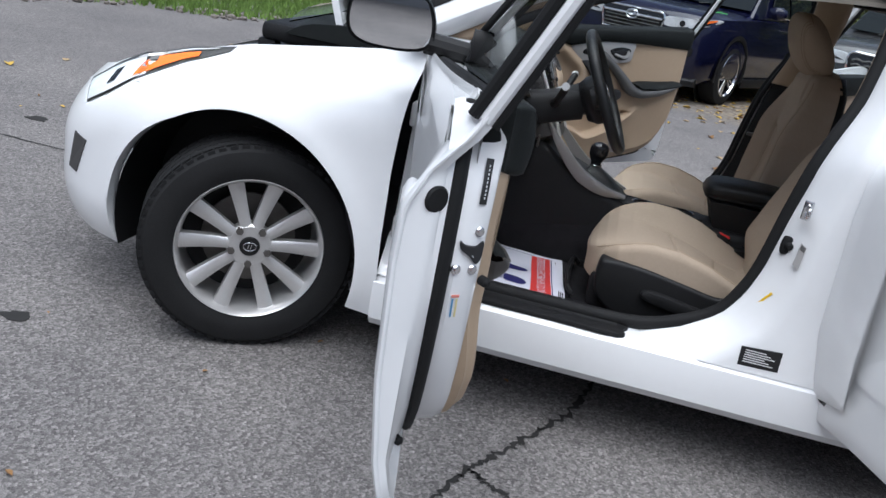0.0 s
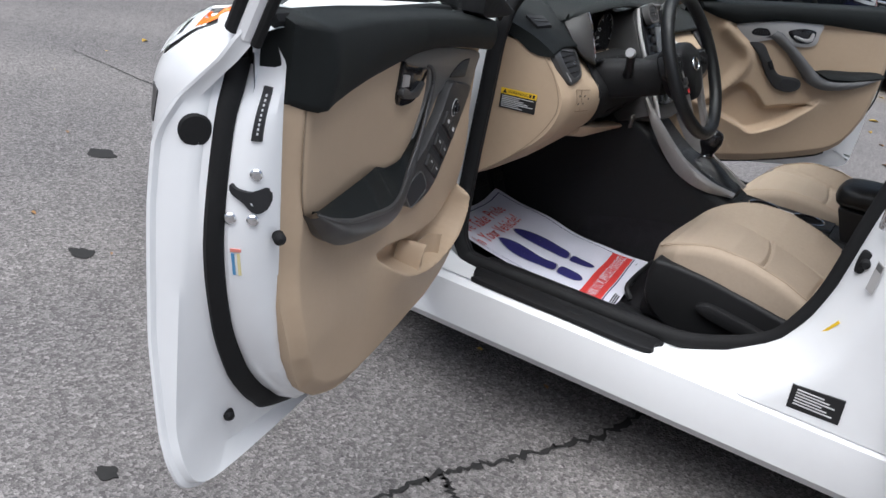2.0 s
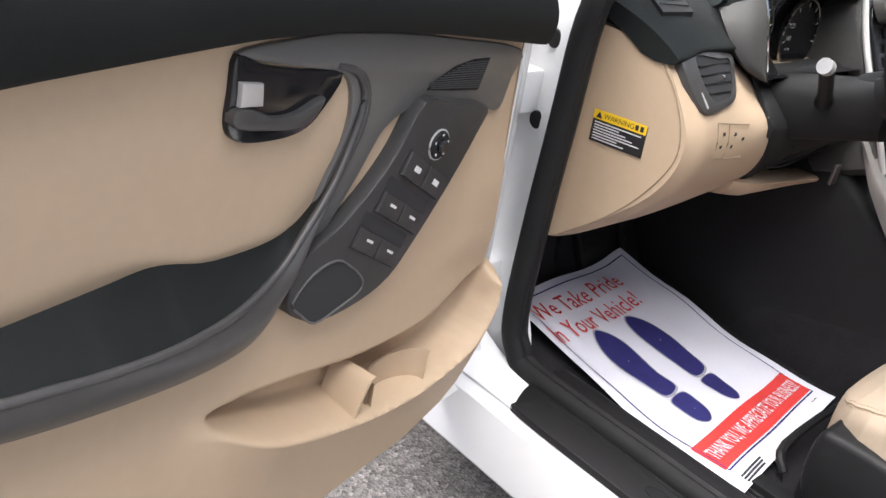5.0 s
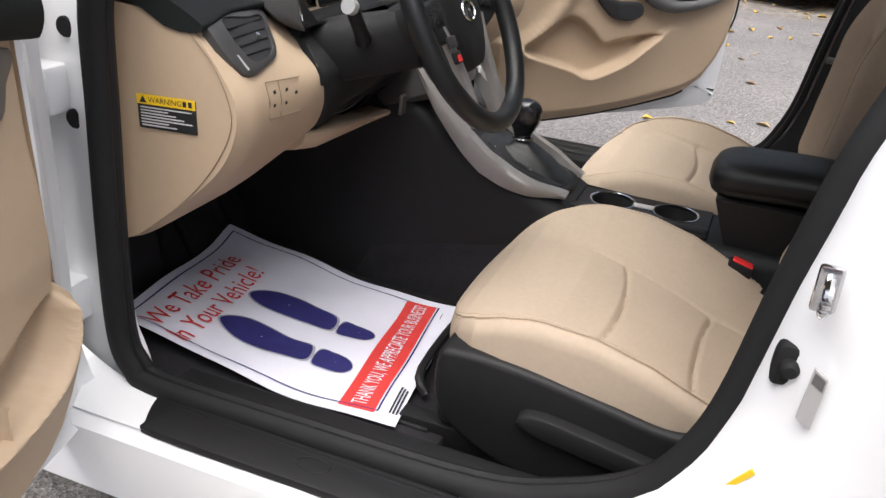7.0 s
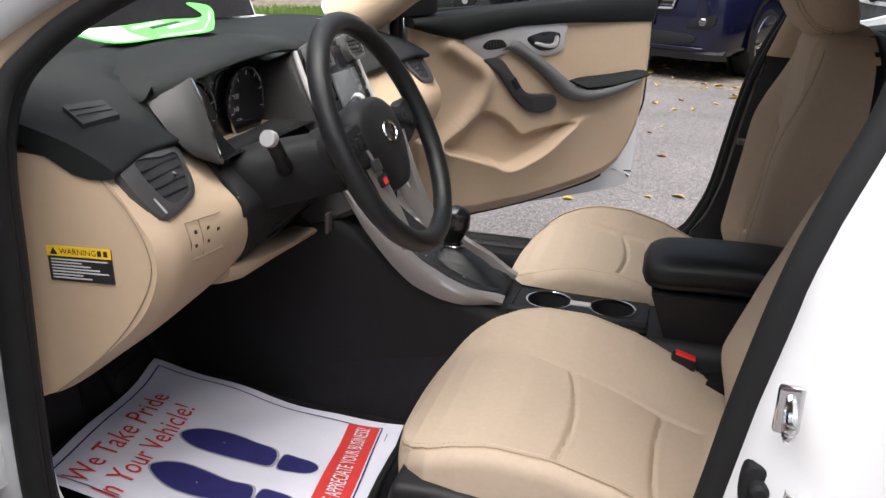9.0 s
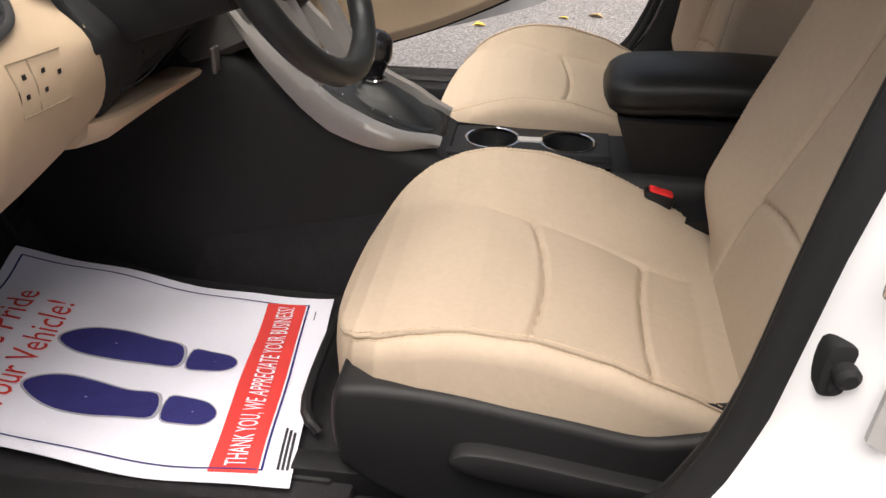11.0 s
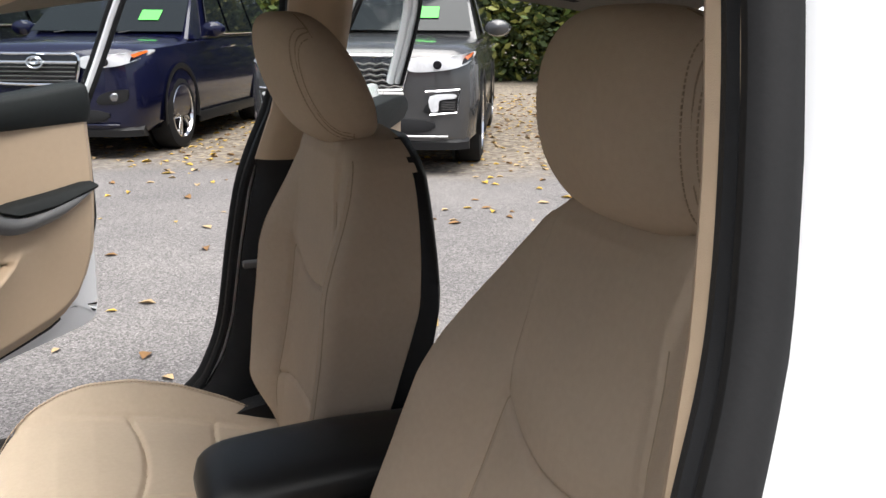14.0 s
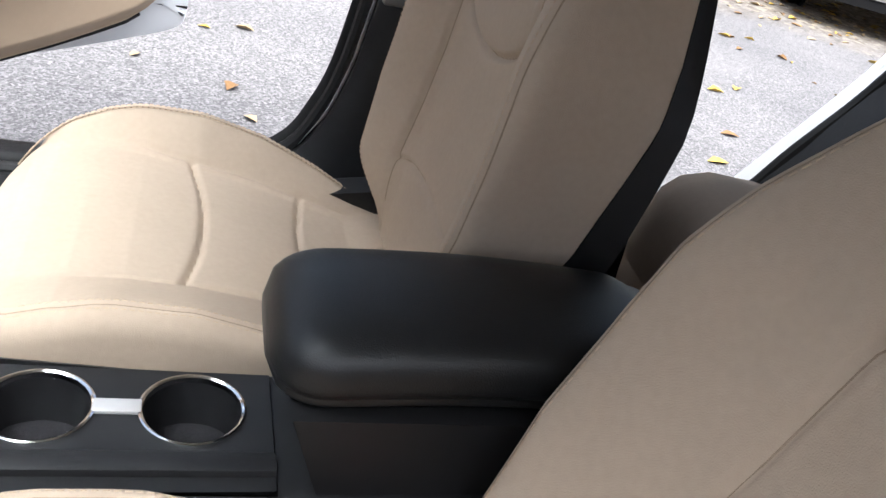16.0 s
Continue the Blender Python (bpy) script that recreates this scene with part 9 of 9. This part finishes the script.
def foliage(name, label, cat, clumps, mats, leaf, seed):
    """Many small leaves gathered in uneven clumps."""
    r = random.Random(seed)
    out = []
    for mi, mat in enumerate(mats):
        verts, faces = [], []
        for c, rad, n in clumps:
            for _ in range(n // len(mats)):
                d = Vector((r.gauss(0, 1), r.gauss(0, 1), r.gauss(0, 1))).normalized() * rad * (0.45 + 0.6 * r.random())
                p = Vector(c) + Vector((d.x, d.y, d.z * 0.85))
                if p.z < 0.03:
                    p.z = 0.03 + 0.2 * r.random()
                s = leaf * (0.6 + 0.8 * r.random())
                u = Vector((r.gauss(0, 1), r.gauss(0, 1), r.gauss(0, 0.6))).normalized()
                w = u.cross(Vector((r.gauss(0, 1), r.gauss(0, 1), r.gauss(0, 1)))).normalized()
                i = len(verts)
                verts += [p - u * s, p + w * s * 0.45, p + u * s, p - w * s * 0.45]
                faces.append((i, i + 1, i + 2, i + 3))
        me = bpy.data.meshes.new(name)
        me.from_pydata(verts, [], faces)
        me.materials.append(mat)
        out.append(me)
    return out


def hedge_thing(name, label, cat, clumps, mats, leaf, seed, kind="stuff"):
    for me in foliage(name, label, cat, clumps, mats, leaf, seed):
        tagged(new(name, me), label, cat, kind=kind)


rnd = random.Random(21)
clumps = []
for i in range(300):
    s = -20 + 36 * rnd.random()
    d = 18.6 + 2.2 * rnd.random()
    # the hedge line runs behind the parked row
    x = s * 0.883 + d * 0.469
    y = -s * 0.469 + d * 0.883
    clumps.append(((x, y, 0.4 + 3.8 * rnd.random() ** 1.1), 0.75 + 0.6 * rnd.random(), 660))
for i in range(70):
    clumps.append(((-9 - 9 * rnd.random(), 11 + 6 * rnd.random(), 0.3 + 1.6 * rnd.random()), 0.6 + 0.5 * rnd.random(), 500))
hedge_thing("hedge", "dense green hedge with uneven leafy outline", "hedge", clumps, [HEDGE1, HEDGE2, HEDGE3], 0.11, 5)
for i in range(7):
    s = -14 + 6 * i + rnd.random()
    x, y = s * 0.883 + 22.5 * 0.469, -s * 0.469 + 22.5 * 0.883
    t = thing("tree", "broad leafy tree behind the hedge", "tree", "trees behind the lot", at=(x, y, 0))
    bm = bm_()
    tube(bm, smoothline([(0, 0, 0), (0.1, 0.05, 2), (0.0, 0.2, 4.2), (0.2, 0.1, 6.5)], 5), lambda q: 0.22 - 0.14 * q, 10)
    for k in range(5):
        a = k * 1.26
        tube(bm, smoothline([(0.05, 0.1, 3 + 0.5 * k), (math.cos(a), math.sin(a), 4 + 0.5 * k), (2 * math.cos(a), 2 * math.sin(a), 5.2 + 0.4 * k)], 4), lambda q: 0.09 - 0.06 * q, 7)
    part("trunk", bm, BARK, t)
    cl = [((rnd.gauss(0, 1.5), rnd.gauss(0, 1.5), 3.2 + 4.5 * rnd.random()), 1.0 + 0.6 * rnd.random(), 260) for _ in range(16)]
    for me in foliage("crown", "", "", cl, [HEDGE1, HEDGE3], 0.13, 40 + i):
        ob = new("crown", me)
        ob.parent = t
# grass verge towards the front, with rubble along its edge
GRASS = material("grass", (0.12, 0.20, 0.035), 0.8, var=0.45, scale=1.5)
r = random.Random(8)
edge_x = lambda y: -5.5 + 0.77 * (y - 4.3) + 0.18 * math.sin(3.1 * y) + 0.1 * math.sin(7.3 * y)
verts, faces = [], []
for _ in range(62000):
    y = 1.0 + 14 * r.random()
    d = 7.5 * r.random() ** 1.3
    if d < 0.5 and r.random() < 0.6:
        continue
    x = edge_x(y) - d
    h, a = 0.05 + 0.08 * r.random(), r.random() * 6.283
    i = len(verts)
    verts += [(x - 0.011 * math.cos(a), y - 0.011 * math.sin(a), 0), (x + 0.011 * math.cos(a), y + 0.011 * math.sin(a), 0), (x + 0.03 * r.gauss(0, 1), y + 0.03 * r.gauss(0, 1), h)]
    faces.append((i, i + 1, i + 2))
me = bpy.data.meshes.new("grass")
me.from_pydata(verts, [], faces)
me.materials.append(GRASS)
tagged(new("grass", me), "short patchy green grass at the edge of the lot", "grass", kind="stuff")
STONE = material("rubble_stone", (0.17, 0.15, 0.13), 0.9, var=0.4, scale=4, bump=0.5, bscale=60)
bm = bm_()
for _ in range(420):
    y = 1.0 + 10 * r.random()
    q = 0.012 + 0.045 * r.random() ** 3
    x = edge_x(y) + 0.25 - 0.6 * r.random()
    g = bmesh.ops.create_icosphere(bm, subdivisions=1, radius=q, matrix=Matrix.Translation((x, y, q * 0.4)) @ Matrix.Rotation(6.28 * r.random(), 4, "Z") @ Matrix.Diagonal((1.3, 1, 0.7, 1)))
    for v_ in g["verts"]:
        v_.co += Vector((r.gauss(0, 1), r.gauss(0, 1), r.gauss(0, 1))) * q * 0.12
tagged(part("rubble", bm, STONE, smooth=False), "loose brownish stones along the grass edge", "stones", kind="stuff")

# ---- house behind the viewer, seen only in reflections ----
house = thing("house", "grey rendered house with red roof and white windows", "house", at=(0, -16, 0))
RENDERW = material("house_wall", (0.34, 0.33, 0.33), 0.9, var=0.08, scale=2)
ROOF = material("roof_red", (0.22, 0.055, 0.04), 0.8, var=0.2, scale=6)
bm = bm_()
box(bm, -10, -22, 0, 9, -16, 4.2)
part("wall", bm, RENDERW, house)
bm = bm_()
prism(bm, [(-22.4, 4.1), (-19, 6.8), (-15.5, 4.1)], lambda a, b, w: (w, a, b), -10.4, 9.4)
part("roof", bm, ROOF, house)
for x in (-6.5, -3.2, 0.2, 4.5):
    bm = bm_()
    box(bm, x, -16.02, 1.2, x + 1.3, -15.92, 2.7, 0.02)
    w_ = part("window", bm, LABELW, house)
    bm = bm_()
    box(bm, x + 0.1, -15.93, 1.3, x + 1.2, -15.90, 2.6)
    part("pane", bm, DARKGL, w_)
for o_ in list(house.children_recursive):
    if o_.parent == house:
        o_.location = (0, 16, 0)
